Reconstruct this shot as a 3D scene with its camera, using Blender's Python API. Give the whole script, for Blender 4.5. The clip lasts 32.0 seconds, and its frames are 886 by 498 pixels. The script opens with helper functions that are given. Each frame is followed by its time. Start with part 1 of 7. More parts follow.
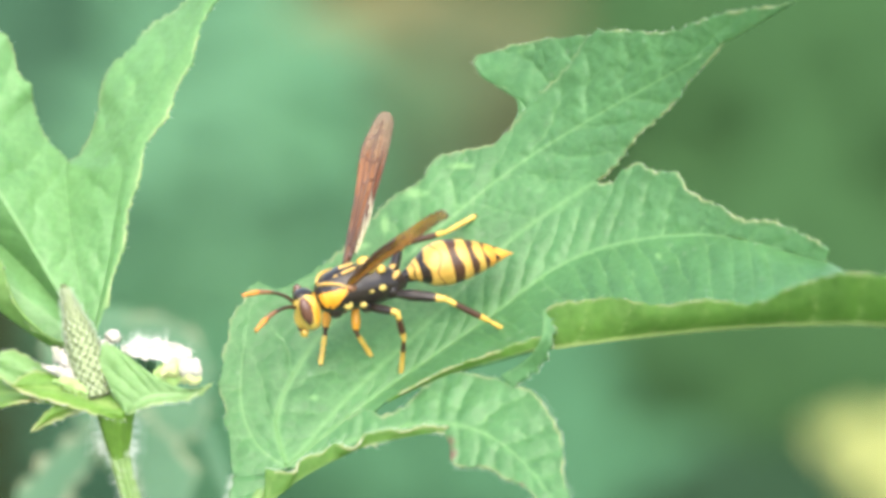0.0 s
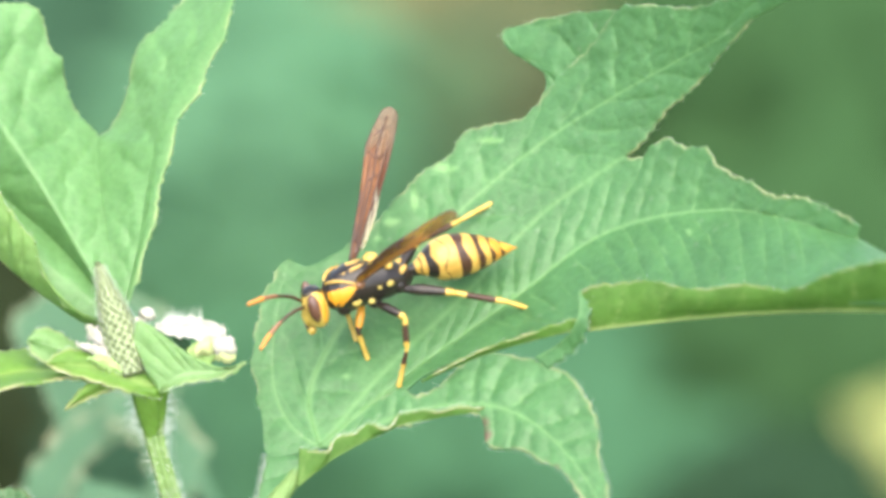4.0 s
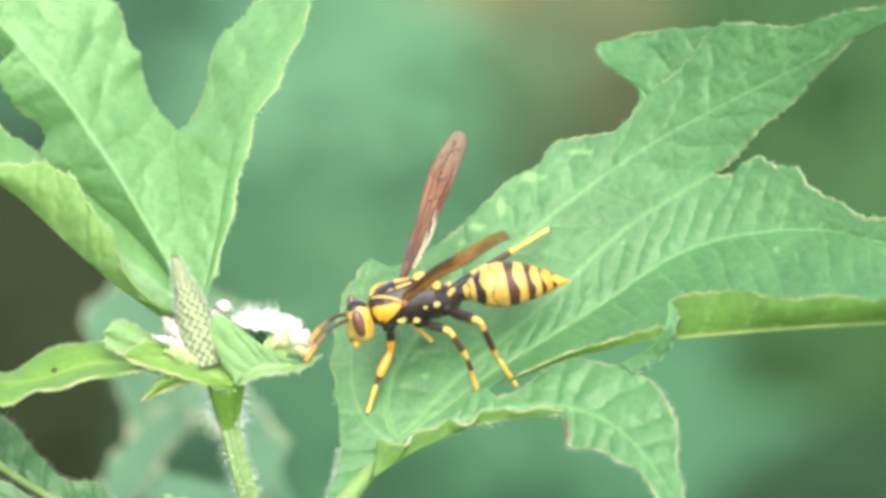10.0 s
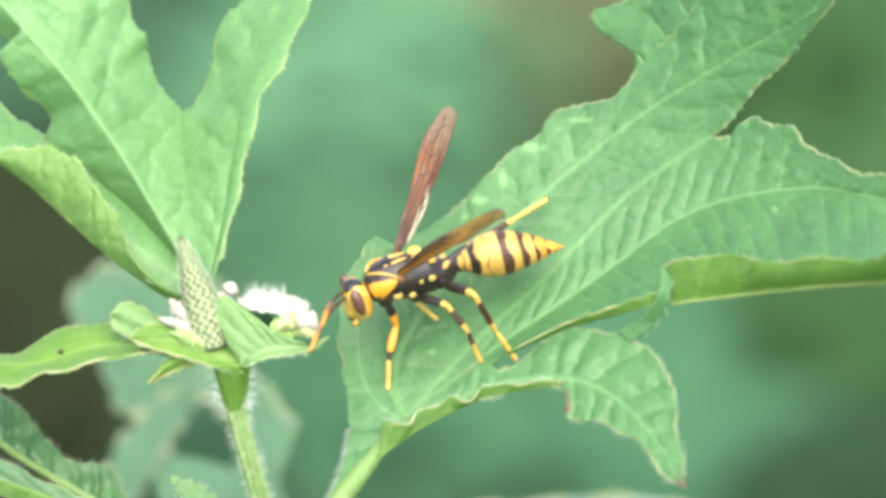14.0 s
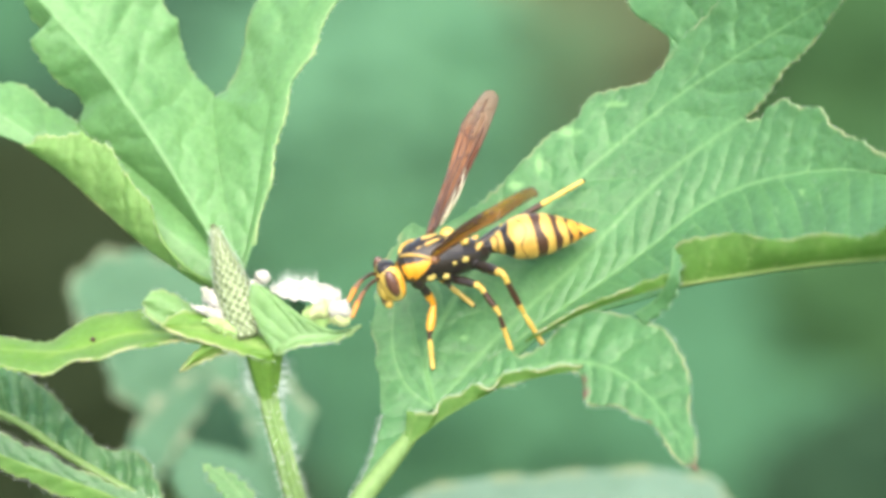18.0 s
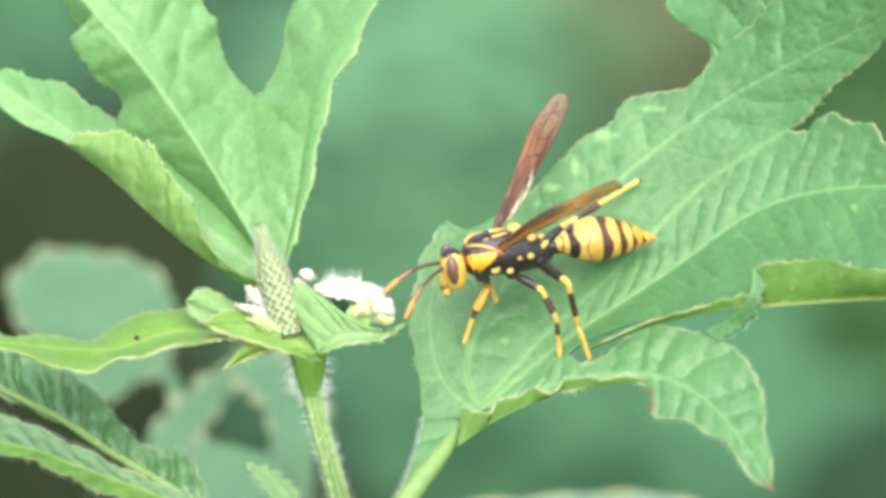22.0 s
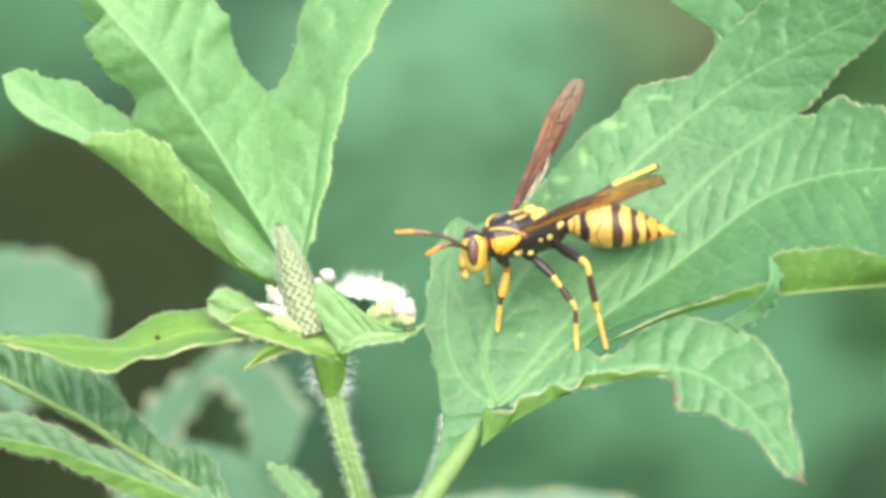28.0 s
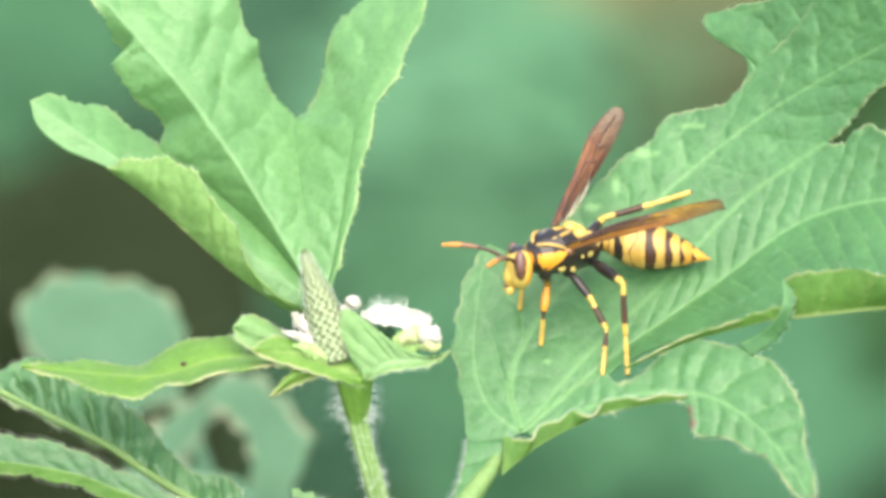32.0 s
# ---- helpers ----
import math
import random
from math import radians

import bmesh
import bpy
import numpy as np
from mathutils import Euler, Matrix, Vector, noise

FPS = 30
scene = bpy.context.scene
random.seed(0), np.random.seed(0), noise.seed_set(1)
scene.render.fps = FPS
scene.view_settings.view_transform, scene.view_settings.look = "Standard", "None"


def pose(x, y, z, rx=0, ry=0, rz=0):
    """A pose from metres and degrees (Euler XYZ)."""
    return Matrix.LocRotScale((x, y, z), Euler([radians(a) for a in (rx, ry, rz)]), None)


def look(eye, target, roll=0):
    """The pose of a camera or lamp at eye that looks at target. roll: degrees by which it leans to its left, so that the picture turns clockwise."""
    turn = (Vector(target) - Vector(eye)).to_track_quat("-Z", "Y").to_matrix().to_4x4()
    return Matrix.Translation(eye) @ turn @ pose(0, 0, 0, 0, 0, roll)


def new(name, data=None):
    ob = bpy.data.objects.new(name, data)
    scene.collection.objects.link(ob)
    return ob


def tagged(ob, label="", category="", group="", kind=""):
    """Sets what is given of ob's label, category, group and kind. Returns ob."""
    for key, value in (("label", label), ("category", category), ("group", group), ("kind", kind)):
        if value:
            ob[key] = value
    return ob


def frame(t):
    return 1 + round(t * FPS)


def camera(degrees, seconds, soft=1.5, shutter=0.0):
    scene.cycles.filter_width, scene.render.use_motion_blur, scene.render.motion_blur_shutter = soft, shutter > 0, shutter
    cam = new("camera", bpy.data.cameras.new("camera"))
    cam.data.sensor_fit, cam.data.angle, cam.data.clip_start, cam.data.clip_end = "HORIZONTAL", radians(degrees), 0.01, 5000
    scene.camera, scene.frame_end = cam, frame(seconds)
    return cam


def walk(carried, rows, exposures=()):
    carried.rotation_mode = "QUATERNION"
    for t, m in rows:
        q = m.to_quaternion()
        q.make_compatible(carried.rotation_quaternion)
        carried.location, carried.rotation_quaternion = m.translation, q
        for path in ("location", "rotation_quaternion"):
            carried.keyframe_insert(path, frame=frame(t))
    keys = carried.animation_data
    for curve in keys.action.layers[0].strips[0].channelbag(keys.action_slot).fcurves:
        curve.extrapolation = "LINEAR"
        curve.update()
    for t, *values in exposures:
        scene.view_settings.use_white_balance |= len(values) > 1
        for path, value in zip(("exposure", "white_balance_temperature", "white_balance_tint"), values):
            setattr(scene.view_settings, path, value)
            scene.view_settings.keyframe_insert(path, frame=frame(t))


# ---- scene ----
cam = camera(6, 32.0, soft=3.9)
cam.data.dof.use_dof = True
cam.data.dof.focus_distance = 0.8225
cam.data.dof.aperture_fstop = 24.0

# the carried camera: slow pan to the side with a slight drift
PATH = [
    (0, pose(0.00032, -0.75139, 1.23454, 66.388, -0.000, -1.176)),
    (0.5, pose(0.00031, -0.75139, 1.23454, 66.360, -0.000, -1.174)),
    (1, pose(0.00031, -0.75139, 1.23454, 66.336, -0.000, -1.165)),
    (1.5, pose(0.00031, -0.75139, 1.23454, 66.312, -0.000, -1.143)),
    (2, pose(0.00030, -0.75139, 1.23454, 66.291, -0.000, -1.111)),
    (2.5, pose(0.00029, -0.75139, 1.23454, 66.274, -0.000, -1.074)),
    (3, pose(0.00028, -0.75139, 1.23454, 66.261, -0.000, -1.030)),
    (3.5, pose(0.00026, -0.75139, 1.23454, 66.251, -0.000, -0.981)),
    (5.5, pose(0.00020, -0.75139, 1.23454, 66.225, -0.000, -0.761)),
    (6, pose(0.00019, -0.75139, 1.23454, 66.223, -0.000, -0.706)),
    (6.5, pose(0.00018, -0.75139, 1.23454, 66.218, -0.000, -0.653)),
    (7, pose(0.00016, -0.75139, 1.23454, 66.216, -0.000, -0.601)),
    (7.5, pose(0.00015, -0.75139, 1.23454, 66.215, -0.000, -0.554)),
    (8, pose(0.00014, -0.75139, 1.23454, 66.211, -0.000, -0.510)),
    (8.5, pose(0.00013, -0.75139, 1.23454, 66.206, -0.000, -0.468)),
    (9, pose(0.00012, -0.75139, 1.23454, 66.202, -0.000, -0.430)),
    (9.5, pose(0.00011, -0.75139, 1.23454, 66.201, -0.000, -0.399)),
    (10, pose(0.00010, -0.75139, 1.23454, 66.200, -0.000, -0.372)),
    (10.5, pose(0.00009, -0.75139, 1.23454, 66.194, -0.000, -0.350)),
    (11, pose(0.00009, -0.75139, 1.23454, 66.182, -0.000, -0.334)),
    (11.5, pose(0.00009, -0.75139, 1.23454, 66.168, -0.000, -0.325)),
    (12, pose(0.00009, -0.75139, 1.23454, 66.153, -0.000, -0.322)),
    (12.5, pose(0.00009, -0.75139, 1.23454, 66.136, -0.000, -0.322)),
    (13, pose(0.00009, -0.75139, 1.23454, 66.115, -0.000, -0.323)),
    (13.5, pose(0.00009, -0.75139, 1.23454, 66.096, -0.000, -0.326)),
    (14, pose(0.00009, -0.75139, 1.23454, 66.078, -0.000, -0.325)),
    (14.5, pose(0.00008, -0.75139, 1.23454, 66.061, -0.000, -0.316)),
    (16.5, pose(0.00006, -0.75139, 1.23454, 66.009, -0.000, -0.228)),
    (17, pose(0.00005, -0.75139, 1.23454, 66.004, -0.000, -0.184)),
    (17.5, pose(0.00004, -0.75139, 1.23454, 66.000, -0.000, -0.138)),
    (18, pose(0.00002, -0.75139, 1.23454, 65.999, -0.000, -0.090)),
    (18.5, pose(0.00001, -0.75139, 1.23454, 66.000, -0.000, -0.042)),
    (19, pose(0.00000, -0.75139, 1.23454, 66.000, 0.000, 0.000)),
    (19.5, pose(-0.00001, -0.75139, 1.23454, 66.000, 0.000, 0.042)),
    (20, pose(-0.00002, -0.75139, 1.23454, 66.001, 0.000, 0.085)),
    (20.5, pose(-0.00003, -0.75139, 1.23454, 66.001, 0.000, 0.126)),
    (21, pose(-0.00004, -0.75139, 1.23454, 66.000, 0.000, 0.165)),
    (21.5, pose(-0.00005, -0.75139, 1.23454, 65.996, 0.000, 0.199)),
    (22, pose(-0.00006, -0.75139, 1.23454, 65.992, 0.000, 0.231)),
    (22.5, pose(-0.00007, -0.75139, 1.23454, 65.988, 0.000, 0.259)),
    (23, pose(-0.00008, -0.75139, 1.23454, 65.981, 0.000, 0.281)),
    (23.5, pose(-0.00008, -0.75139, 1.23454, 65.975, 0.000, 0.298)),
    (24, pose(-0.00008, -0.75139, 1.23454, 65.972, 0.000, 0.311)),
    (24.5, pose(-0.00009, -0.75139, 1.23454, 65.968, 0.000, 0.319)),
    (25, pose(-0.00009, -0.75139, 1.23454, 65.963, 0.000, 0.325)),
    (25.5, pose(-0.00009, -0.75139, 1.23454, 65.962, 0.000, 0.331)),
    (27.5, pose(-0.00010, -0.75139, 1.23454, 65.980, 0.000, 0.369)),
    (28, pose(-0.00010, -0.75139, 1.23454, 65.992, 0.000, 0.382)),
    (28.5, pose(-0.00011, -0.75139, 1.23454, 66.005, 0.000, 0.396)),
    (29, pose(-0.00011, -0.75139, 1.23454, 66.021, 0.000, 0.414)),
    (29.5, pose(-0.00012, -0.75139, 1.23454, 66.040, 0.000, 0.438)),
    (30, pose(-0.00012, -0.75139, 1.23454, 66.063, 0.000, 0.465)),
    (30.5, pose(-0.00013, -0.75139, 1.23454, 66.088, 0.000, 0.491)),
    (31, pose(-0.00014, -0.75139, 1.23454, 66.116, 0.000, 0.515)),
    (31.5, pose(-0.00014, -0.75139, 1.23454, 66.145, 0.000, 0.540)),
    (32, pose(-0.00015, -0.75139, 1.23454, 66.175, 0.000, 0.570)),
]
walk(cam, PATH, [(0, 2.23, 7170, 13), (18, 2.23, 7170, 13), (22, 2.2, 7170, 13), (32, 2.2, 7170, 13)])

# ---- light: bright overcast sky ----
world = bpy.data.worlds.new("overcast_sky")
scene.world = world
world.use_nodes = True
wn = world.node_tree.nodes
sky = wn.new("ShaderNodeTexSky")
sky.sky_type, sky.sun_disc = "NISHITA", False
sky.sun_elevation, sky.sun_rotation = radians(58), radians(175)
world.node_tree.links.new(sky.outputs["Color"], wn["Background"].inputs["Color"])
wn["Background"].inputs["Strength"].default_value = 0.13
sun = new("sun", bpy.data.lights.new("sun", "SUN"))
sun.data.energy, sun.data.angle, sun.data.color = 2.3, radians(80), (1.0, 0.96, 0.87)
sun.matrix_world = look((0.1, -1.1, 2.7), (0.0, 0.0, 0.9))

# ---- the plan: a sheet square to the view, 18.2 units to the millimetre, d millimetres behind it ----
PITCH, REACH, SLOPE, LEAN = radians(24), 0.8225, 0.6, -0.3
CENTRE = Vector((0, 0, 0.9))
AWAY = Vector((0, math.cos(PITCH), -math.sin(PITCH)))
ACROSS = Vector((1, 0, 0))
RISE = Vector((0, math.sin(PITCH), math.cos(PITCH)))
HOME = CENTRE - AWAY * REACH
UNIT = REACH * math.tan(radians(3)) / 784


def at(a, b, d=0.0):
    s = 1 + d / 1000 / REACH
    return HOME + AWAY * (REACH + d / 1000) + ACROSS * ((a - 784) * UNIT * s) + RISE * ((441 - b) * UNIT * s)


def slope(a, b):
    """Depth of the big blade's plane at a place of the sheet."""
    far = max(0.0, (a - 850) + (560 - b) - 420) * 0.707
    return ((560 - b) * SLOPE + (a - 850) * LEAN - 0.0011 * far * far) * UNIT * 1000


def spline(points, beside=None):
    """A smooth curve through points of two or three numbers, u from 0 to 1 by length, or level with a curve that it runs beside."""
    pts = [Vector((*p, 0.0)) if len(p) == 2 else Vector(p) for p in points]
    seg = [(q - p).length + 1e-6 for p, q in zip(pts, pts[1:])]
    total, marks = sum(seg), [0.0]
    for s in seg:
        marks.append(marks[-1] + s / total)
    if beside:
        table = [(k / 200, beside(k / 200)) for k in range(201)]
        level = [0.0]
        for p in pts[1:-1]:
            level.append(max(level[-1] + 0.006, min(table, key=lambda q: (q[1].xy - p.xy).length)[0]))
        level.append(max(1.0, level[-1] + 0.006))
        marks = [0.5 * (m / level[-1]) + 0.5 * c if k < 2 else m / level[-1] for k, (m, c) in enumerate(zip(level, marks))]
        marks = [max(m, marks[k - 1] + 0.004) if k else 0.0 for k, m in enumerate(marks)]
        marks = [m / marks[-1] for m in marks]

    def f(u):
        u = min(max(u, 0.0), 1.0)
        i = 0
        while i < len(seg) - 1 and u > marks[i + 1]:
            i += 1
        w = (u - marks[i]) / (marks[i + 1] - marks[i])
        p1, p2 = pts[i], pts[i + 1]
        p0 = pts[i - 1] if i else p1 * 2 - p2
        p3 = pts[i + 2] if i + 2 < len(pts) else p2 * 2 - p1
        la, lb, lc = max((p1 - p0).length, 1e-6), max((p2 - p1).length, 1e-6), max((p3 - p2).length, 1e-6)
        m1 = ((p1 - p0) / la + (p2 - p1) / lb) * 0.5 * lb
        m2 = ((p2 - p1) / lb + (p3 - p2) / lc) * 0.5 * lb
        w2, w3 = w * w, w * w * w
        return p1 * (2 * w3 - 3 * w2 + 1) + m1 * (w3 - 2 * w2 + w) + p2 * (3 * w2 - 2 * w3) + m2 * (w3 - w2)
    return f


# ---- materials ----
def material(name):
    m = bpy.data.materials.new(name)
    m.use_nodes = True
    nt = m.node_tree
    return m, nt, nt.nodes["Principled BSDF"], nt.links


def node(nt, kind, **inputs):
    n = nt.nodes.new(kind)
    for key, value in inputs.items():
        n.inputs[key.replace("_", " ")].default_value = value
    return n


def noise_tex(nt, scale, detail=4.0, rough=0.55):
    c = nt.nodes.new("ShaderNodeTexCoord")
    n = node(nt, "ShaderNodeTexNoise", Scale=scale, Detail=detail, Roughness=rough)
    nt.links.new(c.outputs["Object"], n.inputs["Vector"])
    return n.outputs["Fac"]


def mix(nt, fac, a, b):
    n = nt.nodes.new("ShaderNodeMix")
    n.data_type = "RGBA"
    for socket, value in ((n.inputs[0], fac), (n.inputs[6], a), (n.inputs[7], b)):
        if isinstance(value, (int, float)):
            socket.default_value = value
        elif isinstance(value, tuple):
            socket.default_value = (*value, 1)
        else:
            nt.links.new(value, socket)
    return n.outputs[2]


def ramp(nt, fac, lo, hi):
    n = nt.nodes.new("ShaderNodeMapRange")
    n.inputs[1].default_value, n.inputs[2].default_value = lo, hi
    nt.links.new(fac, n.inputs[0])
    return n.outputs[0]


def leaf_material(name, base, deep, vein, through_col, rough=0.5, trans=0.35, specks=0.0, rim=(0.26, 0.27, 0.11), spec=0.35, quilted=0.04):
    m, nt, bsdf, links = material(name)
    broad = ramp(nt, noise_tex(nt, 160, 3), 0.35, 0.65)
    fine = ramp(nt, noise_tex(nt, 1500, 5, 0.65), 0.3, 0.75)
    col = mix(nt, broad, base, deep)
    tone = mix(nt, 0.5, fine, (0.5, 0.5, 0.5))
    n = nt.nodes.new("ShaderNodeMix")
    n.data_type, n.blend_type = "RGBA", "OVERLAY"
    n.inputs[0].default_value = 0.35
    links.new(col, n.inputs[6])
    links.new(tone, n.inputs[7])
    col = n.outputs[2]
    a = nt.nodes.new("ShaderNodeAttribute")
    a.attribute_name = "vein"
    col = mix(nt, a.outputs["Fac"], col, vein)
    c = nt.nodes.new("ShaderNodeTexCoord")
    net = node(nt, "ShaderNodeTexVoronoi", Scale=620.0)
    net.feature = "DISTANCE_TO_EDGE"
    links.new(c.outputs["Object"], net.inputs["Vector"])
    line = ramp(nt, net.outputs["Distance"], 0.09, 0.0)
    thin = nt.nodes.new("ShaderNodeMath")
    thin.operation = "MULTIPLY"
    thin.inputs[1].default_value = 0.12
    links.new(line, thin.inputs[0])
    col = mix(nt, thin.outputs[0], col, vein)
    if specks:
        c = nt.nodes.new("ShaderNodeTexCoord")
        v = node(nt, "ShaderNodeTexVoronoi", Scale=420.0)
        links.new(c.outputs["Object"], v.inputs["Vector"])
        spot = ramp(nt, v.outputs["Distance"], 0.16, 0.05)
        k = nt.nodes.new("ShaderNodeMath")
        k.operation = "MULTIPLY"
        k.inputs[1].default_value = specks
        links.new(spot, k.inputs[0])
        col = mix(nt, k.outputs[0], col, (0.42, 0.46, 0.36))
    e = nt.nodes.new("ShaderNodeAttribute")
    e.attribute_name = "edge"
    worn = nt.nodes.new("ShaderNodeMath")
    worn.operation = "MULTIPLY"
    links.new(e.outputs["Fac"], worn.inputs[0])
    links.new(ramp(nt, noise_tex(nt, 320, 2), 0.38, 0.62), worn.inputs[1])
    col = mix(nt, worn.outputs[0], col, rim)
    burn = nt.nodes.new("ShaderNodeAttribute")
    burn.attribute_name = "withered"
    col = mix(nt, burn.outputs["Fac"], col, (0.11, 0.06, 0.04))
    links.new(col, bsdf.inputs["Base Color"])
    bsdf.inputs["Roughness"].default_value = rough
    bsdf.inputs["Specular IOR Level"].default_value = spec
    bump = node(nt, "ShaderNodeBump", Strength=0.35, Distance=0.0002)
    links.new(fine, bump.inputs["Height"])
    quilt = node(nt, "ShaderNodeBump", Strength=quilted, Distance=0.0008)
    links.new(ramp(nt, net.outputs["Distance"], 0.0, 0.45), quilt.inputs["Height"])
    links.new(quilt.outputs["Normal"], bump.inputs["Normal"])
    links.new(bump.outputs["Normal"], bsdf.inputs["Normal"])
    tr = nt.nodes.new("ShaderNodeBsdfTranslucent")
    links.new(mix(nt, 0.5, col, through_col), tr.inputs["Color"])
    ms = nt.nodes.new("ShaderNodeMixShader")
    ms.inputs[0].default_value = trans
    links.new(bsdf.outputs[0], ms.inputs[1])
    links.new(tr.outputs[0], ms.inputs[2])
    links.new(ms.outputs[0], nt.nodes["Material Output"].inputs["Surface"])
    return m


def plain_material(name, base, other, rough=0.5, scale=900.0, metal=0.0, spec=0.5, bump=0.15):
    m, nt, bsdf, links = material(name)
    f = ramp(nt, noise_tex(nt, scale, 4), 0.35, 0.65)
    links.new(mix(nt, f, base, other), bsdf.inputs["Base Color"])
    bsdf.inputs["Roughness"].default_value = rough
    bsdf.inputs["Metallic"].default_value = metal
    bsdf.inputs["Specular IOR Level"].default_value = spec
    b = node(nt, "ShaderNodeBump", Strength=bump, Distance=0.0001)
    links.new(noise_tex(nt, scale * 4, 3), b.inputs["Height"])
    links.new(b.outputs["Normal"], bsdf.inputs["Normal"])
    return m


BLADE = leaf_material("leaf_upper_side", (0.065, 0.187, 0.063), (0.05, 0.15, 0.049), (0.16, 0.33, 0.12), (0.15, 0.36, 0.07), 0.46, 0.32, 0.12, spec=0.5, quilted=0.12, rim=(0.30, 0.33, 0.16))
UNDER = leaf_material("leaf_under_side", (0.088, 0.215, 0.034), (0.065, 0.165, 0.026), (0.22, 0.34, 0.10), (0.18, 0.38, 0.03), 0.6, 0.45, quilted=0.1, rim=(0.34, 0.37, 0.18))
YOUNG = leaf_material("young_leaf_upper_side", (0.13, 0.295, 0.107), (0.105, 0.255, 0.086), (0.23, 0.40, 0.17), (0.24, 0.44, 0.10), 0.42, 0.42, spec=0.5, quilted=0.1, rim=(0.42, 0.50, 0.22))
MATURE = leaf_material("mature_leaf_upper_side", (0.054, 0.148, 0.05), (0.038, 0.11, 0.037), (0.10, 0.2, 0.08), (0.1, 0.26, 0.06), 0.45, 0.25, 0.15, spec=0.5, quilted=0.16)
YOUNG_UNDER = leaf_material("young_leaf_under_side", (0.18, 0.335, 0.10), (0.145, 0.29, 0.08), (0.30, 0.43, 0.18), (0.28, 0.46, 0.06), 0.6, 0.5, quilted=0.16, rim=(0.5, 0.52, 0.28))
BRACT = leaf_material("pale_bract", (0.225, 0.39, 0.165), (0.175, 0.335, 0.12), (0.30, 0.47, 0.22), (0.3, 0.5, 0.1), 0.5, 0.5, spec=0.45, quilted=0.08, rim=(0.45, 0.5, 0.24))
LIME = leaf_material("lime_green_leaf", (0.14, 0.29, 0.05), (0.105, 0.24, 0.038), (0.27, 0.39, 0.1), (0.28, 0.47, 0.02), 0.5, 0.45, quilted=0.1, rim=(0.5, 0.48, 0.26))
STEM = leaf_material("green_stem", (0.138, 0.238, 0.072), (0.1, 0.185, 0.052), (0.2, 0.31, 0.09), (0.18, 0.3, 0.06), 0.55, 0.2)
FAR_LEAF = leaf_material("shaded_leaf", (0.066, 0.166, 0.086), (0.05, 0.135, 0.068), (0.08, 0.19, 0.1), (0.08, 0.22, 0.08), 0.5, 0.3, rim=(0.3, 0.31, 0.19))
PALE_LEAF = leaf_material("pale_bluish_leaf", (0.115, 0.215, 0.145), (0.09, 0.18, 0.115), (0.16, 0.26, 0.18), (0.12, 0.26, 0.12), 0.45, 0.3, spec=0.5)
RIBS = leaf_material("pale_leaf_rib", (0.085, 0.21, 0.066), (0.075, 0.185, 0.058), (0.085, 0.21, 0.066), (0.2, 0.36, 0.08), 0.5, 0.2)
RIDGE = leaf_material("pale_fold_ridge", (0.27, 0.36, 0.12), (0.2, 0.29, 0.085), (0.3, 0.4, 0.15), (0.34, 0.46, 0.08), 0.5, 0.4)
HAIR = plain_material("white_plant_hair", (0.75, 0.78, 0.72), (0.65, 0.7, 0.62), 0.6)
PETAL = plain_material("white_petal", (0.33, 0.31, 0.29), (0.21, 0.22, 0.16), 0.7, 700)
CREAM = plain_material("cream_petal", (0.30, 0.32, 0.15), (0.22, 0.27, 0.1), 0.65, 600)
LIP = plain_material("greenish_white_petal", (0.23, 0.34, 0.12), (0.17, 0.29, 0.08), 0.6, 600)
BUD = plain_material("grey_green_bud", (0.22, 0.275, 0.145), (0.15, 0.195, 0.09), 0.7, 1500)
# bud green darkened, so the core paints the shade in gaps between scales
BUD_CORE = plain_material("green_bud_core_gap_shade", (0.07, 0.095, 0.035), (0.05, 0.07, 0.025), 0.8, 1500)
YELLOW = plain_material("yellow_cuticle", (0.46, 0.325, 0.068), (0.39, 0.25, 0.042), 0.4, 700)
PALE = plain_material("pale_yellow_cuticle", (0.42, 0.27, 0.06), (0.33, 0.195, 0.036), 0.38, 700)
ORANGE = plain_material("orange_cuticle", (0.55, 0.255, 0.018), (0.46, 0.20, 0.014), 0.4, 700)
TAWNY = plain_material("tawny_yellow_cuticle", (0.50, 0.27, 0.04), (0.40, 0.19, 0.025), 0.4, 700)
AMBER = plain_material("burnt_orange_cuticle", (0.42, 0.165, 0.02), (0.33, 0.12, 0.015), 0.45, 700)
BLACK = plain_material("black_cuticle", (0.012, 0.010, 0.009), (0.022, 0.016, 0.012), 0.3, 700, spec=0.4)
SPOT = plain_material("dull_yellow_cuticle", (0.44, 0.34, 0.09), (0.37, 0.28, 0.06), 0.45, 700)
BROWN = plain_material("brown_cuticle", (0.05, 0.023, 0.012), (0.036, 0.018, 0.010), 0.4, 700, spec=0.3)
RUST = plain_material("rusty_cuticle", (0.17, 0.075, 0.032), (0.13, 0.055, 0.022), 0.4, 900)
EYE = plain_material("brown_compound_eye", (0.10, 0.046, 0.028), (0.065, 0.03, 0.02), 0.25, 2500)
VEIN = plain_material("dark_wing_vein", (0.055, 0.022, 0.013), (0.04, 0.017, 0.01), 0.4)


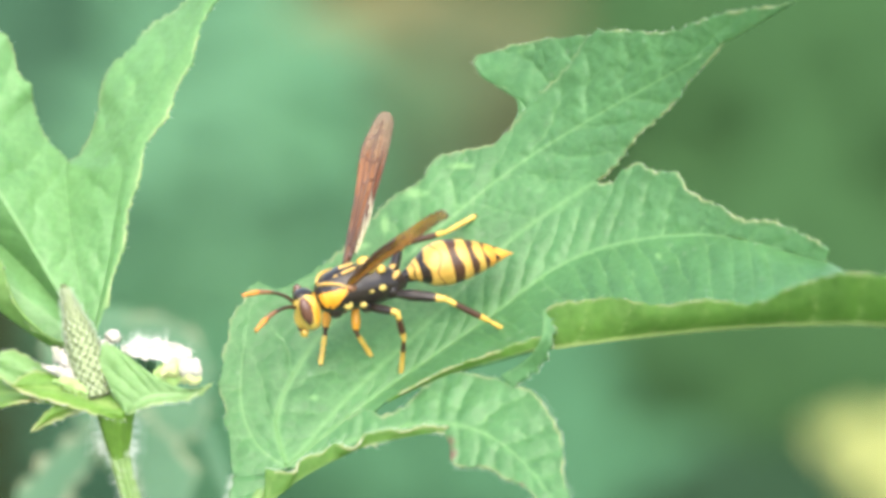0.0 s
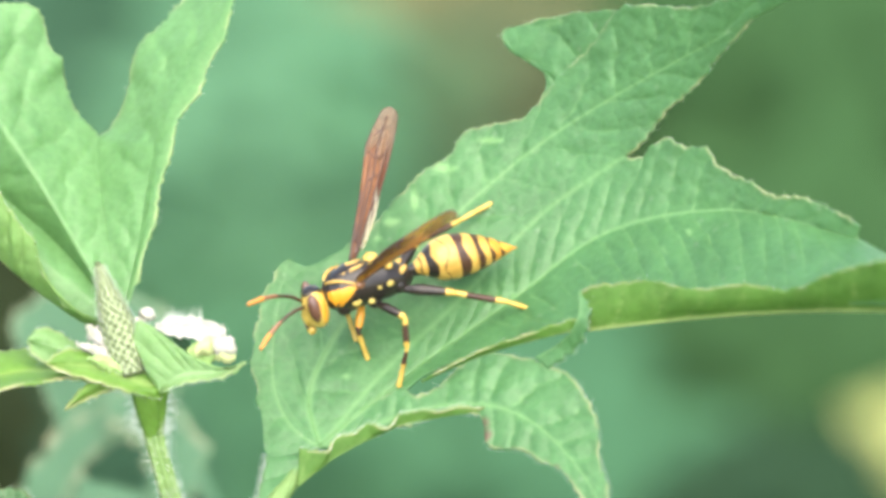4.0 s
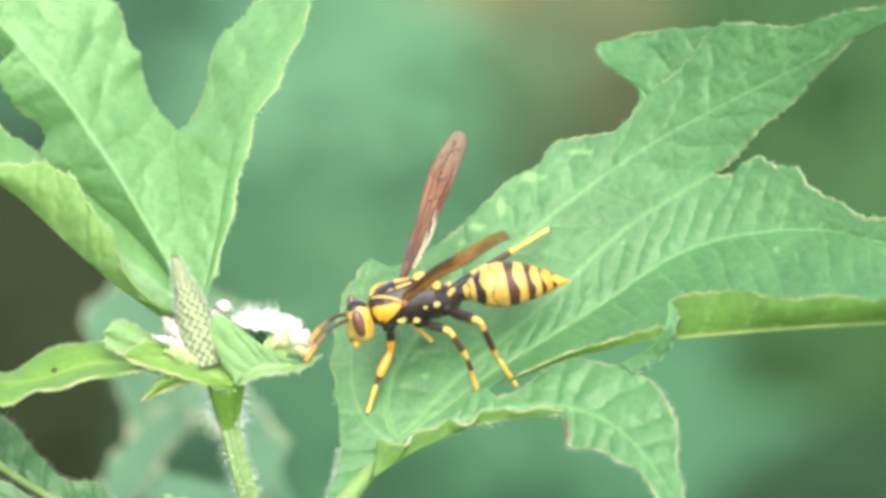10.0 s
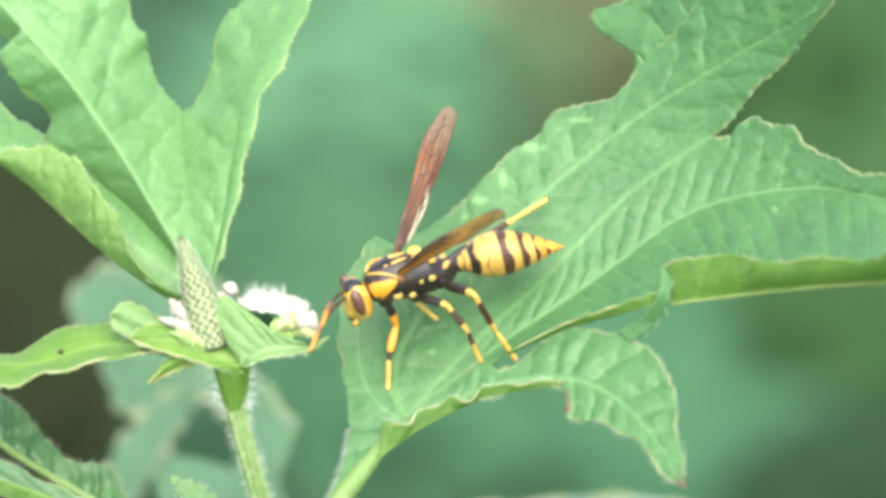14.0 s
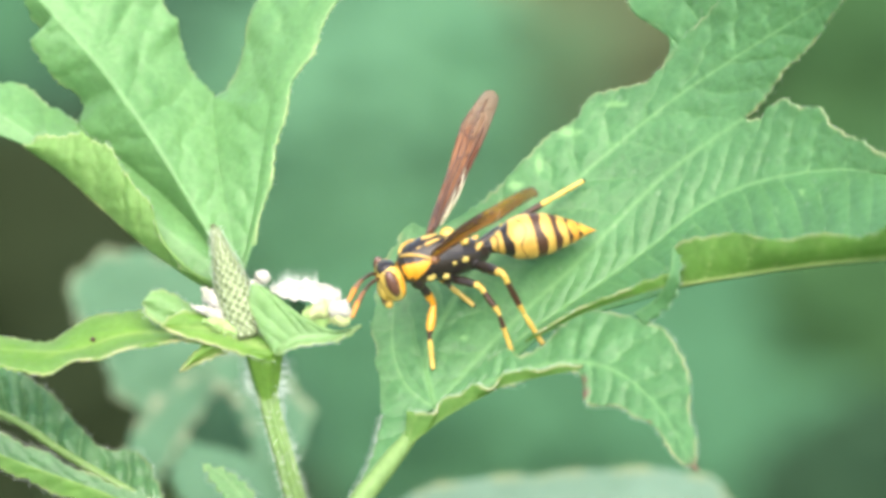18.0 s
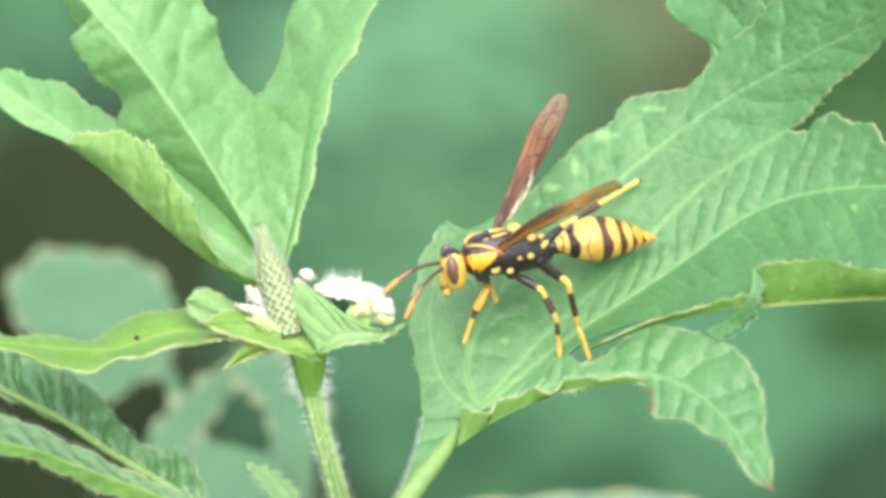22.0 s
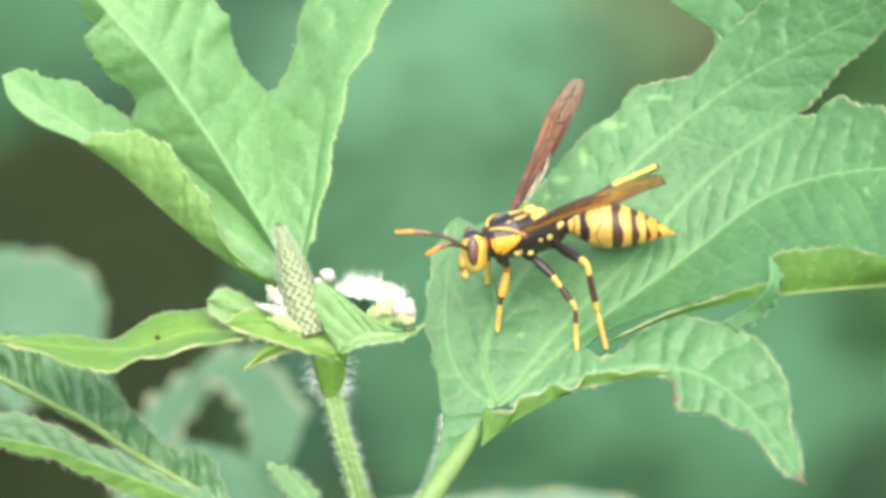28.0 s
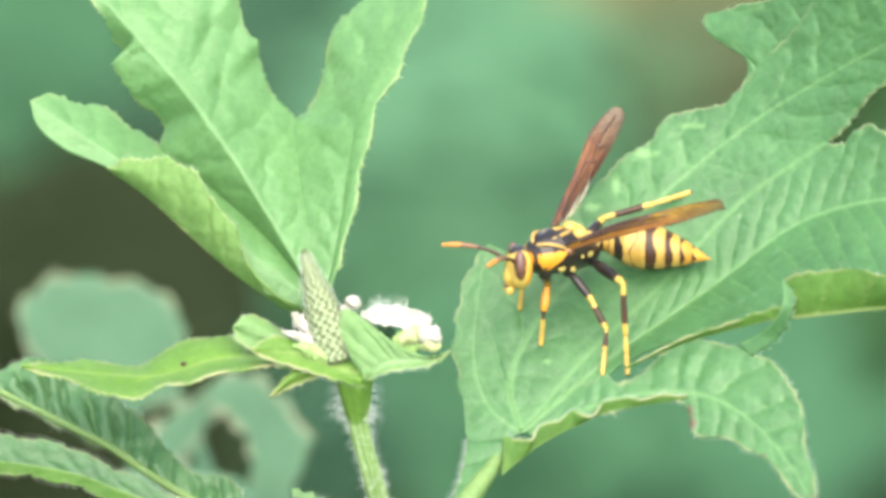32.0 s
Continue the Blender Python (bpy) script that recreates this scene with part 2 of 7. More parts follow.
def wing_material(name, tint, body, clear, end=(0.17, 0.135, 0.10), fold=None):
    """Thin folded skin, streaked lengthwise, with a greyer and clearer tip."""
    m, nt, bsdf, links = material(name)
    f = ramp(nt, noise_tex(nt, 700, 4), 0.35, 0.65)
    tip = nt.nodes.new("ShaderNodeAttribute")
    tip.attribute_name = "tip"
    col = mix(nt, f, body, tint)
    if fold:
        across = nt.nodes.new("ShaderNodeAttribute")
        across.attribute_name = "across"
        col = mix(nt, ramp(nt, across.outputs["Fac"], 0.42, 0.15), col, fold)
    links.new(mix(nt, tip.outputs["Fac"], col, end), bsdf.inputs["Base Color"])
    bsdf.inputs["Roughness"].default_value = 0.32
    bsdf.inputs["Specular IOR Level"].default_value = 0.2
    b = node(nt, "ShaderNodeBump", Strength=0.5, Distance=0.0002)
    links.new(noise_tex(nt, 900, 2), b.inputs["Height"])
    links.new(b.outputs["Normal"], bsdf.inputs["Normal"])
    t = nt.nodes.new("ShaderNodeBsdfTransparent")
    t.inputs["Color"].default_value = (0.95, 0.8, 0.6, 1)
    ms = nt.nodes.new("ShaderNodeMixShader")
    add = nt.nodes.new("ShaderNodeMath")
    add.operation = "MULTIPLY_ADD"
    add.inputs[1].default_value, add.inputs[2].default_value = 0.2, clear
    links.new(tip.outputs["Fac"], add.inputs[0])
    links.new(add.outputs[0], ms.inputs[0])
    links.new(bsdf.outputs[0], ms.inputs[1])
    links.new(t.outputs[0], ms.inputs[2])
    links.new(ms.outputs[0], nt.nodes["Material Output"].inputs["Surface"])
    return m


WING = wing_material("amber_brown_wing", (0.22, 0.1, 0.048), (0.09, 0.036, 0.017), 0.22, fold=(0.10, 0.036, 0.02))
# same skin as WING, with the green it reflects put into an olive tint
NEAR_WING = wing_material("brown_wing_painted_reflection", (0.33, 0.2, 0.02), (0.19, 0.105, 0.012), 0.28, (0.09, 0.06, 0.02), (0.2, 0.085, 0.022))
HIND_WING = wing_material("pale_wing_membrane", (0.50, 0.50, 0.40), (0.4, 0.4, 0.3), 0.6)


# ---- mesh helpers ----
def part(name, bm, mat, parent=None, label="", origin=None, smooth=True):
    """Link a bmesh as one mesh object, under a thing or part if one is given."""
    me = bpy.data.meshes.new(name)
    if origin is not None:
        bmesh.ops.translate(bm, verts=bm.verts, vec=-origin)
    bm.to_mesh(me)
    bm.free()
    for m in (mat if isinstance(mat, (list, tuple)) else [mat]):
        me.materials.append(m)
    if smooth:
        me.polygons.foreach_set("use_smooth", [True] * len(me.polygons))
    ob = new(name, me)
    if parent is not None:
        ob.parent = parent
    elif origin is not None:
        ob.location = origin
    if label:
        ob["label"] = label
    return ob


RIM = []


def patch(bm, inner, outer, nu=90, nv=26, veins=9, lean=0.35, pucker=9.0, teeth=0, bite=5.0, toothed=(0.0, 1.0), depth=slope,
          mat=0, vein_amount=1.0, bulge=0.0, rib=True, edge=0.0, seed=0, level=False, seam=None, side_amount=1.0, crest=0.0, rim=4.5):
    """A grid between two curves of the sheet: the rib (v = 0) and the margin (v = 1), with side veins and toothed edge."""
    la, lb = bm.verts.layers.float["vein"], bm.verts.layers.float["edge"]
    fa = spline(inner)
    fb = spline(outer, fa if level else None)
    if seam:
        fs, fo = spline(seam), fb
        fb = lambda u: fs(u / 0.6) if u <= 0.6 else fo((u - 0.6) / 0.4)
    rows = []
    for i in range(nu + 1):
        u = i / nu
        p, q = fa(u), fb(u)
        gap = (q - p).length
        saw = 0.0
        free = 1.0 if toothed[0] <= u <= toothed[1] and teeth else 0.0
        if free and gap > 1:
            count = u * teeth + 0.9 * noise.noise(Vector((u * teeth * 0.45, seed, 0.3)))
            w = count % 1.0
            saw = bite * (0.55 + 0.9 * abs(noise.noise(Vector((math.floor(count) * 0.7, seed, 5.1))))) * ((w ** 1.5 if w < 0.8 else 4.2 * (1 - w)) + 0.5 * math.sin(u * 41 + seed)) / gap
        row = []
        for j in range(nv + 1):
            v = j / nv
            r = p + (q - p) * (v + saw * v ** 4)
            phase = u * veins - v * lean * (1 + 0.25 * math.sin(u * 9 + seed)) + 0.12 * math.sin(u * 23 + seed)
            phase += 0.45 * noise.noise(Vector((r.x * 0.011, r.y * 0.011, seed * 1.7))) + 0.14 * noise.noise(Vector((r.x * 0.045, r.y * 0.045, seed)))
            off = abs((phase + 0.5) % 1.0 - 0.5)
            width = 0.03 + 0.02 * noise.noise(Vector((r.x * 0.02, r.y * 0.02, seed + 9.0)))
            side = max(0.0, 1 - off / width) * (1 - v) ** 0.4 * min(1.0, gap / 60)
            main = 0.6 * max(0.0, 1 - v * gap / (8.0 * (1.15 - u))) if rib else 0.0
            if seam and u <= 0.6:
                main = max(main, 0.5 * max(0.0, 1 - (1 - v) * gap / 9.0))
            h = pucker * (abs(math.sin(math.pi * phase)) ** 0.7 - 0.5) * min(1.0, 4 * v) * min(1.0, gap / 90) * (1.1 - v * 0.6)
            h += pucker * 0.5 * noise.noise(Vector((r.x * 0.03, r.y * 0.03, seed))) * min(1.0, 3 * v) * min(1.0, gap / 90)
            h *= free + (1 - free) * (1 - v ** 3)
            z = depth(r.x, r.y) + r.z - h * 0.055 - bulge * math.sin(math.pi * v)
            vert = bm.verts.new(at(r.x, r.y - h * 0.35 * min(1, 3 * v) * (1 - v), z))
            vert[la] = min(1.0, vein_amount * max(side * 0.7 * side_amount, main))
            if free and j == nv and gap > 8:
                RIM.append((vert.co.copy(), (vert.co - row[-1].co).normalized()))
            vert[lb] = max(free * edge * max(0.0, 1 - (1 - v) * gap / rim), crest * max(0.0, 1 - v * gap / 5.0))
            row.append(vert)
        rows.append(row)
    for i in range(nu):
        for j in range(nv):
            try:
                f = bm.faces.new((rows[i][j], rows[i + 1][j], rows[i + 1][j + 1], rows[i][j + 1]))
                f.material_index = mat
            except ValueError:
                pass


def leaf_mesh():
    RIM.clear()
    bm = bmesh.new()
    bm.verts.layers.float.new("vein")
    bm.verts.layers.float.new("edge")
    bm.verts.layers.float.new("withered")
    return bm


def close_leaf(bm):
    bmesh.ops.remove_doubles(bm, verts=bm.verts, dist=0.00002)
    bmesh.ops.recalc_face_normals(bm, faces=bm.faces)
    return bm


def thicken(ob, t=0.00022):
    m = ob.modifiers.new("thickness", "SOLIDIFY")
    m.thickness, m.offset = t, 0.0
    return ob


def tube(points, radii, sides=12, bm=None, mat=0, squash=1.0, flute=0.0):
    """A round, tapering limb along a smooth curve of world or local points."""
    bm = bm or bmesh.new()
    f = spline([tuple(p) for p in points])
    g = spline([(i, r, 0) for i, r in enumerate(radii)])
    n = max(8, 6 * (len(points) - 1))
    rings, last = [], None
    for i in range(n + 1):
        u = i / n
        c, w = f(u), (f(min(1, u + 0.01)) - f(max(0, u - 0.01))).normalized()
        k = u * (len(radii) - 1)
        i0 = min(int(k), len(radii) - 2)
        r = radii[i0] + (radii[i0 + 1] - radii[i0]) * (k - i0)
        x = w.orthogonal().normalized() if last is None else (last - w * last.dot(w)).normalized()
        last = x
        y = w.cross(x)
        rings.append([bm.verts.new(c + (x * math.cos(a) + y * math.sin(a) * squash) * r * (1 + flute * math.cos(a * 6))) for a in [2 * math.pi * s / sides for s in range(sides)]])
    for p, q in zip(rings, rings[1:]):
        for s in range(sides):
            bm.faces.new((p[s], p[(s + 1) % sides], q[(s + 1) % sides], q[s])).material_index = mat
    for ring in (rings[0][::-1], rings[-1]):
        bm.faces.new(ring).material_index = mat
    return bm


def blob(centre, radii, turn=(0, 0, 0), bm=None, mat=0, rings=14, segs=20, power=1.0):
    """A rounded body at a place of its thing's space."""
    bm = bm or bmesh.new()
    m = pose(*centre, *turn)
    made = []
    for i in range(rings + 1):
        a = math.pi * i / rings
        row = []
        for j in range(segs):
            b = 2 * math.pi * j / segs
            p = Vector((math.cos(a), math.sin(a) * math.cos(b), math.sin(a) * math.sin(b)))
            row.append(bm.verts.new(m @ Vector([math.copysign(abs(c) ** power, c) * r for c, r in zip(p, radii)])))
        made.append(row)
    for p, q in zip(made, made[1:]):
        for j in range(segs):
            f = bm.faces.new((p[j], q[j], q[(j + 1) % segs], p[(j + 1) % segs]))
            f.material_index = mat
    bmesh.ops.remove_doubles(bm, verts=bm.verts, dist=1e-6)
    return bm


def lathe(stations, bm=None, mat=0, segs=32, n=24, banded=None):
    """A body along x: stations of (x, half width, half height, centre height)."""
    bm = bm or bmesh.new()
    f = spline([(s[0], s[1], s[2]) for s in stations])
    g = spline([(s[0], s[3], 0) for s in stations])
    k = len(stations)
    rows = []
    for i in range(n + 1):
        u = i / n * (k - 1)
        i0 = min(int(u), k - 2)
        w = u - i0
        w = w * w * (3 - 2 * w) * 0.3 + w * 0.7
        s, e = stations[i0], stations[i0 + 1]
        x, ry, rz, zc = [s[c] + (e[c] - s[c]) * w for c in range(4)]
        rows.append([bm.verts.new((x, ry * math.cos(a), zc + rz * math.sin(a))) for a in [2 * math.pi * j / segs for j in range(segs)]])
    for i, (p, q) in enumerate(zip(rows, rows[1:])):
        for j in range(segs):
            face = bm.faces.new((p[j], p[(j + 1) % segs], q[(j + 1) % segs], q[j]))
            face.material_index = banded(i / n, 2 * math.pi * j / segs) if banded else mat
    bm.faces.new(rows[0][::-1])
    bm.faces.new(rows[-1])
    bmesh.ops.recalc_face_normals(bm, faces=bm.faces)
    return bm

# ---- ground and far growth ----
def ground_material():
    m, nt, bsdf, links = material("soil_with_weeds")
    soil = mix(nt, ramp(nt, noise_tex(nt, 14, 5), 0.3, 0.7), (0.085, 0.065, 0.04), (0.05, 0.042, 0.028))
    weed = mix(nt, ramp(nt, noise_tex(nt, 30, 4), 0.3, 0.7), (0.04, 0.085, 0.03), (0.028, 0.062, 0.022))
    links.new(mix(nt, ramp(nt, noise_tex(nt, 5, 5), 0.3, 0.6), soil, weed), bsdf.inputs["Base Color"])
    bsdf.inputs["Roughness"].default_value = 0.9
    b = node(nt, "ShaderNodeBump", Strength=0.8, Distance=0.02)
    links.new(noise_tex(nt, 40, 5), b.inputs["Height"])
    links.new(b.outputs["Normal"], bsdf.inputs["Normal"])
    return m


def build_ground():
    bm = bmesh.new()
    marks = [-400, -60, -12] + [-5 + 0.25 * i for i in range(61)] + [16, 60, 400]
    side = [-400, -60, -12] + [-6 + 0.25 * i for i in range(49)] + [12, 60, 400]
    grid = [[bm.verts.new((x, y, 0.05 * noise.noise(Vector((x * 0.8, y * 0.8, 3))) if abs(x) < 7 and -6 < y < 12 else 0)) for y in marks] for x in side]
    for p, q in zip(grid, grid[1:]):
        for i in range(len(marks) - 1):
            bm.faces.new((p[i], q[i], q[i + 1], p[i + 1]))
    return tagged(part("ground", bm, ground_material()), "brown soil with low green weeds", "ground", kind="structure")


build_ground()


def shrub_leaf(bm, place, size, turn, mat=0):
    """One pointed leaf of six triangles, folded along its rib."""
    m = Matrix.Translation(place) @ turn.to_matrix().to_4x4()
    pts = [(0, 0, 0), (0.35, 0.22, 0.06), (0.75, 0.18, 0.03), (1.0, 0, -0.08), (0.75, -0.18, 0.03), (0.35, -0.22, 0.06), (0.5, 0, 0)]
    v = [bm.verts.new(m @ Vector((x * size, y * size * 1.3, z * size))) for x, y, z in pts]
    for i in range(6):
        bm.faces.new((v[6], v[i], v[(i + 1) % 6])).material_index = mat


def shrub(name, centre, radius, tall, colour, label, leaves=380, seed=1):
    """A bushy herb that stands on the ground: stems and a ragged crown of single leaves."""
    rnd = random.Random(seed)
    base = Vector((centre.x, centre.y, 0.0))
    top = new(name)
    top.location = base
    for i in range(5):
        a = rnd.uniform(0, 6.28)
        tip = centre + Vector((math.cos(a) * radius * 0.6, math.sin(a) * radius * 0.6, rnd.uniform(0, tall * 0.6)))
        foot = base + Vector((math.cos(a) * 0.03, math.sin(a) * 0.03, -0.03))
        part("stem", tube([foot, (foot + tip) / 2 + Vector((0, 0, 0.02)), tip], [0.004, 0.003, 0.0015], 6), STEM, top, origin=base)
    bm = bmesh.new()
    for i in range(leaves):
        while True:
            p = Vector((rnd.gauss(0, 0.52), rnd.gauss(0, 0.52), rnd.gauss(0, 0.52)))
            if p.length < 1.5 and noise.noise(p * 2.2 + Vector((seed * 3.1, 0, 0))) > -0.3:
                break
        q = (Euler((0.55 + rnd.uniform(-0.35, 0.35), rnd.uniform(-0.3, 0.3), 0)).to_quaternion() @ Euler((0, 0, rnd.uniform(0, 6.28))).to_quaternion())
        place = centre + Vector((p.x * radius, p.y * radius, p.z * tall))
        if place.z > 0.01:
            shrub_leaf(bm, place, radius * rnd.uniform(0.7, 1.2), q)
    part("crown", bm, colour, top, origin=base)
    return tagged(top, label, "shrub", "shrubs behind")


def far_leaf(name, a, b):
    return leaf_material(name, a, b, a, a, 0.8, 0.35, spec=0.08)


TEAL = far_leaf("light_bluish_green_foliage", (0.085, 0.207, 0.112), (0.078, 0.19, 0.103))
TEAL2 = far_leaf("bluish_green_foliage", (0.05, 0.139, 0.071), (0.044, 0.125, 0.062))
OLIVE = far_leaf("olive_foliage", (0.05, 0.08, 0.034), (0.043, 0.069, 0.029))
GRASSY = far_leaf("grass_green_foliage", (0.035, 0.09, 0.032), (0.03, 0.079, 0.028))
MEADOW = far_leaf("mid_green_foliage", (0.074, 0.19, 0.098), (0.066, 0.172, 0.088))
MIDDLE = far_leaf("soft_green_foliage", (0.066, 0.128, 0.062), (0.058, 0.114, 0.055))
# bluish green darkened: the shade between the leaves is put into the colour
DUSK = far_leaf("bluish_foliage_painted_shade", (0.034, 0.088, 0.05), (0.028, 0.075, 0.042))
SAGE = far_leaf("sage_brown_foliage", (0.095, 0.122, 0.062), (0.082, 0.106, 0.053))
# two darkest greens: shade deep among the weeds, painted as leaf colour
SHADE = far_leaf("dark_green_painted_shade", (0.02, 0.05, 0.024), (0.016, 0.042, 0.02))
DEEP = far_leaf("deep_green_painted_shade", (0.02, 0.031, 0.012), (0.015, 0.023, 0.009))
DRY = far_leaf("dry_brown_foliage", (0.17, 0.155, 0.075), (0.14, 0.13, 0.06))
STRAW = far_leaf("yellow_flowering_foliage", (0.33, 0.36, 0.135), (0.28, 0.31, 0.115))
WEED_LABELS = {
    'TEAL': 'light bluish-green leafy weed growing from the soil',
    'TEAL2': 'bluish-green leafy weed growing from the soil',
    'DRY': 'dry brown weed with withered leaves',
    'MEADOW': 'mid-green leafy weed growing from the soil',
    'MIDDLE': 'soft green leafy weed growing from the soil',
    'DUSK': 'shaded bluish-green weed growing from the soil',
    'OLIVE': 'olive-green weed with dulled leaves',
    'GRASSY': 'grass-green bushy weed on the soil',
    'SAGE': 'sage-brown fading weed on the soil',
    'SHADE': 'dark green shaded weed on the soil',
    'DEEP': 'deep green shaded weed',
    'STRAW': 'yellow-flowering weed in bloom',
}
WEEDS = {
    'TEAL': TEAL, 'TEAL2': TEAL2, 'DRY': DRY, 'OLIVE': OLIVE, 'GRASSY': GRASSY, 'DEEP': DEEP, 'STRAW': STRAW, 'MEADOW': MEADOW, 'DUSK': DUSK, 'MIDDLE': MIDDLE, 'SAGE': SAGE, 'SHADE': SHADE,
}
SHRUBS = {
    'TEAL': [(700, 250, 1200, 120, 190), (690, 330, 1300, 130, 150), (680, 170, 1300, 145, 230), (560, 420, 1350, 150, 160), (790, 300, 1400, 110, 150), (560, 260, 1250, 130, 120), (750, 260, 1250, 110, 120)],
    'MEADOW': [(780, 200, 1200, 95, 150), (690, 430, 1200, 120, 120)],
    'MIDDLE': [(860, 310, 1350, 160, 200), (1000, 230, 1700, 170, 110), (800, 420, 1300, 130, 150), (880, 480, 1350, 140, 130)],
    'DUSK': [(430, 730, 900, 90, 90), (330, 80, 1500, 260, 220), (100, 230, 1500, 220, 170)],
    'TEAL2': [(1150, 760, 1100, 300, 190), (1240, 640, 1200, 170, 150), (1380, 860, 1000, 160, 110), (700, 850, 1100, 220, 150), (1950, 700, 1300, 200, 260), (-180, 150, 1500, 230, 260)],
    'DRY': [(1010, 60, 1500, 120, 90), (850, 110, 1600, 100, 130), (930, 70, 1750, 150, 110), (1090, 60, 1800, 130, 100), (1190, 80, 1700, 100, 100)],
    'GRASSY': [(1490, 590, 1100, 150, 150), (1680, 70, 1400, 200, 140), (1680, 250, 1400, 160, 130), (1950, 300, 1500, 260, 300), (1180, 330, 1550, 160, 150), (1650, 560, 1200, 260, 170), (880, 650, 1250, 220, 200), (650, 600, 1300, 160, 190)],
    'OLIVE': [(1400, 330, 1500, 280, 190), (1400, 50, 1750, 220, 110)],
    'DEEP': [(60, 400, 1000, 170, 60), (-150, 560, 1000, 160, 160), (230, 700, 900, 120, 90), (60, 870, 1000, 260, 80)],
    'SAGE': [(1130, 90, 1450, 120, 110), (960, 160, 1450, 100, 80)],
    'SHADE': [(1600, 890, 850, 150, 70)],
    'STRAW': [(1838, 790, 900, 92, 100)],
}
seed_no = 0
for sort, places in SHRUBS.items():
    for a, b, d, w, h in places:
        seed_no += 1
        s = UNIT * (1 + d / 1000 / REACH)
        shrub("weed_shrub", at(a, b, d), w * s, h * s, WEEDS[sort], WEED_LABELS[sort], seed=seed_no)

rnd_weeds = random.Random(77)
bm_weeds = bmesh.new()
for i in range(26000):
    y = rnd_weeds.uniform(-1.5, 5.0)
    x = rnd_weeds.uniform(-2.5, 2.5)
    if max(abs(x) - 1.4, abs(y - 1.75) - 2.1) / 1.15 > rnd_weeds.random() ** 2 + 0.5 * noise.noise(Vector((x * 2, y * 2, 3))):
        continue
    top_z = 0.16 + 0.05 * noise.noise(Vector((x * 2.5, y * 1.5, 8)))
    q = Euler((rnd_weeds.uniform(-0.5, 0.5), rnd_weeds.uniform(-0.6, 0.6), rnd_weeds.uniform(0, 6.28))).to_quaternion()
    shrub_leaf(bm_weeds, Vector((x, y, max(0.02, top_z * rnd_weeds.uniform(0.55, 1.0)))), rnd_weeds.uniform(0.05, 0.11), q)
tagged(part("weeds", bm_weeds, GRASSY), "dense green weeds covering the ground", "weeds", kind="stuff")

def hairs(bm, places, length, rnd, width=0.00005):
    """Fine straight hairs that stand off from places of (point, direction)."""
    for p, n in places:
        d = (n + Vector((rnd.uniform(-0.6, 0.6), rnd.uniform(-0.6, 0.6), rnd.uniform(-0.6, 0.6)))).normalized() * length * rnd.uniform(0.5, 1.2)
        s = d.orthogonal().normalized() * width
        q = d.cross(s).normalized() * width
        v = [bm.verts.new(p + s), bm.verts.new(p - s + q), bm.verts.new(p - s - q), bm.verts.new(p + d)]
        for f in ((0, 1, 3), (1, 2, 3), (2, 0, 3)):
            bm.faces.new([v[k] for k in f])
    return bm


def fringe(ob, origin, length, seed, every=2):
    """Fine pale hairs along the free margins of the leaf that was drawn last."""
    rnd = random.Random(seed)
    spots = [s for k, s in enumerate(RIM) if k % every == 0]
    tagged(part("margin_hairs", hairs(bmesh.new(), spots, length, rnd, 0.000011), HAIR, ob, "fine white hairs", origin=origin), kind="stuff")


# ---- the big palmate leaf on which the wasp walks ----
NODE = at(790, 723, slope(790, 723))
RIB_LEFT = [(790, 723), (742, 685), (716, 620), (718, 540), (732, 460), (748, 395)]
RIB_MAIN = [(790, 723), (774, 640), (838, 512), (915, 432), (1000, 357), (1100, 268), (1200, 187), (1330, 100), (1480, 8), (1665, -112)]
RIB_SECOND = [(790, 723), (880, 650), (970, 580), (1080, 505), (1166, 443), (1268, 366), (1363, 325), (1544, 305), (1728, 352)]
SEAM = [(790, 723), (900, 600), (1040, 470), (1200, 310), (1337, 212)]
CREST = [(790, 727), (870, 664), (960, 599), (1060, 553), (1150, 527), (1225, 511), (1357, 491), (1477, 476), (1627, 464), (1790, 463), (1860, 475), (2000, 510)]


def near(a):
    """How far the lower lobes lean out of the blade's plane."""
    return -0.3 * max(0.0, a - 790) * UNIT * 1000


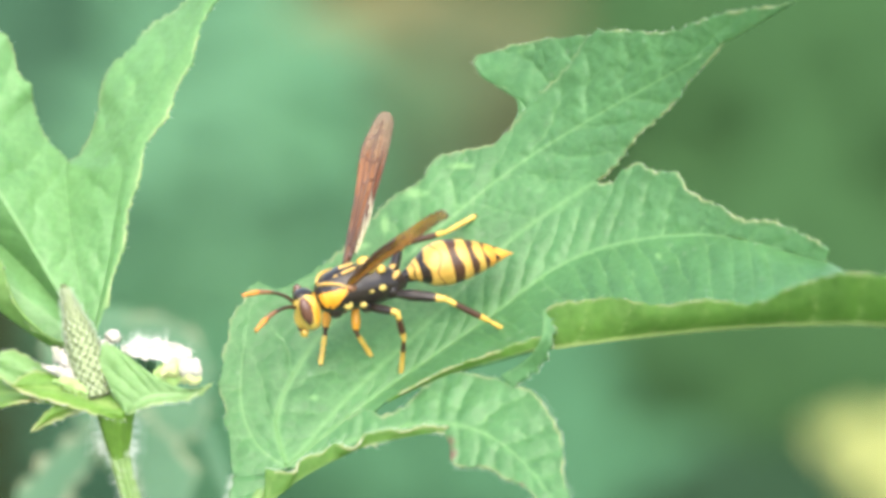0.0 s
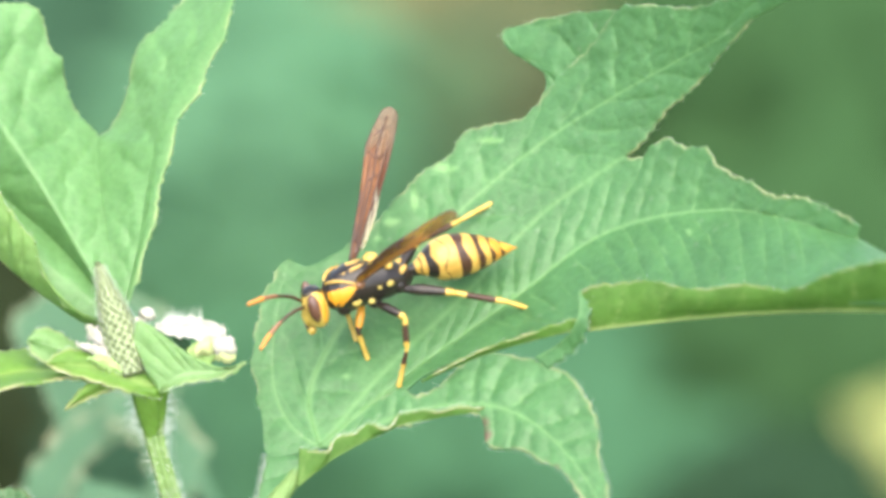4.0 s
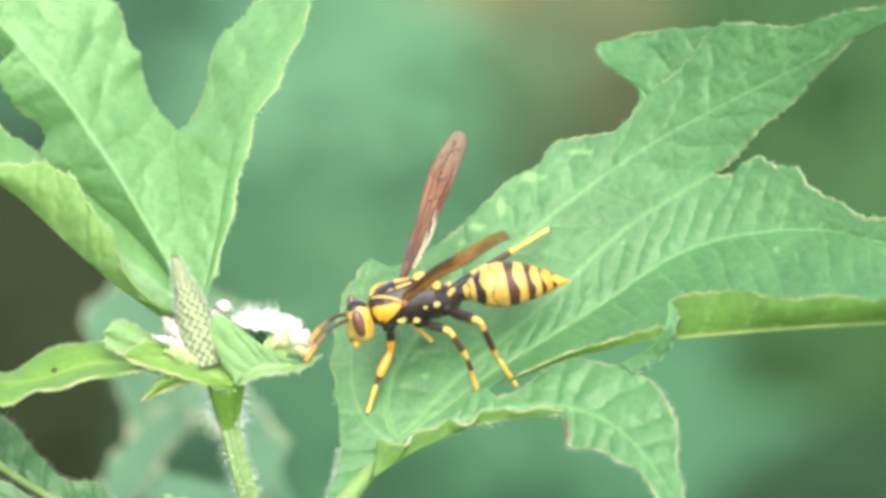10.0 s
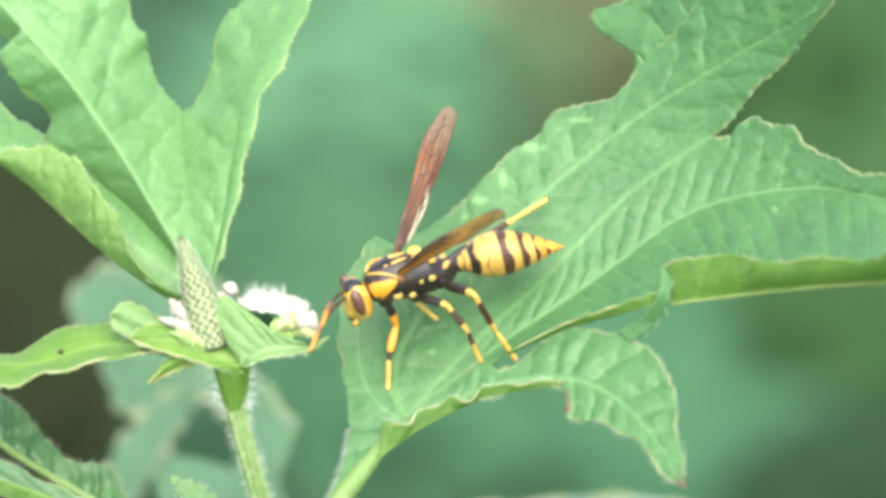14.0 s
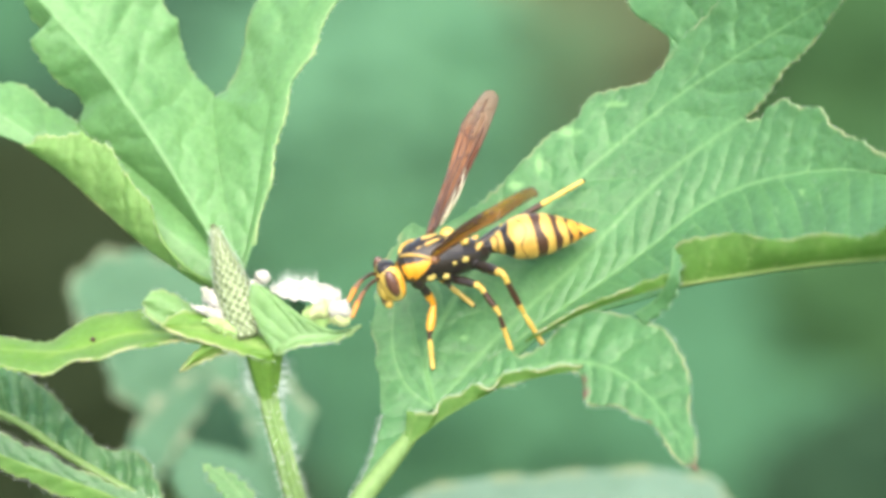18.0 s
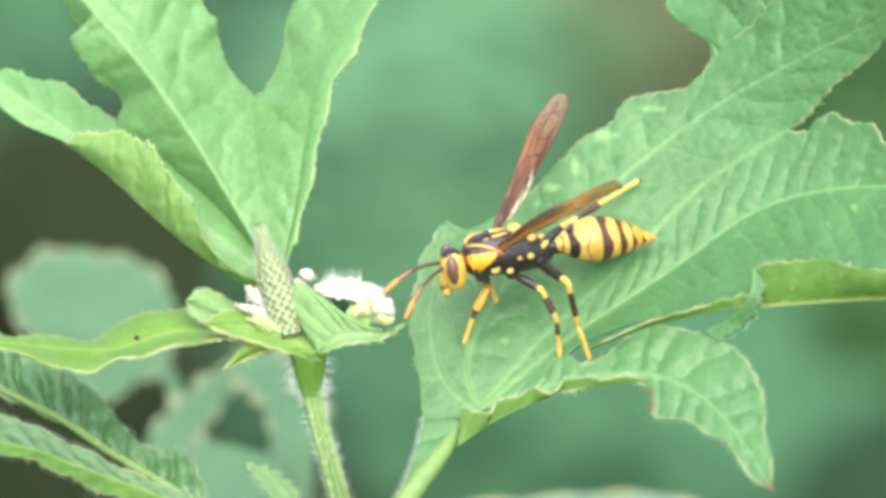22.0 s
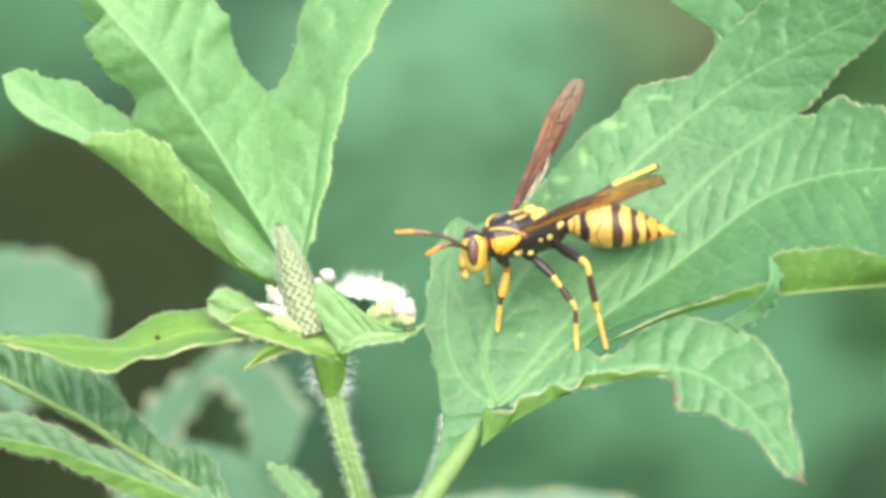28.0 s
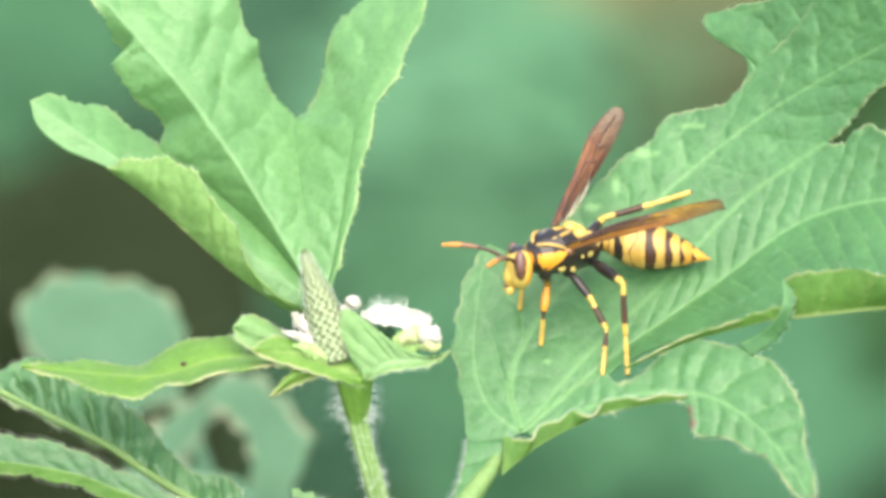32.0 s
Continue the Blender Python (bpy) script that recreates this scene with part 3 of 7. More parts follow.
def build_big_leaf():
    bm = leaf_mesh()
    # left lobe beside the stalk
    patch(bm, RIB_LEFT, [(790, 723), (748, 748), (698, 738), (692, 690), (688, 640), (678, 580), (684, 540), (700, 470), (712, 440), (722, 432), (735, 405), (748, 395)],
          veins=5, teeth=16, bite=8, toothed=(0.3, 1), seed=1, edge=0.7, level=True)
    # left half of the main lobe
    patch(bm, RIB_MAIN, [(790, 723), (742, 685), (716, 620), (718, 540), (732, 460), (748, 395), (775, 408), (830, 385), (895, 345), (930, 300), (985, 245), (1040, 215),
                         (1062, 175), (1110, 157), (1165, 146), (1195, 120), (1240, 60), (1290, 5), (1330, -45),
                         (1460, -57), (1540, -82), (1665, -112)],
          nu=300, nv=40, veins=15, lean=0.9, teeth=52, bite=9, toothed=(0.26, 1), seed=2, edge=0.9, pucker=9, side_amount=0.8, rib=True, level=True)
    # the broad tooth on its margin
    patch(bm, [(1190, 132), (1205, 112), (1250, 60), (1298, 8), (1338, -42)], [(1190, 124), (1206, 80), (1195, 52), (1160, 38), (1128, 2), (1157, -15), (1240, -38), (1330, -47)],
          nu=80, nv=22, veins=4, lean=0.5, teeth=12, bite=7, toothed=(0.05, 0.97), seed=13, edge=0.8, rib=False, depth=lambda a, b: slope(a, b) + 0.12)
    # right half of the main lobe, joined to the second lobe along the seam
    patch(bm, RIB_MAIN, [(1337, 212), (1372, 183), (1417, 117), (1460, 78), (1490, 40), (1517, 5), (1555, -45), (1600, -80), (1665, -112)],
          nu=300, nv=26, veins=15, lean=0.7, teeth=50, bite=8, toothed=(0.605, 1), seed=3, edge=0.9, pucker=6, side_amount=0.7, seam=SEAM)
    # upper half of the second lobe
    patch(bm, RIB_SECOND, [(1337, 212), (1365, 212), (1383, 192), (1407, 180), (1430, 196), (1477, 202), (1490, 222), (1557, 260), (1580, 282), (1637, 282), (1690, 302), (1722, 325), (1728, 352)],
          nu=300, nv=40, veins=23, lean=0.5, teeth=46, bite=10, toothed=(0.605, 1), seed=4, edge=0.9, pucker=7, side_amount=1.0, seam=SEAM)
    # lower half of the second lobe, down to the crest of the curl
    patch(bm, RIB_SECOND, [(a, b, near(a) * min(1.0, max(0.05, (a - 860) / 325))) for a, b in [(790, 727), (870, 686), (925, 642), (968, 603), (1060, 561), (1150, 535), (1225, 513)] + CREST[6:]], nu=300, nv=30, veins=23, lean=0.7, pucker=8, side_amount=0.9, seed=5, rib=True, level=True)
    # pale mines and scars on the upper side
    pale = bm.verts.layers.float["vein"]
    for a, b, wide, tall in ((1028, 236, 24, 9), (972, 292, 9, 24), (930, 330, 18, 8), (1108, 186, 26, 7), (1442, 346, 6, 6), (1398, 376, 5, 5), (905, 360, 9, 7), (840, 600, 8, 7)):
        for v in bm.verts:
            q = v.co - HOME
            k = REACH / q.dot(AWAY) / UNIT
            x, y = 784 + q.dot(ACROSS) * k - a, 441 - q.dot(RISE) * k - b
            r = (x / wide) ** 2 + (y / tall) ** 2 + 0.6 * noise.noise(Vector((x * 0.15, y * 0.15, a)))
            if r < 1:
                v[pale] = max(v[pale], min(0.8, 1.1 * (1 - r)))
    leaf = part("big_leaf", close_leaf(bm), [BLADE, UNDER], origin=NODE)
    tagged(thicken(leaf), "large green palmate leaf with toothed, insect-bitten edges", "leaf")
    fringe(leaf, NODE, 0.0004, 32)

    for line, r in ((RIB_MAIN, 0.00036), (RIB_SECOND, 0.00034)):
        f = spline(line)
        pts = [f(i / 14) for i in range(15)]
        part("rib", tube([at(p.x, p.y, slope(p.x, p.y) + r * 600) for p in pts], [r, r * 0.8, r * 0.6, r * 0.4, r * 0.25], 8), RIBS, leaf, "pale raised rib", origin=NODE)

    # the margin of the second lobe, which curls up and shows its under side
    bm = leaf_mesh()
    back = lambda a, b: slope(a, b) + near(a) - 0.3 - 2.6 * min(1.0, max(0.0, (a - 900) / 250))
    patch(bm, CREST[5:], [(1226, 470, -1.0), (1229, 443, -1.8), (1255, 433, -2.2), (1320, 420, -2.4), (1400, 431, -2.2), (1507, 423, -2.2), (1587, 425, -2.2),
                          (1620, 405, -2.6), (1677, 380, -2.6), (1735, 374, -2.6), (1845, 386, -2.6), (2000, 430, -2.0)],
          nu=110, nv=18, veins=12, lean=0.4, pucker=8, teeth=34, bite=8, mat=1, seed=6, bulge=0.6, edge=1.0, crest=1.3, side_amount=1.3, depth=back)
    patch(bm, [(955, 606, -0.1), (1060, 556, -0.1), (1150, 527, -0.1), (1225, 508, -0.2)], [(975, 592, -1), (1060, 546, -1.2), (1130, 520, -1.2), (1180, 500, -1.2), (1222, 488, -0.9)],
          nu=60, nv=8, veins=8, pucker=1, mat=1, seed=7, teeth=16, bite=5, edge=1.3, crest=0.6, depth=back)
    fold = part("curled_lobe", close_leaf(bm), [BLADE, UNDER], leaf, "lower lobe with its edge curled up, yellow-green under side showing", origin=NODE)
    thicken(fold)
    f = spline(CREST[5:])
    part("fold_ridge", tube([at(p.x, p.y, back(p.x, p.y) - 0.12) for p in [f(k / 20) for k in range(21)]], [0.00013, 0.00016, 0.00015, 0.00013], 8), RIDGE, fold, "pale ridge of the fold", origin=NODE)
    fringe(fold, NODE, 0.0005, 31)

    # hanging lobe, torn loose between holes
    bm = leaf_mesh()
    droop = lambda a, b: slope(a, b) + near(a) - 0.35
    rib = [(790, 723), (870, 686), (960, 655), (1060, 645), (1130, 668), (1190, 722), (1264, 840)]
    patch(bm, rib, [(790, 720), (870, 654), (920, 620), (946, 637), (975, 622), (1000, 600), (1030, 578), (1060, 556), (1130, 562), (1165, 577), (1215, 602), (1238, 645), (1250, 740), (1264, 840)],
          nu=130, nv=24, veins=14, lean=0.8, teeth=36, bite=9, toothed=(0.2, 1), seed=8, depth=droop, edge=0.9, pucker=12, level=True)
    patch(bm, rib, [(790, 727), (850, 704), (900, 690), (980, 664), (1035, 656), (1052, 664), (1060, 690), (1058, 709), (1120, 724), (1170, 747), (1205, 782), (1235, 826), (1264, 840)],
          nu=130, nv=18, veins=14, lean=0.7, teeth=34, bite=8, toothed=(0.1, 1), seed=9, depth=droop, edge=1.0, pucker=12, level=True)
    patch(bm, [(738, 795, 0.2), (797, 748, 0), (849, 717, 0), (911, 686, 0), (973, 670, 0), (1051, 657, 0)],
          [(743, 726, -1.0), (792, 731, -1.2), (801, 712, -1.2), (841, 696, -1), (859, 683, -1), (895, 688, -1), (916, 664, -0.9), (983, 657, -0.7), (1030, 648, -0.5), (1056, 652, -0.3)],
          nu=110, nv=9, veins=10, pucker=2, mat=1, seed=10, depth=droop, edge=1.2, teeth=22, bite=5)
    patch(bm, [(1221, 440, -4.4), (1216, 490, -4.4), (1204, 515, -3), (1188, 535, -1.4), (1150, 560, -0.2)], [(1238, 440, -4.4), (1233, 492, -4.4), (1226, 522, -3), (1208, 548, -1.4), (1168, 578, -0.2)],
          nu=40, nv=6, veins=6, pucker=1, seed=11, depth=droop, teeth=9, bite=9)
    layer = bm.verts.layers.float["withered"]
    for a, b, reach in ((1264, 840, 0.0019), (1058, 700, 0.0009), (1060, 678, 0.0007), (1178, 752, 0.0003)):
        spot = at(a, b, droop(a, b))
        for v in bm.verts:
            v[layer] = max(v[layer], min(1.0, 1.7 * max(0.0, 1 - (v.co - spot).length / reach * (1 + 0.5 * noise.noise(v.co * 2500)))))
    hang = part("hanging_lobe", close_leaf(bm), [BLADE, UNDER], leaf, "torn lobe hanging down, with brown bitten tip", origin=NODE)
    thicken(hang)
    fringe(hang, NODE, 0.0006, 33, 1)

    # stalk and the narrow wing of blade beside it
    part("leaf_stalk", tube([at(765, 745, slope(765, 745) + 0.8), at(740, 780, slope(740, 780) + 0.4), at(705, 825, slope(705, 825)), at(655, 890, slope(655, 890)), at(575, 1000, -8), at(560, 1090, -2), at(600, 1180, 9)],
                            [0.0007, 0.0010, 0.0011, 0.0011, 0.0011, 0.0012, 0.0012], 14), STEM, leaf, origin=NODE)
    bm = leaf_mesh()
    patch(bm, [(772, 738, -0.2), (735, 778, -0.4), (700, 825, -0.5), (650, 890, -0.5)], [(698, 736, 0), (692, 765, 0), (672, 828, 0), (640, 890, 0)], nu=60, nv=14, veins=5, teeth=12, bite=5, seed=12, edge=0.2)
    thicken(part("stalk_wing", close_leaf(bm), [BLADE], leaf, origin=NODE))
    rnd = random.Random(9)
    edge_line = spline([(698, 736), (692, 765), (672, 828), (640, 890)])
    spots = [(at(*edge_line(k / 90).xy, slope(*edge_line(k / 90).xy)), -ACROSS + RISE * 0.3) for k in range(90)]
    tagged(part("stalk_hairs", hairs(bmesh.new(), spots, 0.0009, rnd, 0.000014), HAIR, leaf, "white bristly hairs", origin=NODE), kind="stuff")
    return leaf, fold, hang


big_leaf, curled_lobe, hanging_lobe = build_big_leaf()


# ---- the flowering stem with its upright leaf ----
UPRIGHT_BASE = at(445, 500, 1)


def tall_depth(a, b):
    return 2 + max(0, 520 - b) * 0.012


def build_upright_leaf():
    bm = leaf_mesh()
    base = (440, 505)
    mid = [base, (350, 350), (270, 220), (180, 100), (80, -10), (30, -70)]
    right = [base, (468, 380), (488, 250), (512, 130), (560, 30), (625, -90), (690, -230)]
    leftr = [base, (330, 420), (200, 325), (60, 230), (-75, 140)]
    notch = [base, (425, 400, 1), (405, 280, 3), (396, 178, 6)]
    patch(bm, mid, notch + [(370, 150, 6), (350, 110, 6), (330, 70, 6), (326, 35, 5), (312, 20, 5), (300, -20, 5), (280, -50, 4), (150, -60, 2), (80, -70, 1), (30, -70)],
          nu=120, nv=34, veins=9, lean=0.8, teeth=52, bite=12, toothed=(0.4, 1), seed=21, depth=tall_depth, vein_amount=0.4, pucker=10, edge=0.7, level=True)
    patch(bm, right, notch + [(420, 165, 6), (447, 90, 6), (463, 35, 5), (474, 5, 5), (545, -62, 4), (601, -112, 3), (690, -230)],
          nu=120, nv=24, veins=9, lean=0.6, teeth=52, bite=12, toothed=(0.4, 1), seed=22, depth=tall_depth, vein_amount=0.3, pucker=10, edge=0.7, level=True)
    patch(bm, right, [base, (464, 440, -0.5), (496, 320, -1), (520, 205, -1.2), (540, 142, -1.4), (580, 72, -1.4), (594, 42, -1.4), (620, -30, -1.2), (651, -112, -1), (690, -230)],
          nu=120, nv=16, veins=9, lean=0.5, teeth=46, bite=11, toothed=(0.1, 1), seed=23, depth=tall_depth, vein_amount=0.4, pucker=8, bulge=0.2, rib=False, edge=0.7)
    patch(bm, mid, [base, (380, 420, 1.5), (290, 330, 3), (200, 260, 4), (157, 228, 5), (165, 190, 5), (150, 160, 4), (110, 130, 3), (80, 90, 2), (75, 65, 1), (105, 60, 2), (80, 30, 2), (60, 0, 1), (40, -30), (30, -70)],
          nu=120, nv=20, veins=9, lean=0.5, teeth=46, bite=11, toothed=(0.45, 1), seed=24, depth=tall_depth, vein_amount=0.4, pucker=10, edge=0.7, level=True)
    patch(bm, leftr, [base, (380, 420, 1.5), (290, 330, 3), (200, 260, 4), (157, 228, 5), (110, 190, 4), (60, 158, 3), (0, 142, 2), (-40, 133, 1), (-75, 140)],
          nu=110, nv=20, veins=9, lean=0.5, teeth=34, bite=12, toothed=(0.5, 1), seed=25, depth=tall_depth, vein_amount=0.4, pucker=10, edge=0.8, level=True)
    crest = [base, (400, 512), (318, 466), (260, 422), (197, 366), (134, 310), (60, 257), (-20, 222), (-65, 180), (-75, 140)]
    patch(bm, leftr, crest, nu=110, nv=10, veins=9, seed=26, depth=tall_depth, vein_amount=0.4, pucker=10)
    leaf = part("upright_leaf", close_leaf(bm), [YOUNG, YOUNG_UNDER], origin=UPRIGHT_BASE)
    tagged(thicken(leaf), "bright green three-lobed leaf standing up behind the bud", "leaf")
    fringe(leaf, UPRIGHT_BASE, 0.0005, 34)
    bm = leaf_mesh()
    patch(bm, [(430, 512, -0.2), (400, 513, -0.2), (318, 467, -0.2), (260, 423, -0.2), (197, 367, -0.2), (134, 311, -0.2), (60, 258, -0.2)],
          [(345, 480, -1.5), (318, 445, -2.5), (296, 405, -3), (283, 358, -3), (250, 325, -3), (222, 278, -3), (195, 253, -2.6), (130, 241, -2), (60, 256, -0.4)],
          nu=100, nv=22, veins=8, lean=0.4, teeth=26, bite=13, seed=27, depth=tall_depth, vein_amount=0.4, pucker=10, bulge=0.8, edge=0.8)
    fringe(leaf, UPRIGHT_BASE, 0.0006, 35, 1)
    thicken(part("folded_edge", close_leaf(bm), [YOUNG_UNDER], leaf, "edge folded over, pale under side showing", origin=UPRIGHT_BASE))
    f = spline([(x, y, 0) for x, y in crest[1:7]])
    part("fold_ridge", tube([at(p.x, p.y, tall_depth(p.x, p.y) - 0.25) for p in [f(k / 20) for k in range(21)]], [0.00006, 0.00013, 0.00013, 0.0001], 8), RIDGE, leaf, "pale ridge of the fold", origin=UPRIGHT_BASE)
    part("leaf_stalk", tube([at(440, 503, 2.2), at(460, 560, 2), at(485, 625, 0.5)], [0.0009, 0.0011, 0.0012], 10), STEM, leaf, origin=UPRIGHT_BASE)
    return leaf


upright_leaf = build_upright_leaf()


def build_flower_stem():
    rnd = random.Random(5)
    foot = at(640, 1500, 60)
    top = tagged(new("flowering_stem"), "hairy green stem with a scaly bud, bracts and white flowers", "plant")
    top.location = foot
    path = [(486, 622, -1), (490, 665, 0), (500, 722, 0), (522, 800, 0), (545, 885, 1), (575, 1000, 3), (620, 1200, 10)]
    line = [at(*p) for p in path] + [Vector((0.03, 0.05, 0.45)), Vector((0.02, 0.06, 0.2)), Vector((0.0, 0.05, -0.02))]
    part("stem", tube(line[:7], [0.0012, 0.0011, 0.0009, 0.00092, 0.00096, 0.001, 0.00104, 0.0011, 0.0012, 0.0013, 0.0014, 0.0015, 0.0015], 36, flute=0.13), STEM, top, origin=foot)
    part("lower_stem", tube(line[6:], [0.0015, 0.002, 0.0025, 0.003], 16), STEM, top, origin=foot)
    part("collar", tube([at(497, 712, 0.0), at(493, 675, -0.6), at(490, 642, -1.4), at(489, 612, -2.1)], [0.0007, 0.00122, 0.00156, 0.0019], 36, flute=0.1), LIME, top, "lime-green swollen collar under the bracts", origin=foot)
    f = spline([tuple(p) for p in line[:6]])
    spots = []
    for i in range(1000):
        u = rnd.random() ** 1.6
        c, w = f(u), (f(min(1, u + 0.01)) - f(max(0, u - 0.01))).normalized()
        x = w.orthogonal().normalized()
        a = rnd.uniform(0, 6.28)
        n = x * math.cos(a) + w.cross(x) * math.sin(a)
        spots.append((c + n * 0.0009, n))
    tagged(part("stem_hairs", hairs(bmesh.new(), spots, 0.0010, rnd, 0.000012), HAIR, top, "white bristly hairs", origin=foot), kind="stuff")

    # the tall bud: overlapping scales in rows round a cone
    core = [at(458, 600, -2), at(447, 555, -2), at(430, 500, -2), at(414, 448, -2), at(402, 409, -2), at(398, 397, -2)]
    girths = [0.0012, 0.0018, 0.00172, 0.0013, 0.00072, 0.00025]
    part("bud", tube(core, girths, 20), BUD_CORE, top, "grey-green cone-shaped bud", origin=foot)
    f = spline([tuple(p) for p in core])
    bm, fuzz = bmesh.new(), []
    v = [bm.verts.new(p) for p in ((0, -0.5, 0), (0, 0.5, 0), (0.22, 0.38, 0.75), (0.16, 0, 1.0), (0.22, -0.38, 0.75), (0.4, 0, 0.45))]
    for q in ((0, 1, 5), (1, 2, 5), (2, 3, 5), (3, 4, 5), (4, 0, 5)):
        bm.faces.new([v[k] for k in q])
    scale_mesh = None
    for r in range(24):
        u = 0.03 + 0.93 * r / 24
        c, w = f(u), (f(min(1, u + 0.02)) - f(max(0, u - 0.02))).normalized()
        k = u * 5
        i0 = min(4, int(k))
        rad = girths[i0] + (girths[i0 + 1] - girths[i0]) * (k - i0) + 0.00003
        x = w.orthogonal().normalized()
        for k in range(12):
            a = 2 * math.pi * (k + 0.5 * (r % 2)) / 12 + 0.05 * math.sin(r * 2.3 + k)
            n = x * math.cos(a) + w.cross(x) * math.sin(a)
            p = c + n * rad
            size = 0.00056 * (1 + 0.15 * math.sin(r * 1.7 + k * 2.9))
            if scale_mesh is None:
                scale = part("bud_scale", bm, BUD, top, "small hairy scale")
                scale_mesh = scale.data
            else:
                scale = new("bud_scale", scale_mesh)
                scale.parent = top
            m = Matrix((n * size * 0.55, w.cross(n) * rad * 0.42, w * size)).transposed().to_4x4()
            m.translation = p - foot
            scale.matrix_local = m
            fuzz += [(p + n * 0.0001, n + w), (p + n * 0.00008 + w * 0.0003, n + w * 0.5)]
    tagged(part("bud_fuzz", hairs(bmesh.new(), fuzz, 0.0006, rnd, 0.000012), HAIR, top, "short white fuzz", origin=foot), kind="stuff")

    def bract(name, rib, one, two, mats, label, seed, depth, nu=60, nv=14, teeth=14, bite=4, bulge=0.3, one_mat=0, two_mat=0):
        bm = leaf_mesh()
        patch(bm, rib, one, nu=nu, nv=nv, veins=9, lean=0.4, pucker=5, teeth=teeth, bite=bite, seed=seed, depth=depth, bulge=bulge, edge=0.8, mat=one_mat)
        patch(bm, rib, two, nu=nu, nv=nv, veins=9, lean=0.4, pucker=5, teeth=teeth, bite=bite, seed=seed + 1, depth=depth, bulge=-bulge, edge=0.8, mat=two_mat)
        fringe(top, foot, 0.0007, seed, 1)
        return thicken(part(name, close_leaf(bm), mats, top, label, origin=foot))

    # long narrow leaf seen nearly edge-on, with a small brown hole
    bract("narrow_leaf", [(495, 612), (430, 592), (330, 588), (240, 595), (150, 622), (60, 622), (-100, 606)],
          [(495, 606, 2), (440, 580, 2), (330, 562, 4), (255, 553, 4), (200, 560, 4), (150, 580, 4), (110, 608, 4), (50, 600, 3), (-20, 600, 2), (-100, 604)],
          [(495, 625, -1), (430, 612, -2), (330, 605, -4), (240, 620, -4), (190, 635, -4), (150, 640, -4), (100, 662, -4), (50, 655, -4), (0, 636, -3), (-100, 608)],
          [LIME, LIME], "narrow yellow-green leaf with a wavy edge", 31, lambda a, b: 1.0, nu=130, teeth=34, bite=6, two_mat=1)
    part("bite_hole", blob(tuple(at(186, 601, 0.2)), (5 * UNIT, 3 * UNIT, 5 * UNIT)), BROWN, top, "small brown-rimmed hole", origin=foot)
    # two bracts below the bud
    bract("bract", [(505, 622), (451, 603), (390, 583), (306, 577)], [(505, 602, 0.6), (451, 585, 0.8), (403, 566, 0.8), (342, 553, 0.6), (306, 577)],
          [(508, 640, -0.6), (464, 630, -0.8), (383, 606, -0.8), (330, 589, -0.4), (306, 577)], [LIME, LIME], "lime-green bract bent along its rib", 33, lambda a, b: -2.8, teeth=18, bulge=0.2)
    bract("bract", [(415, 574), (350, 558), (310, 544), (275, 534)], [(415, 560, 1), (364, 545, 1), (325, 521, 1), (298, 515, 0.6), (275, 534)],
          [(415, 584), (350, 578), (305, 573), (281, 556), (275, 534)], [BRACT, BRACT], "mid-green tip of a bract behind the bent one", 41, lambda a, b: 0.2, teeth=16)
    bract("bract", [(508, 626), (540, 600), (590, 592), (625, 590), (660, 576)], [(508, 626), (476, 572), (462, 530), (470, 503), (500, 517), (530, 542), (562, 566), (596, 584), (628, 587), (660, 576)],
          [(508, 630), (545, 614, -1), (580, 608, -1), (615, 603, -1), (640, 592, -1), (660, 576)], [BRACT, BRACT], "pale green bract folded along its rib, with a long tip", 35, lambda a, b: -3.4, nu=90, nv=22, teeth=18)
    bract("bract", [(480, 610), (430, 612), (380, 630), (340, 658)], [(480, 605), (430, 604), (380, 615), (340, 658)], [(480, 616), (430, 622), (380, 640), (340, 658)],
          [LIME, LIME], "small narrow lime-green bract", 39, lambda a, b: -2.5, nu=30, nv=6)

    # white woolly flowers round the bud, of thin curved petals
    def petal(rib, one, two, label, seed, depth, bulge=0.15, mat=None):
        rib = [(*p, -0.35 if 0 < k < len(rib) - 1 else 0.0) for k, p in enumerate(rib)]
        bm = leaf_mesh()
        patch(bm, rib, one, nu=36, nv=10, veins=5, lean=0.4, pucker=2, teeth=7, bite=7, seed=seed, depth=lambda a, b: depth, bulge=bulge, rib=False)
        patch(bm, rib, two, nu=36, nv=10, veins=5, lean=0.4, pucker=2, teeth=7, bite=7, seed=seed, depth=lambda a, b: depth, bulge=bulge, rib=False)
        for v in bm.verts:
            v.co += Vector([noise.noise(v.co * 900 + Vector((seed, k * 7, 0))) for k in range(3)]) * 0.00034
        return thicken(part("petal", close_leaf(bm), mat or PETAL, top, label, origin=foot), 0.00008)

    petal([(500, 513), (535, 513), (575, 516), (624, 530)], [(500, 509, 1), (529, 500, 1.5), (561, 498, 1.5), (592, 505, 1), (620, 513, 1), (624, 530)],
          [(502, 517, -1), (529, 527, -1), (561, 531, -1), (592, 541, -1), (616, 542, -1), (624, 530)], "broad white upper lip of the flower", 71, -2.5)
    petal([(590, 536), (608, 544), (626, 548), (645, 554)], [(596, 526), (614, 532), (634, 538), (645, 554)], [(588, 548), (606, 558), (628, 566), (645, 554)],
          "small ragged white petal", 78, -3.2)
    petal([(600, 560), (614, 562), (628, 566), (641, 568)], [(602, 552), (618, 552), (632, 556), (641, 568)], [(598, 568), (612, 574), (628, 576), (641, 568)],
          "small ragged cream petal", 79, -3.0, mat=CREAM)
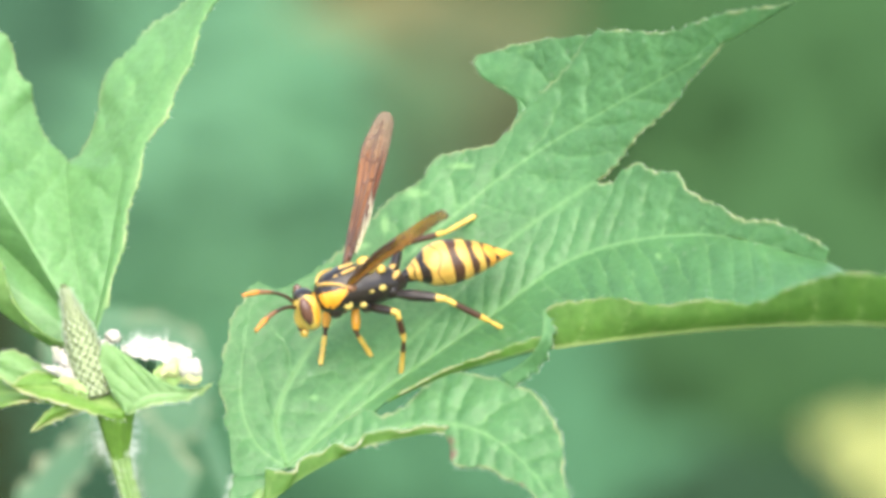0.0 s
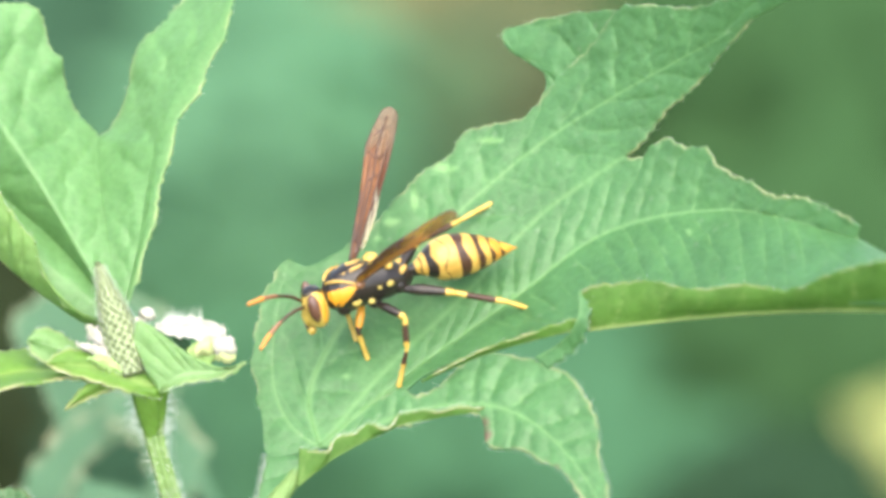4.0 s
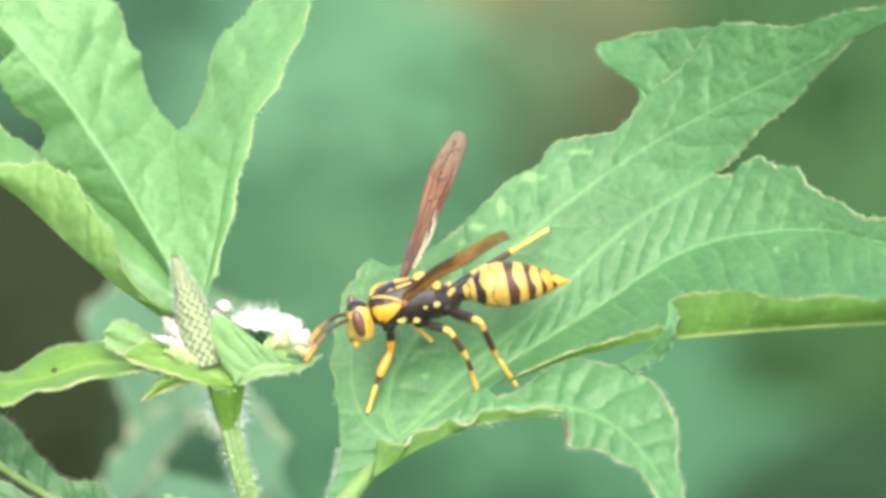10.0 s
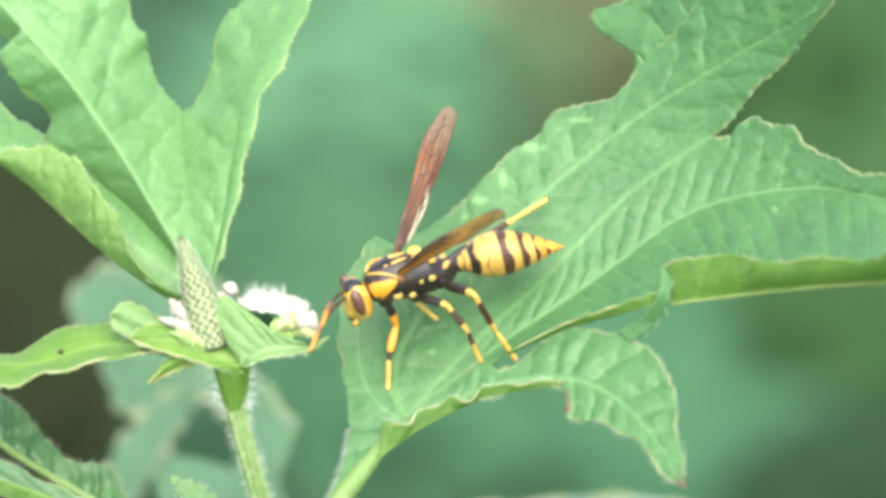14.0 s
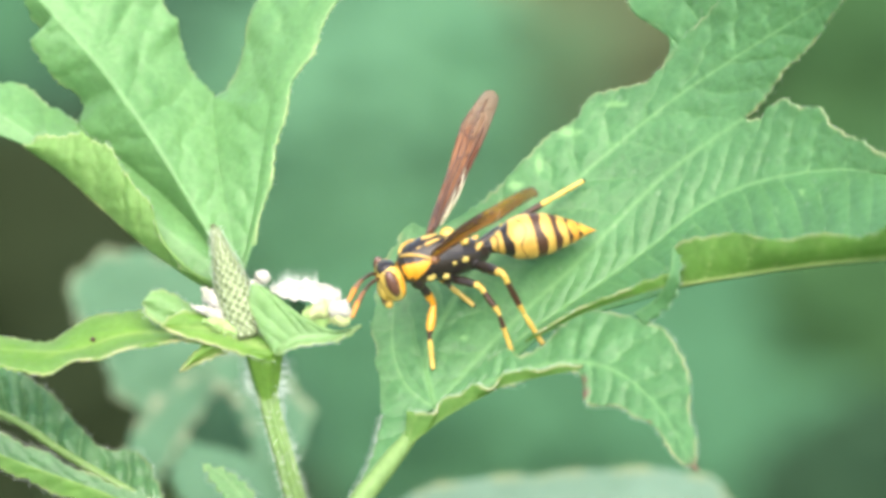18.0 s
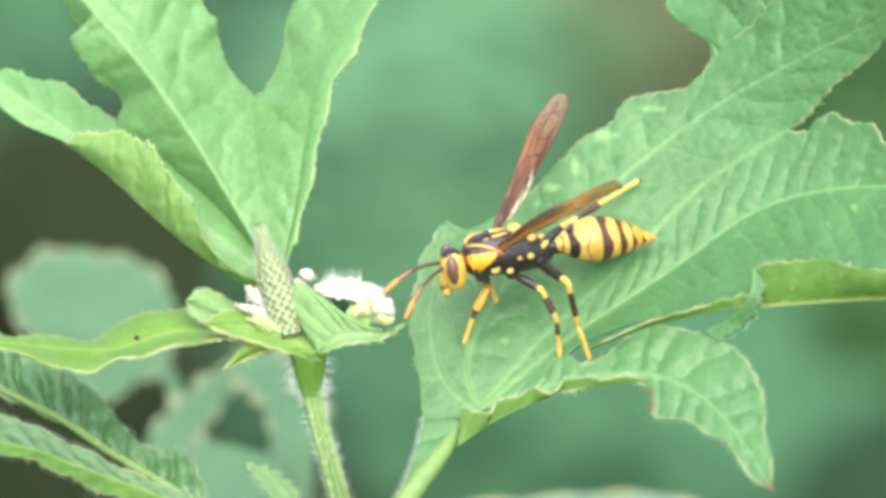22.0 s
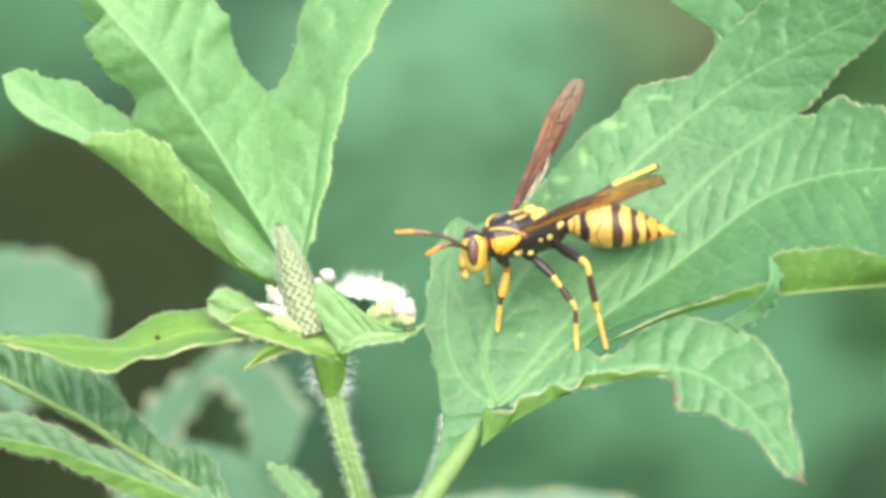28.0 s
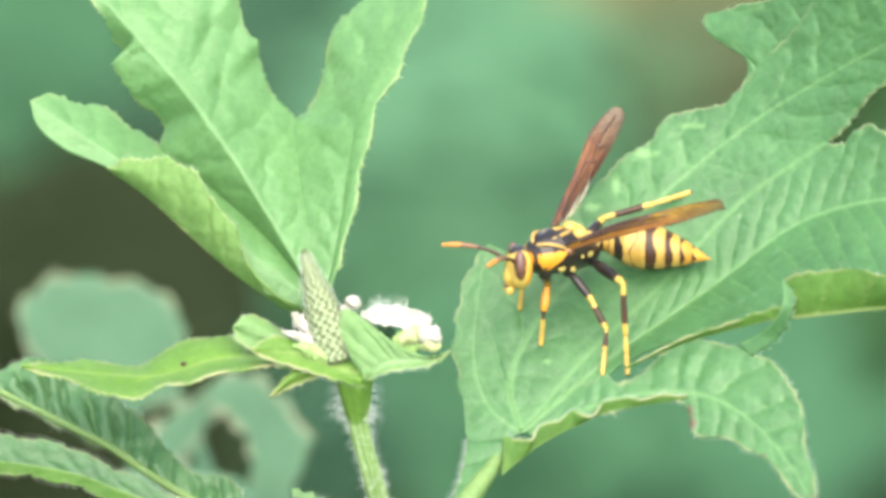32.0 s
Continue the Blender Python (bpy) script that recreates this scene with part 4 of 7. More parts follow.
    petal([(558, 566), (572, 556), (590, 556), (606, 566)], [(560, 552), (576, 540), (598, 544), (606, 566)], [(562, 578), (574, 586), (592, 584), (606, 566)],
          "pale green lower lip of the flower", 72, -2.8, mat=LIP)
    petal([(574, 556), (584, 548), (596, 548), (604, 556)], [(576, 546), (586, 538), (600, 540), (604, 556)], [(574, 566), (584, 562), (596, 562), (604, 556)],
          "small ragged cream petal", 80, -3.6, mat=CREAM)
    # sheet added in the hollow; its dark leaf colour stands for the shade there
    petal([(510, 540), (530, 538), (548, 540), (564, 548)], [(510, 526), (530, 522), (550, 526), (564, 548)], [(512, 552), (530, 556), (550, 560), (564, 548)],
          "shaded green inside of the flower", 74, 1.5, mat=FAR_LEAF)
    petal([(425, 545), (405, 532), (390, 522), (376, 512)], [(425, 536), (408, 522), (392, 511), (376, 512)], [(425, 556), (402, 546), (384, 532), (376, 512)],
          "white petal of a closed flower", 75, -2.0)
    petal([(430, 560), (405, 555), (380, 547), (358, 540)], [(430, 548), (405, 545), (380, 540), (358, 540)], [(430, 575), (405, 568), (380, 556), (358, 540)],
          "white petal of a closed flower", 76, -2.6)
    petal([(440, 585), (420, 580), (400, 572), (380, 565)], [(440, 570), (420, 568), (400, 565), (380, 565)], [(440, 598), (420, 592), (400, 582), (380, 565)],
          "cream petal of a closed flower", 77, -3.0, mat=LIP)
    for k, (a, b, r) in enumerate(((487, 490, 15), (474, 502, 11))):
        bm = blob((0, 0, 0), (r * UNIT, r * UNIT * 0.9, r * UNIT * 0.8))
        for v in bm.verts:
            v.co = v.co * (1 + 0.3 * noise.noise(v.co * 1500 + Vector((k, 0, 0)))) + at(a, b, 0)
        part("flower_bud", bm, PETAL, top, "small round white flower bud", origin=foot)
    spots = []
    for i in range(150):
        a = rnd.gauss(545, 24)
        spots.append((at(a, 506 + 0.0014 * (a - 540) ** 2 + rnd.uniform(-4, 8), rnd.uniform(-2, 1)), RISE + ACROSS * rnd.uniform(-0.5, 0.5)))
    tagged(part("flower_wool", hairs(bmesh.new(), spots, 0.0019, rnd, 0.000011), HAIR, top, "white woolly hairs above the flower", origin=foot), kind="stuff")
    spots = []
    for i in range(300):
        spots.append((at(470 + rnd.choice((-1, 1)) * rnd.uniform(20, 34) + 20, rnd.uniform(630, 700), rnd.uniform(-1, 1)), ACROSS * rnd.choice((-1, 1)) - RISE * 0.3))
    tagged(part("collar_hairs", hairs(bmesh.new(), spots, 0.0018, rnd, 0.000012), HAIR, top, "white bristly hairs", origin=foot), kind="stuff")
    return top


flowering_stem = build_flower_stem()


# ---- lower leaves of the same growth ----
def low_leaf(name, rib, one, two, mats, label, seed, depth, nu=90, nv=26, teeth=24, bulge=0.0, veins=11, one_mat=0, two_mat=0, stalk=None, bite=9, pucker=6, edge=0.5, midrib=0.0):
    bm = leaf_mesh()
    patch(bm, rib, one, nu=nu, nv=nv, veins=veins, lean=0.8, pucker=pucker, teeth=teeth, bite=bite, seed=seed, depth=depth, bulge=bulge, edge=edge, rim=13.0 if depth(0, 0) > 50 else 4.5, mat=one_mat)
    patch(bm, rib, two, nu=nu, nv=nv, veins=veins, lean=0.8, pucker=pucker, teeth=teeth, bite=bite, seed=seed + 1, depth=depth, edge=edge, rim=13.0 if depth(0, 0) > 50 else 4.5, mat=two_mat)
    start = at(rib[0][0], rib[0][1], depth(*rib[0][:2]))
    ob = part(name, close_leaf(bm), mats, origin=start)
    thicken(ob)
    if depth(0, 0) < 50:
        fringe(ob, start, 0.0008, seed, 1)
    if midrib:
        f, rnd = spline(rib), random.Random(seed)
        pts = [f(k / 16) for k in range(17)]
        line = [at(p.x, p.y, depth(p.x, p.y) - 0.25) for p in pts]
        part("rib", tube(line, [midrib, midrib * 0.9, midrib * 0.6], 10), STEM, ob, "thick pale hairy midrib", origin=start)
        g = spline([tuple(p) for p in line])
        spots = [(g(u), -RISE + ACROSS * 0.4 * rnd.uniform(-1, 1) if rnd.random() < 0.6 else RISE - AWAY) for u in [rnd.random() for k in range(260)]]
        tagged(part("rib_hairs", hairs(bmesh.new(), spots, 0.0009, rnd, 0.000012), HAIR, ob, "white bristly hairs", origin=start), kind="stuff")
    if stalk:
        end = at(*stalk[-1])
        root = [Vector((end.x * 0.6, end.y, 0.4)), Vector((end.x * 0.5, end.y, -0.02))] if depth(0, 0) > 50 else [Vector((0.016, 0.028, 0.62))]
        part("leaf_stalk", tube([start] + [at(*p) for p in stalk] + root, [0.0009] + [0.0012] * (len(stalk) + len(root)), 10), FAR_LEAF if depth(0, 0) > 50 else STEM, ob, origin=start)
    return tagged(ob, label, "leaf")


low_leaf("low_leaf", [(310, 905), (200, 840), (125, 795), (60, 750), (0, 720), (-160, 640)],
         [(310, 905), (290, 830), (250, 800), (190, 790), (150, 740), (100, 690), (60, 660), (0, 640), (-80, 590), (-160, 640)],
         [(310, 905), (212, 848), (128, 799), (62, 757), (0, 728), (-160, 650)], [MATURE, UNDER], "dark green leaf with deep side veins", 51,
         lambda a, b: 6 + (800 - b) * 0.03, veins=13, pucker=30, midrib=0.00046, stalk=[(380, 980, 10), (520, 1100, 12)])
low_leaf("low_leaf", [(330, 905), (240, 885), (193, 866), (85, 828), (0, 797), (-200, 765)],
         [(330, 902), (270, 878), (215, 855), (155, 830), (85, 795), (37, 775), (0, 755), (-200, 720)],
         [(330, 910), (240, 916), (155, 885), (85, 857), (0, 818), (-200, 785)], [MATURE, UNDER], "dark green leaf with its pale under side curled up", 53,
         lambda a, b: 2.0, veins=11, pucker=9, two_mat=1, stalk=[(400, 980, 6), (540, 1120, 10)])
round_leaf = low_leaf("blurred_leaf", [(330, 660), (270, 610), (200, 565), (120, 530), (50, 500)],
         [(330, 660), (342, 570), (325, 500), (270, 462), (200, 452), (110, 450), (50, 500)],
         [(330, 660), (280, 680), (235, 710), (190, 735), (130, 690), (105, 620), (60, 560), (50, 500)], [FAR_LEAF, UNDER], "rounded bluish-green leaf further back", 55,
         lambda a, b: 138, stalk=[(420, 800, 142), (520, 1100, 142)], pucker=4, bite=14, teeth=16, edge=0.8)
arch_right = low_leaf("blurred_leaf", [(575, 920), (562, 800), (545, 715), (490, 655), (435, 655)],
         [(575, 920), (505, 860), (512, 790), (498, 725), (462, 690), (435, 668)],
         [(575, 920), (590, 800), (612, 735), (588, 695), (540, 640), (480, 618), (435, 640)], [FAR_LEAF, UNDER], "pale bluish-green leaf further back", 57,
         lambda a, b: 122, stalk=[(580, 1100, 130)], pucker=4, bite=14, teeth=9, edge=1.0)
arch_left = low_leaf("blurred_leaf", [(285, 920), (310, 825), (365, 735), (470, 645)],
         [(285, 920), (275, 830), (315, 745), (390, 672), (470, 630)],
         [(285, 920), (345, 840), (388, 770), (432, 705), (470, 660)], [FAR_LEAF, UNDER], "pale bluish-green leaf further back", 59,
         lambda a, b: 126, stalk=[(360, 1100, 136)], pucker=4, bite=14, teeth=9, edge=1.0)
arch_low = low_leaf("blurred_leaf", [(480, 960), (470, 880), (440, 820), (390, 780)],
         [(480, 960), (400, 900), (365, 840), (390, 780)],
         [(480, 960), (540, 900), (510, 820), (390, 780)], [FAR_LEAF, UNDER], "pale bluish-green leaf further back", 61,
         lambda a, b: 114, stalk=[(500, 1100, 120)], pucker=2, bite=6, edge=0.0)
low_leaf("small_leaf", [(470, 930), (450, 880), (420, 845), (380, 820)],
         [(470, 930), (470, 880), (440, 845), (380, 820)], [(470, 930), (430, 890), (400, 855), (380, 820)], [YOUNG, YOUNG_UNDER], "small narrow green leaf", 63,
         lambda a, b: 8, nu=40, nv=8, stalk=[(500, 1050, 10)])
blown_leaf = low_leaf("blurred_leaf", [(600, 960), (800, 905), (1000, 872), (1200, 862), (1335, 882)],
         [(600, 960), (780, 852), (1000, 824), (1180, 815), (1290, 835), (1335, 882)],
         [(600, 960), (800, 965), (1050, 955), (1250, 935), (1335, 882)], [PALE_LEAF, PALE_LEAF], "pale bluish-green leaf lying low behind", 65,
         lambda a, b: 100, stalk=[(560, 1050, 104), (600, 1250, 110)], edge=0.8, pucker=4)

# ---- the wasp: x ahead, y to its left, z up, in millimetres over a thousand ----
MM = 0.001


def mmv(*p):
    return Vector(p) * MM


def sc(bm):
    bmesh.ops.scale(bm, vec=(MM, MM, MM), verts=bm.verts)
    return bm


def build_wasp():
    top = tagged(new("paper_wasp"), "yellow and black paper wasp with amber wings walking on the leaf", "wasp")
    parts = {}
    # thorax
    part("thorax", sc(lathe([(4.3, 0.7, 0.7, 0.1), (3.6, 1.7, 1.6, 0.15), (2.0, 2.1, 2.1, 0.4), (0.0, 2.1, 2.2, 0.3), (-2.0, 1.8, 2.0, 0.0), (-3.6, 1.3, 1.4, -0.4), (-4.6, 0.5, 0.6, -0.6)], segs=36, n=40)), BLACK, top, "black thorax")
    collar = lathe([(4.45, 0.75, 0.8, 0.2), (3.9, 1.55, 1.55, 0.3), (3.0, 2.0, 1.95, 0.4), (1.6, 2.28, 2.25, 0.5)], segs=96, n=60,
                   banded=lambda u, a: 0 if u > 0.14 and 0.2 - 0.85 * max(0.0, 1 - abs(u - 0.5) / 0.44) < math.sin(a) < 0.66 - 0.25 * u else 1)
    part("pronotum", sc(collar), [ORANGE, BLACK], top, "orange-yellow collar plate")
    for s in (1, -1):
        part("collar_rim", sc(tube([(4.05, 0.25 * s, 1.75), (3.5, 0.95 * s, 2.05), (2.7, 1.5 * s, 2.05), (1.8, 1.95 * s, 1.75), (1.3, 2.1 * s, 1.45)], [0.12, 0.15, 0.15, 0.13, 0.1], 10)), PALE, top, "yellow rim of the collar plate")
        part("back_stripe", sc(blob((1.2, 0.62 * s, 2.46), (1.3, 0.2, 0.16), (0, 5, 7 * s))), PALE, top, "pale yellow stripe")
        part("scutellum", sc(blob((-1.1, 0.75 * s, 2.2), (0.75, 0.72, 0.55))), YELLOW, top, "yellow shield plate")
        part("hind_plate", sc(blob((-2.3, 0.7 * s, 1.75), (0.5, 0.68, 0.42))), YELLOW, top, "yellow shield plate")
        part("propodeum_stripe", sc(blob((-3.4, 0.75 * s, 0.55), (0.85, 0.4, 0.3), (0, 35, 0))), PALE, top, "pale yellow stripe")
        part("tegula", sc(blob((1.1, 2.05 * s, 1.35), (0.5, 0.35, 0.42))), RUST, top, "reddish-brown wing cover")
        for x, y, z, r in ((1.75, 2.02, -0.45, 0.52), (0.3, 2.05, -0.8, 0.4), (-0.75, 2.04, 0.35, 0.26), (-1.9, 1.76, 0.25, 0.46)):
            part("side_spot", sc(blob((x, y * s, z), (r * 0.86, 0.14, r * 0.7))), SPOT, top, "pale yellow spot")
    part("petiole", sc(lathe([(-4.2, 0.55, 0.55, -0.55), (-4.9, 0.35, 0.35, -0.5), (-5.5, 0.6, 0.6, -0.35)], n=10, segs=20)), BLACK, top)

    # abdomen of six ringed plates
    ends = [-4.55, -6.15, -9.35, -11.2, -12.55, -13.7, -15.5]

    outline = spline([(0, 0.34), (0.06, 0.55), (0.12, 0.98), (0.19, 1.5), (0.29, 2.05), (0.42, 2.26), (0.55, 2.08), (0.7, 1.6), (0.83, 1.0), (0.93, 0.45), (1.0, 0.05)])
    outline_table = [outline(k / 200) for k in range(201)]

    def girth(x):
        u = max(0.0, (-4.55 - x) / 10.95)
        return min(outline_table, key=lambda p: abs(p.x - u)).y

    def axis(x):
        return -0.35 + 0.08 * (x + 5) * -1 * 0.6 - 0.016 * (x + 5) ** 2
    abdomen = new("abdomen")
    abdomen.parent, abdomen.location = top, mmv(-4.6, 0, -0.45)
    abdomen["label"] = "yellow abdomen with dark rings, pointed at its tip"
    parts["abdomen"] = abdomen
    for i in range(6):
        x0, x1 = ends[i], ends[i + 1] - 0.25
        st = []
        for k in range(7):
            x = x0 + (x1 - x0) * k / 6
            g = girth(max(x, -15.5)) + (0.0, 0.01, 0.02, 0.03, 0.035, 0.04, -0.02)[k]
            st.append((x, max(0.05, g), max(0.05, g * 0.98), axis(x)))

        def band(u, a, i=i):
            wave = 0.09 * math.cos(a * 4) + 0.05 * math.cos(a * 2 + 1)
            if i == 0:
                return 1 if u < 0.36 or 0.6 < u + wave * 0.3 < 0.67 else 0
            if i == 1:
                return 1 if u < 0.25 + wave * 0.4 else (2 if 0.55 < u + wave * 0.9 < 0.585 else 0)
            if i in (2, 3):
                return 1 if u < 0.44 + wave * 0.8 else 0
            if i == 4:
                return 1 if u < 0.32 + wave else 0
            return 2 if u < 0.16 + wave else 0
        ring = part("abdomen_ring", sc(lathe(st, segs=48, n=30, banded=band)), [PALE, BLACK if i < 2 else BROWN, BROWN] if i < 4 else [TAWNY, BROWN, BROWN], abdomen,
             "orange-yellow tail tip" if i == 5 else "yellow ring with a dark band")
        ring.data.transform(Matrix.Translation(-abdomen.location))

    # head, as a part that turns
    bm = sc(blob((0, 0, 0), (1.25, 2.2, 2.1), (0, 8, 0), power=0.92))
    head = part("head", bm, YELLOW, top, "orange-yellow head")
    head.location = mmv(5.4, 0, -0.6)
    part("crown", sc(blob((0.2, 0, 1.5), (0.98, 1.15, 0.68))), BLACK, head, "black crown with simple eyes")
    part("face_shield", sc(blob((0.78, 0, -0.85), (0.66, 1.0, 1.1))), YELLOW, head, "yellow face shield")
    for s in (1, -1):
        part("compound_eye", sc(blob((0.3, 1.66 * s, 0.6), (0.64, 0.7, 1.5), (8 * s, 8, 0))), EYE, head, "brown kidney-shaped eye")
        part("mandible", sc(blob((0.72, 0.4 * s, -2.2), (0.44, 0.46, 0.52))), YELLOW, head, "yellow jaw")
        part("cheek_band", sc(blob((-0.45, 1.58 * s, 0.1), (0.42, 0.56, 1.35))), ORANGE, head, "orange cheek")
    part("mouth_line", sc(blob((1.02, 0, -1.85), (0.28, 0.75, 0.12))), BROWN, head)

    # feelers
    for side, s in (("left", 1), ("right", -1)):
        bm = tube([mmv(0, 0, 0), mmv(1.0, 0.05, 0.4), mmv(1.9, 0.05, 0.6), mmv(3.4, 0, 0.62), mmv(5.0, 0, 0.36), mmv(6.8, 0, -0.25)],
                  [0.00017, 0.00019, 0.00017, 0.00022, 0.00026, 0.00017], 12)
        for fc in bm.faces:
            x = fc.calc_center_median().x
            fc.material_index = 0 if x > 0.0051 else 1 if x > 0.0034 else 2
        parts["feeler_" + side] = part("antenna", bm, [AMBER, RUST, BROWN], top, "dark feeler with an orange tip")
        parts["feeler_" + side].location = mmv(6.4, 0.45 * s, 0.1)

    # wings, folded lengthwise; each built along its own rib
    def wing(root, tip, face, mirror, wide=1.0, skin=WING, arch=0.5, stout=1):
        base, root, tip = mmv(*root), mmv(0, 0, 0), mmv(*tip) - mmv(*root)
        d = (tip - root)
        n = (mmv(*face) - d * (mmv(*face).dot(d) / d.dot(d))).normalized()
        w = n.cross(d).normalized()
        length = d.length

        def place(u, v, lift):
            return root + d * (u * 1.05) + w * v * MM + n * lift * MM
        half_front = spline([(0, 0.22, 0), (0.15, 0.5, 0), (0.4, 0.85, 0), (0.6, 1.25, 0), (0.72, 1.6, 0), (0.84, 1.35, 0), (0.93, 1.05, 0), (0.985, 0.7, 0), (1.0, 0.1, 0)])
        half_back = spline([(0, 0.22, 0), (0.15, 0.55, 0), (0.4, 0.95, 0), (0.6, 1.1, 0), (0.75, 1.1, 0), (0.88, 1.0, 0), (0.96, 0.85, 0), (1.0, 0.1, 0)])
        bm = bmesh.new()
        tip_layer = bm.verts.layers.float.new("tip")
        across = bm.verts.layers.float.new("across")
        rows = []
        for i in range(61):
            a, b = half_front(i / 60), half_back(i / 60)
            row = []
            for k in range(19):
                v = k / 18 * 2 - 1
                u = (a.x + b.x) / 2
                y = (a.y if v > 0 else b.y) * v * wide
                crumple = 0.12 * noise.noise(Vector((u * 9, v * 2.2, mirror * 5.0))) + 0.1 * max(0.0, u - 0.55) * math.sin(u * 37 + v * 3)
                lift = 0.26 * math.cos(v * 2.2) - 0.13 * abs(math.sin(v * 7)) + arch * (i / 60) * (1 - i / 60) + crumple
                vert = bm.verts.new(place(u, y * mirror, lift))
                vert[tip_layer] = max(0.0, min(1.0, (u - 0.62) / 0.36 + 0.3 * noise.noise(Vector((u * 8, v * 3, 2)))))
                vert[across] = 0.5 + 0.5 * v * stout
                row.append(vert)
            rows.append(row)
        for p, q in zip(rows, rows[1:]):
            for k in range(18):
                bm.faces.new((p[k], p[k + 1], q[k + 1], q[k]))
        bmesh.ops.recalc_face_normals(bm, faces=bm.faces)
        fore = thicken(part("fore_wing", bm, skin, top, "amber-brown wing folded lengthwise"), 0.00006)
        fore.location = base
        over = lambda u, v: place(u, v * mirror * wide, 0.32 * math.cos(v * 1.6) + arch * u * (1 - u))
        veins = [[(0.02, 0), (0.3, 0.12), (0.55, 0.2), (0.72, 0.5), (0.93, 0.3)], [(0.02, -0.15), (0.3, -0.4), (0.55, -0.5), (0.75, -0.55)],
                 [(0.1, 0.25), (0.35, 0.5), (0.58, 0.75), (0.7, 1.05)], [(0.5, 0.6), (0.53, 0.1), (0.56, -0.45)], [(0.68, 1.0), (0.65, 0.3), (0.7, -0.5)], [(0.8, 1.1), (0.84, 0.4), (0.88, -0.3)]]
        for line in veins:
            part("wing_vein", tube([over(u, v) for u, v in line], [0.00011, 0.0001, 0.00007], 6), VEIN, fore)
        for half, sign in ((half_front, 1), (half_back, -1)):
            edge_line = [half(k / 10) for k in range(11)]
            part("wing_edge", tube([place(p.x, sign * p.y * mirror * wide, 0.26 * math.cos(2.2) - 0.08 + arch * k / 10 * (1 - k / 10)) for k, p in enumerate(edge_line)],
                                   [0.00019, 0.00017, 0.00014, 0.0001, 0.00005] if sign == stout else [0.0001, 0.00009, 0.00007, 0.00004], 8), VEIN, fore, "stout brown front edge" if sign == stout else "thin brown hind edge")
        bm = bmesh.new()
        rows = []
        for i in range(25):
            u = i / 24
            wd = 0.65 * math.sin(math.pi * min(1, u * 0.9 + 0.08)) ** 0.7
            rows.append([bm.verts.new(place(0.08 + u * 0.55, (-0.45 - wd * k / 6) * mirror, 0.05 - 0.25 * k / 6 + 0.12 * math.sin(u * 19 + k))) for k in range(7)])
        for p, q in zip(rows, rows[1:]):
            for k in range(6):
                bm.faces.new((p[k], p[k + 1], q[k + 1], q[k]))
        thicken(part("hind_wing", bm, HIND_WING, fore, "pale clear hind wing"), 0.00005)
        return fore

    parts["far_wing"] = wing((0.5, -1.2, 2.4), (-10.5, -12.8, 8.5), (0.2, 0.85, 0.46), 1, 0.92)
    parts["near_wing"] = wing((1.2, 1.9, 1.7), (-7.2, 12.5, 11.0), (0.4, 0.25, 1.0), -1, 0.82, NEAR_WING, 3.6, -1)

    # legs: hip, lengths of thigh, shin and foot
    kinds = {"front": ((2.75, 0.92, -1.5), 3.1, 2.9, 3.6), "middle": ((-0.3, 1.0, -1.8), 3.55, 3.05, 4.75), "hind": ((-2.95, 1.05, -1.1), 5.35, 5.1, 4.05)}
    for kind, (hip, thigh, shin, foot) in kinds.items():
        for side, s in (("left", 1), ("right", -1)):
            part("coxa", sc(blob((hip[0] + 0.1, hip[1] * s, hip[2] + 0.35), (0.75, 0.6, 0.8))), BLACK, top, "black hip joint")
            big = 1.25 if kind == "hind" else 1.0
            bm = tube([mmv(0, 0, 0), mmv(thigh * 0.3, 0, 0.1), mmv(thigh * 0.75, 0, 0.08), mmv(thigh, 0, 0)], [0.00030, 0.00046 * big, 0.00042 * big, 0.00028], 12)
            for fc in bm.faces:
                u = fc.calc_center_median().x / (thigh * MM)
                fc.material_index = 0 if u < (0.5 if kind == "front" else 0.83) and not (kind == "middle" and u < 0.12) else 1
            parts[kind, side, 0] = part(kind + "_thigh", bm, [BLACK, ORANGE if kind == "front" else YELLOW], top, "black thigh with an orange end" if kind == "front" else "black thigh with a yellow knee")
            stout = 1.35 if kind == "front" else 1.0
            bm = tube([mmv(0, 0, 0), mmv(shin * 0.4, 0, -0.04), mmv(shin * 0.85, 0, 0), mmv(shin, 0, 0)], [0.00026, 0.00031 * stout, 0.00034 * stout, 0.00024], 12)
            for fc in bm.faces:
                u = fc.calc_center_median().x / (shin * MM)
                fc.material_index = (1 if u > 0.9 else 0) if kind == "front" else (1 if 0.2 < u < 0.78 else 0)
            parts[kind, side, 1] = part(kind + "_shin", bm, [ORANGE if kind == "front" else YELLOW, BROWN], top, "stout orange shin" if kind == "front" else "yellow and brown shin")
            bm = bmesh.new()
            for k in range(5):
                x0, x1 = foot * (0, 0.42, 0.6, 0.74, 0.86)[k], foot * (0.42, 0.6, 0.74, 0.86, 1.0)[k]
                first = len(bm.faces)
                tube([mmv(x0, 0, 0), mmv((x0 + x1) / 2, 0, 0), mmv(x1, 0, 0)], [0.00017, 0.00024, 0.00028 if k < 4 else 0.00016], 10, bm)
                bm.faces.ensure_lookup_table()
                for fc in bm.faces[first:]:
                    x = fc.calc_center_median().x / (foot * MM)
                    fc.material_index = 1 if k == 4 and x > 0.95 or kind == "middle" and 0.06 < x < 0.36 or kind == "front" and x < 0.14 else 0
            parts[kind, side, 2] = part(kind + "_foot", bm, [YELLOW, BROWN], top, "jointed yellow foot with dark claws")
    return top, parts, kinds, head


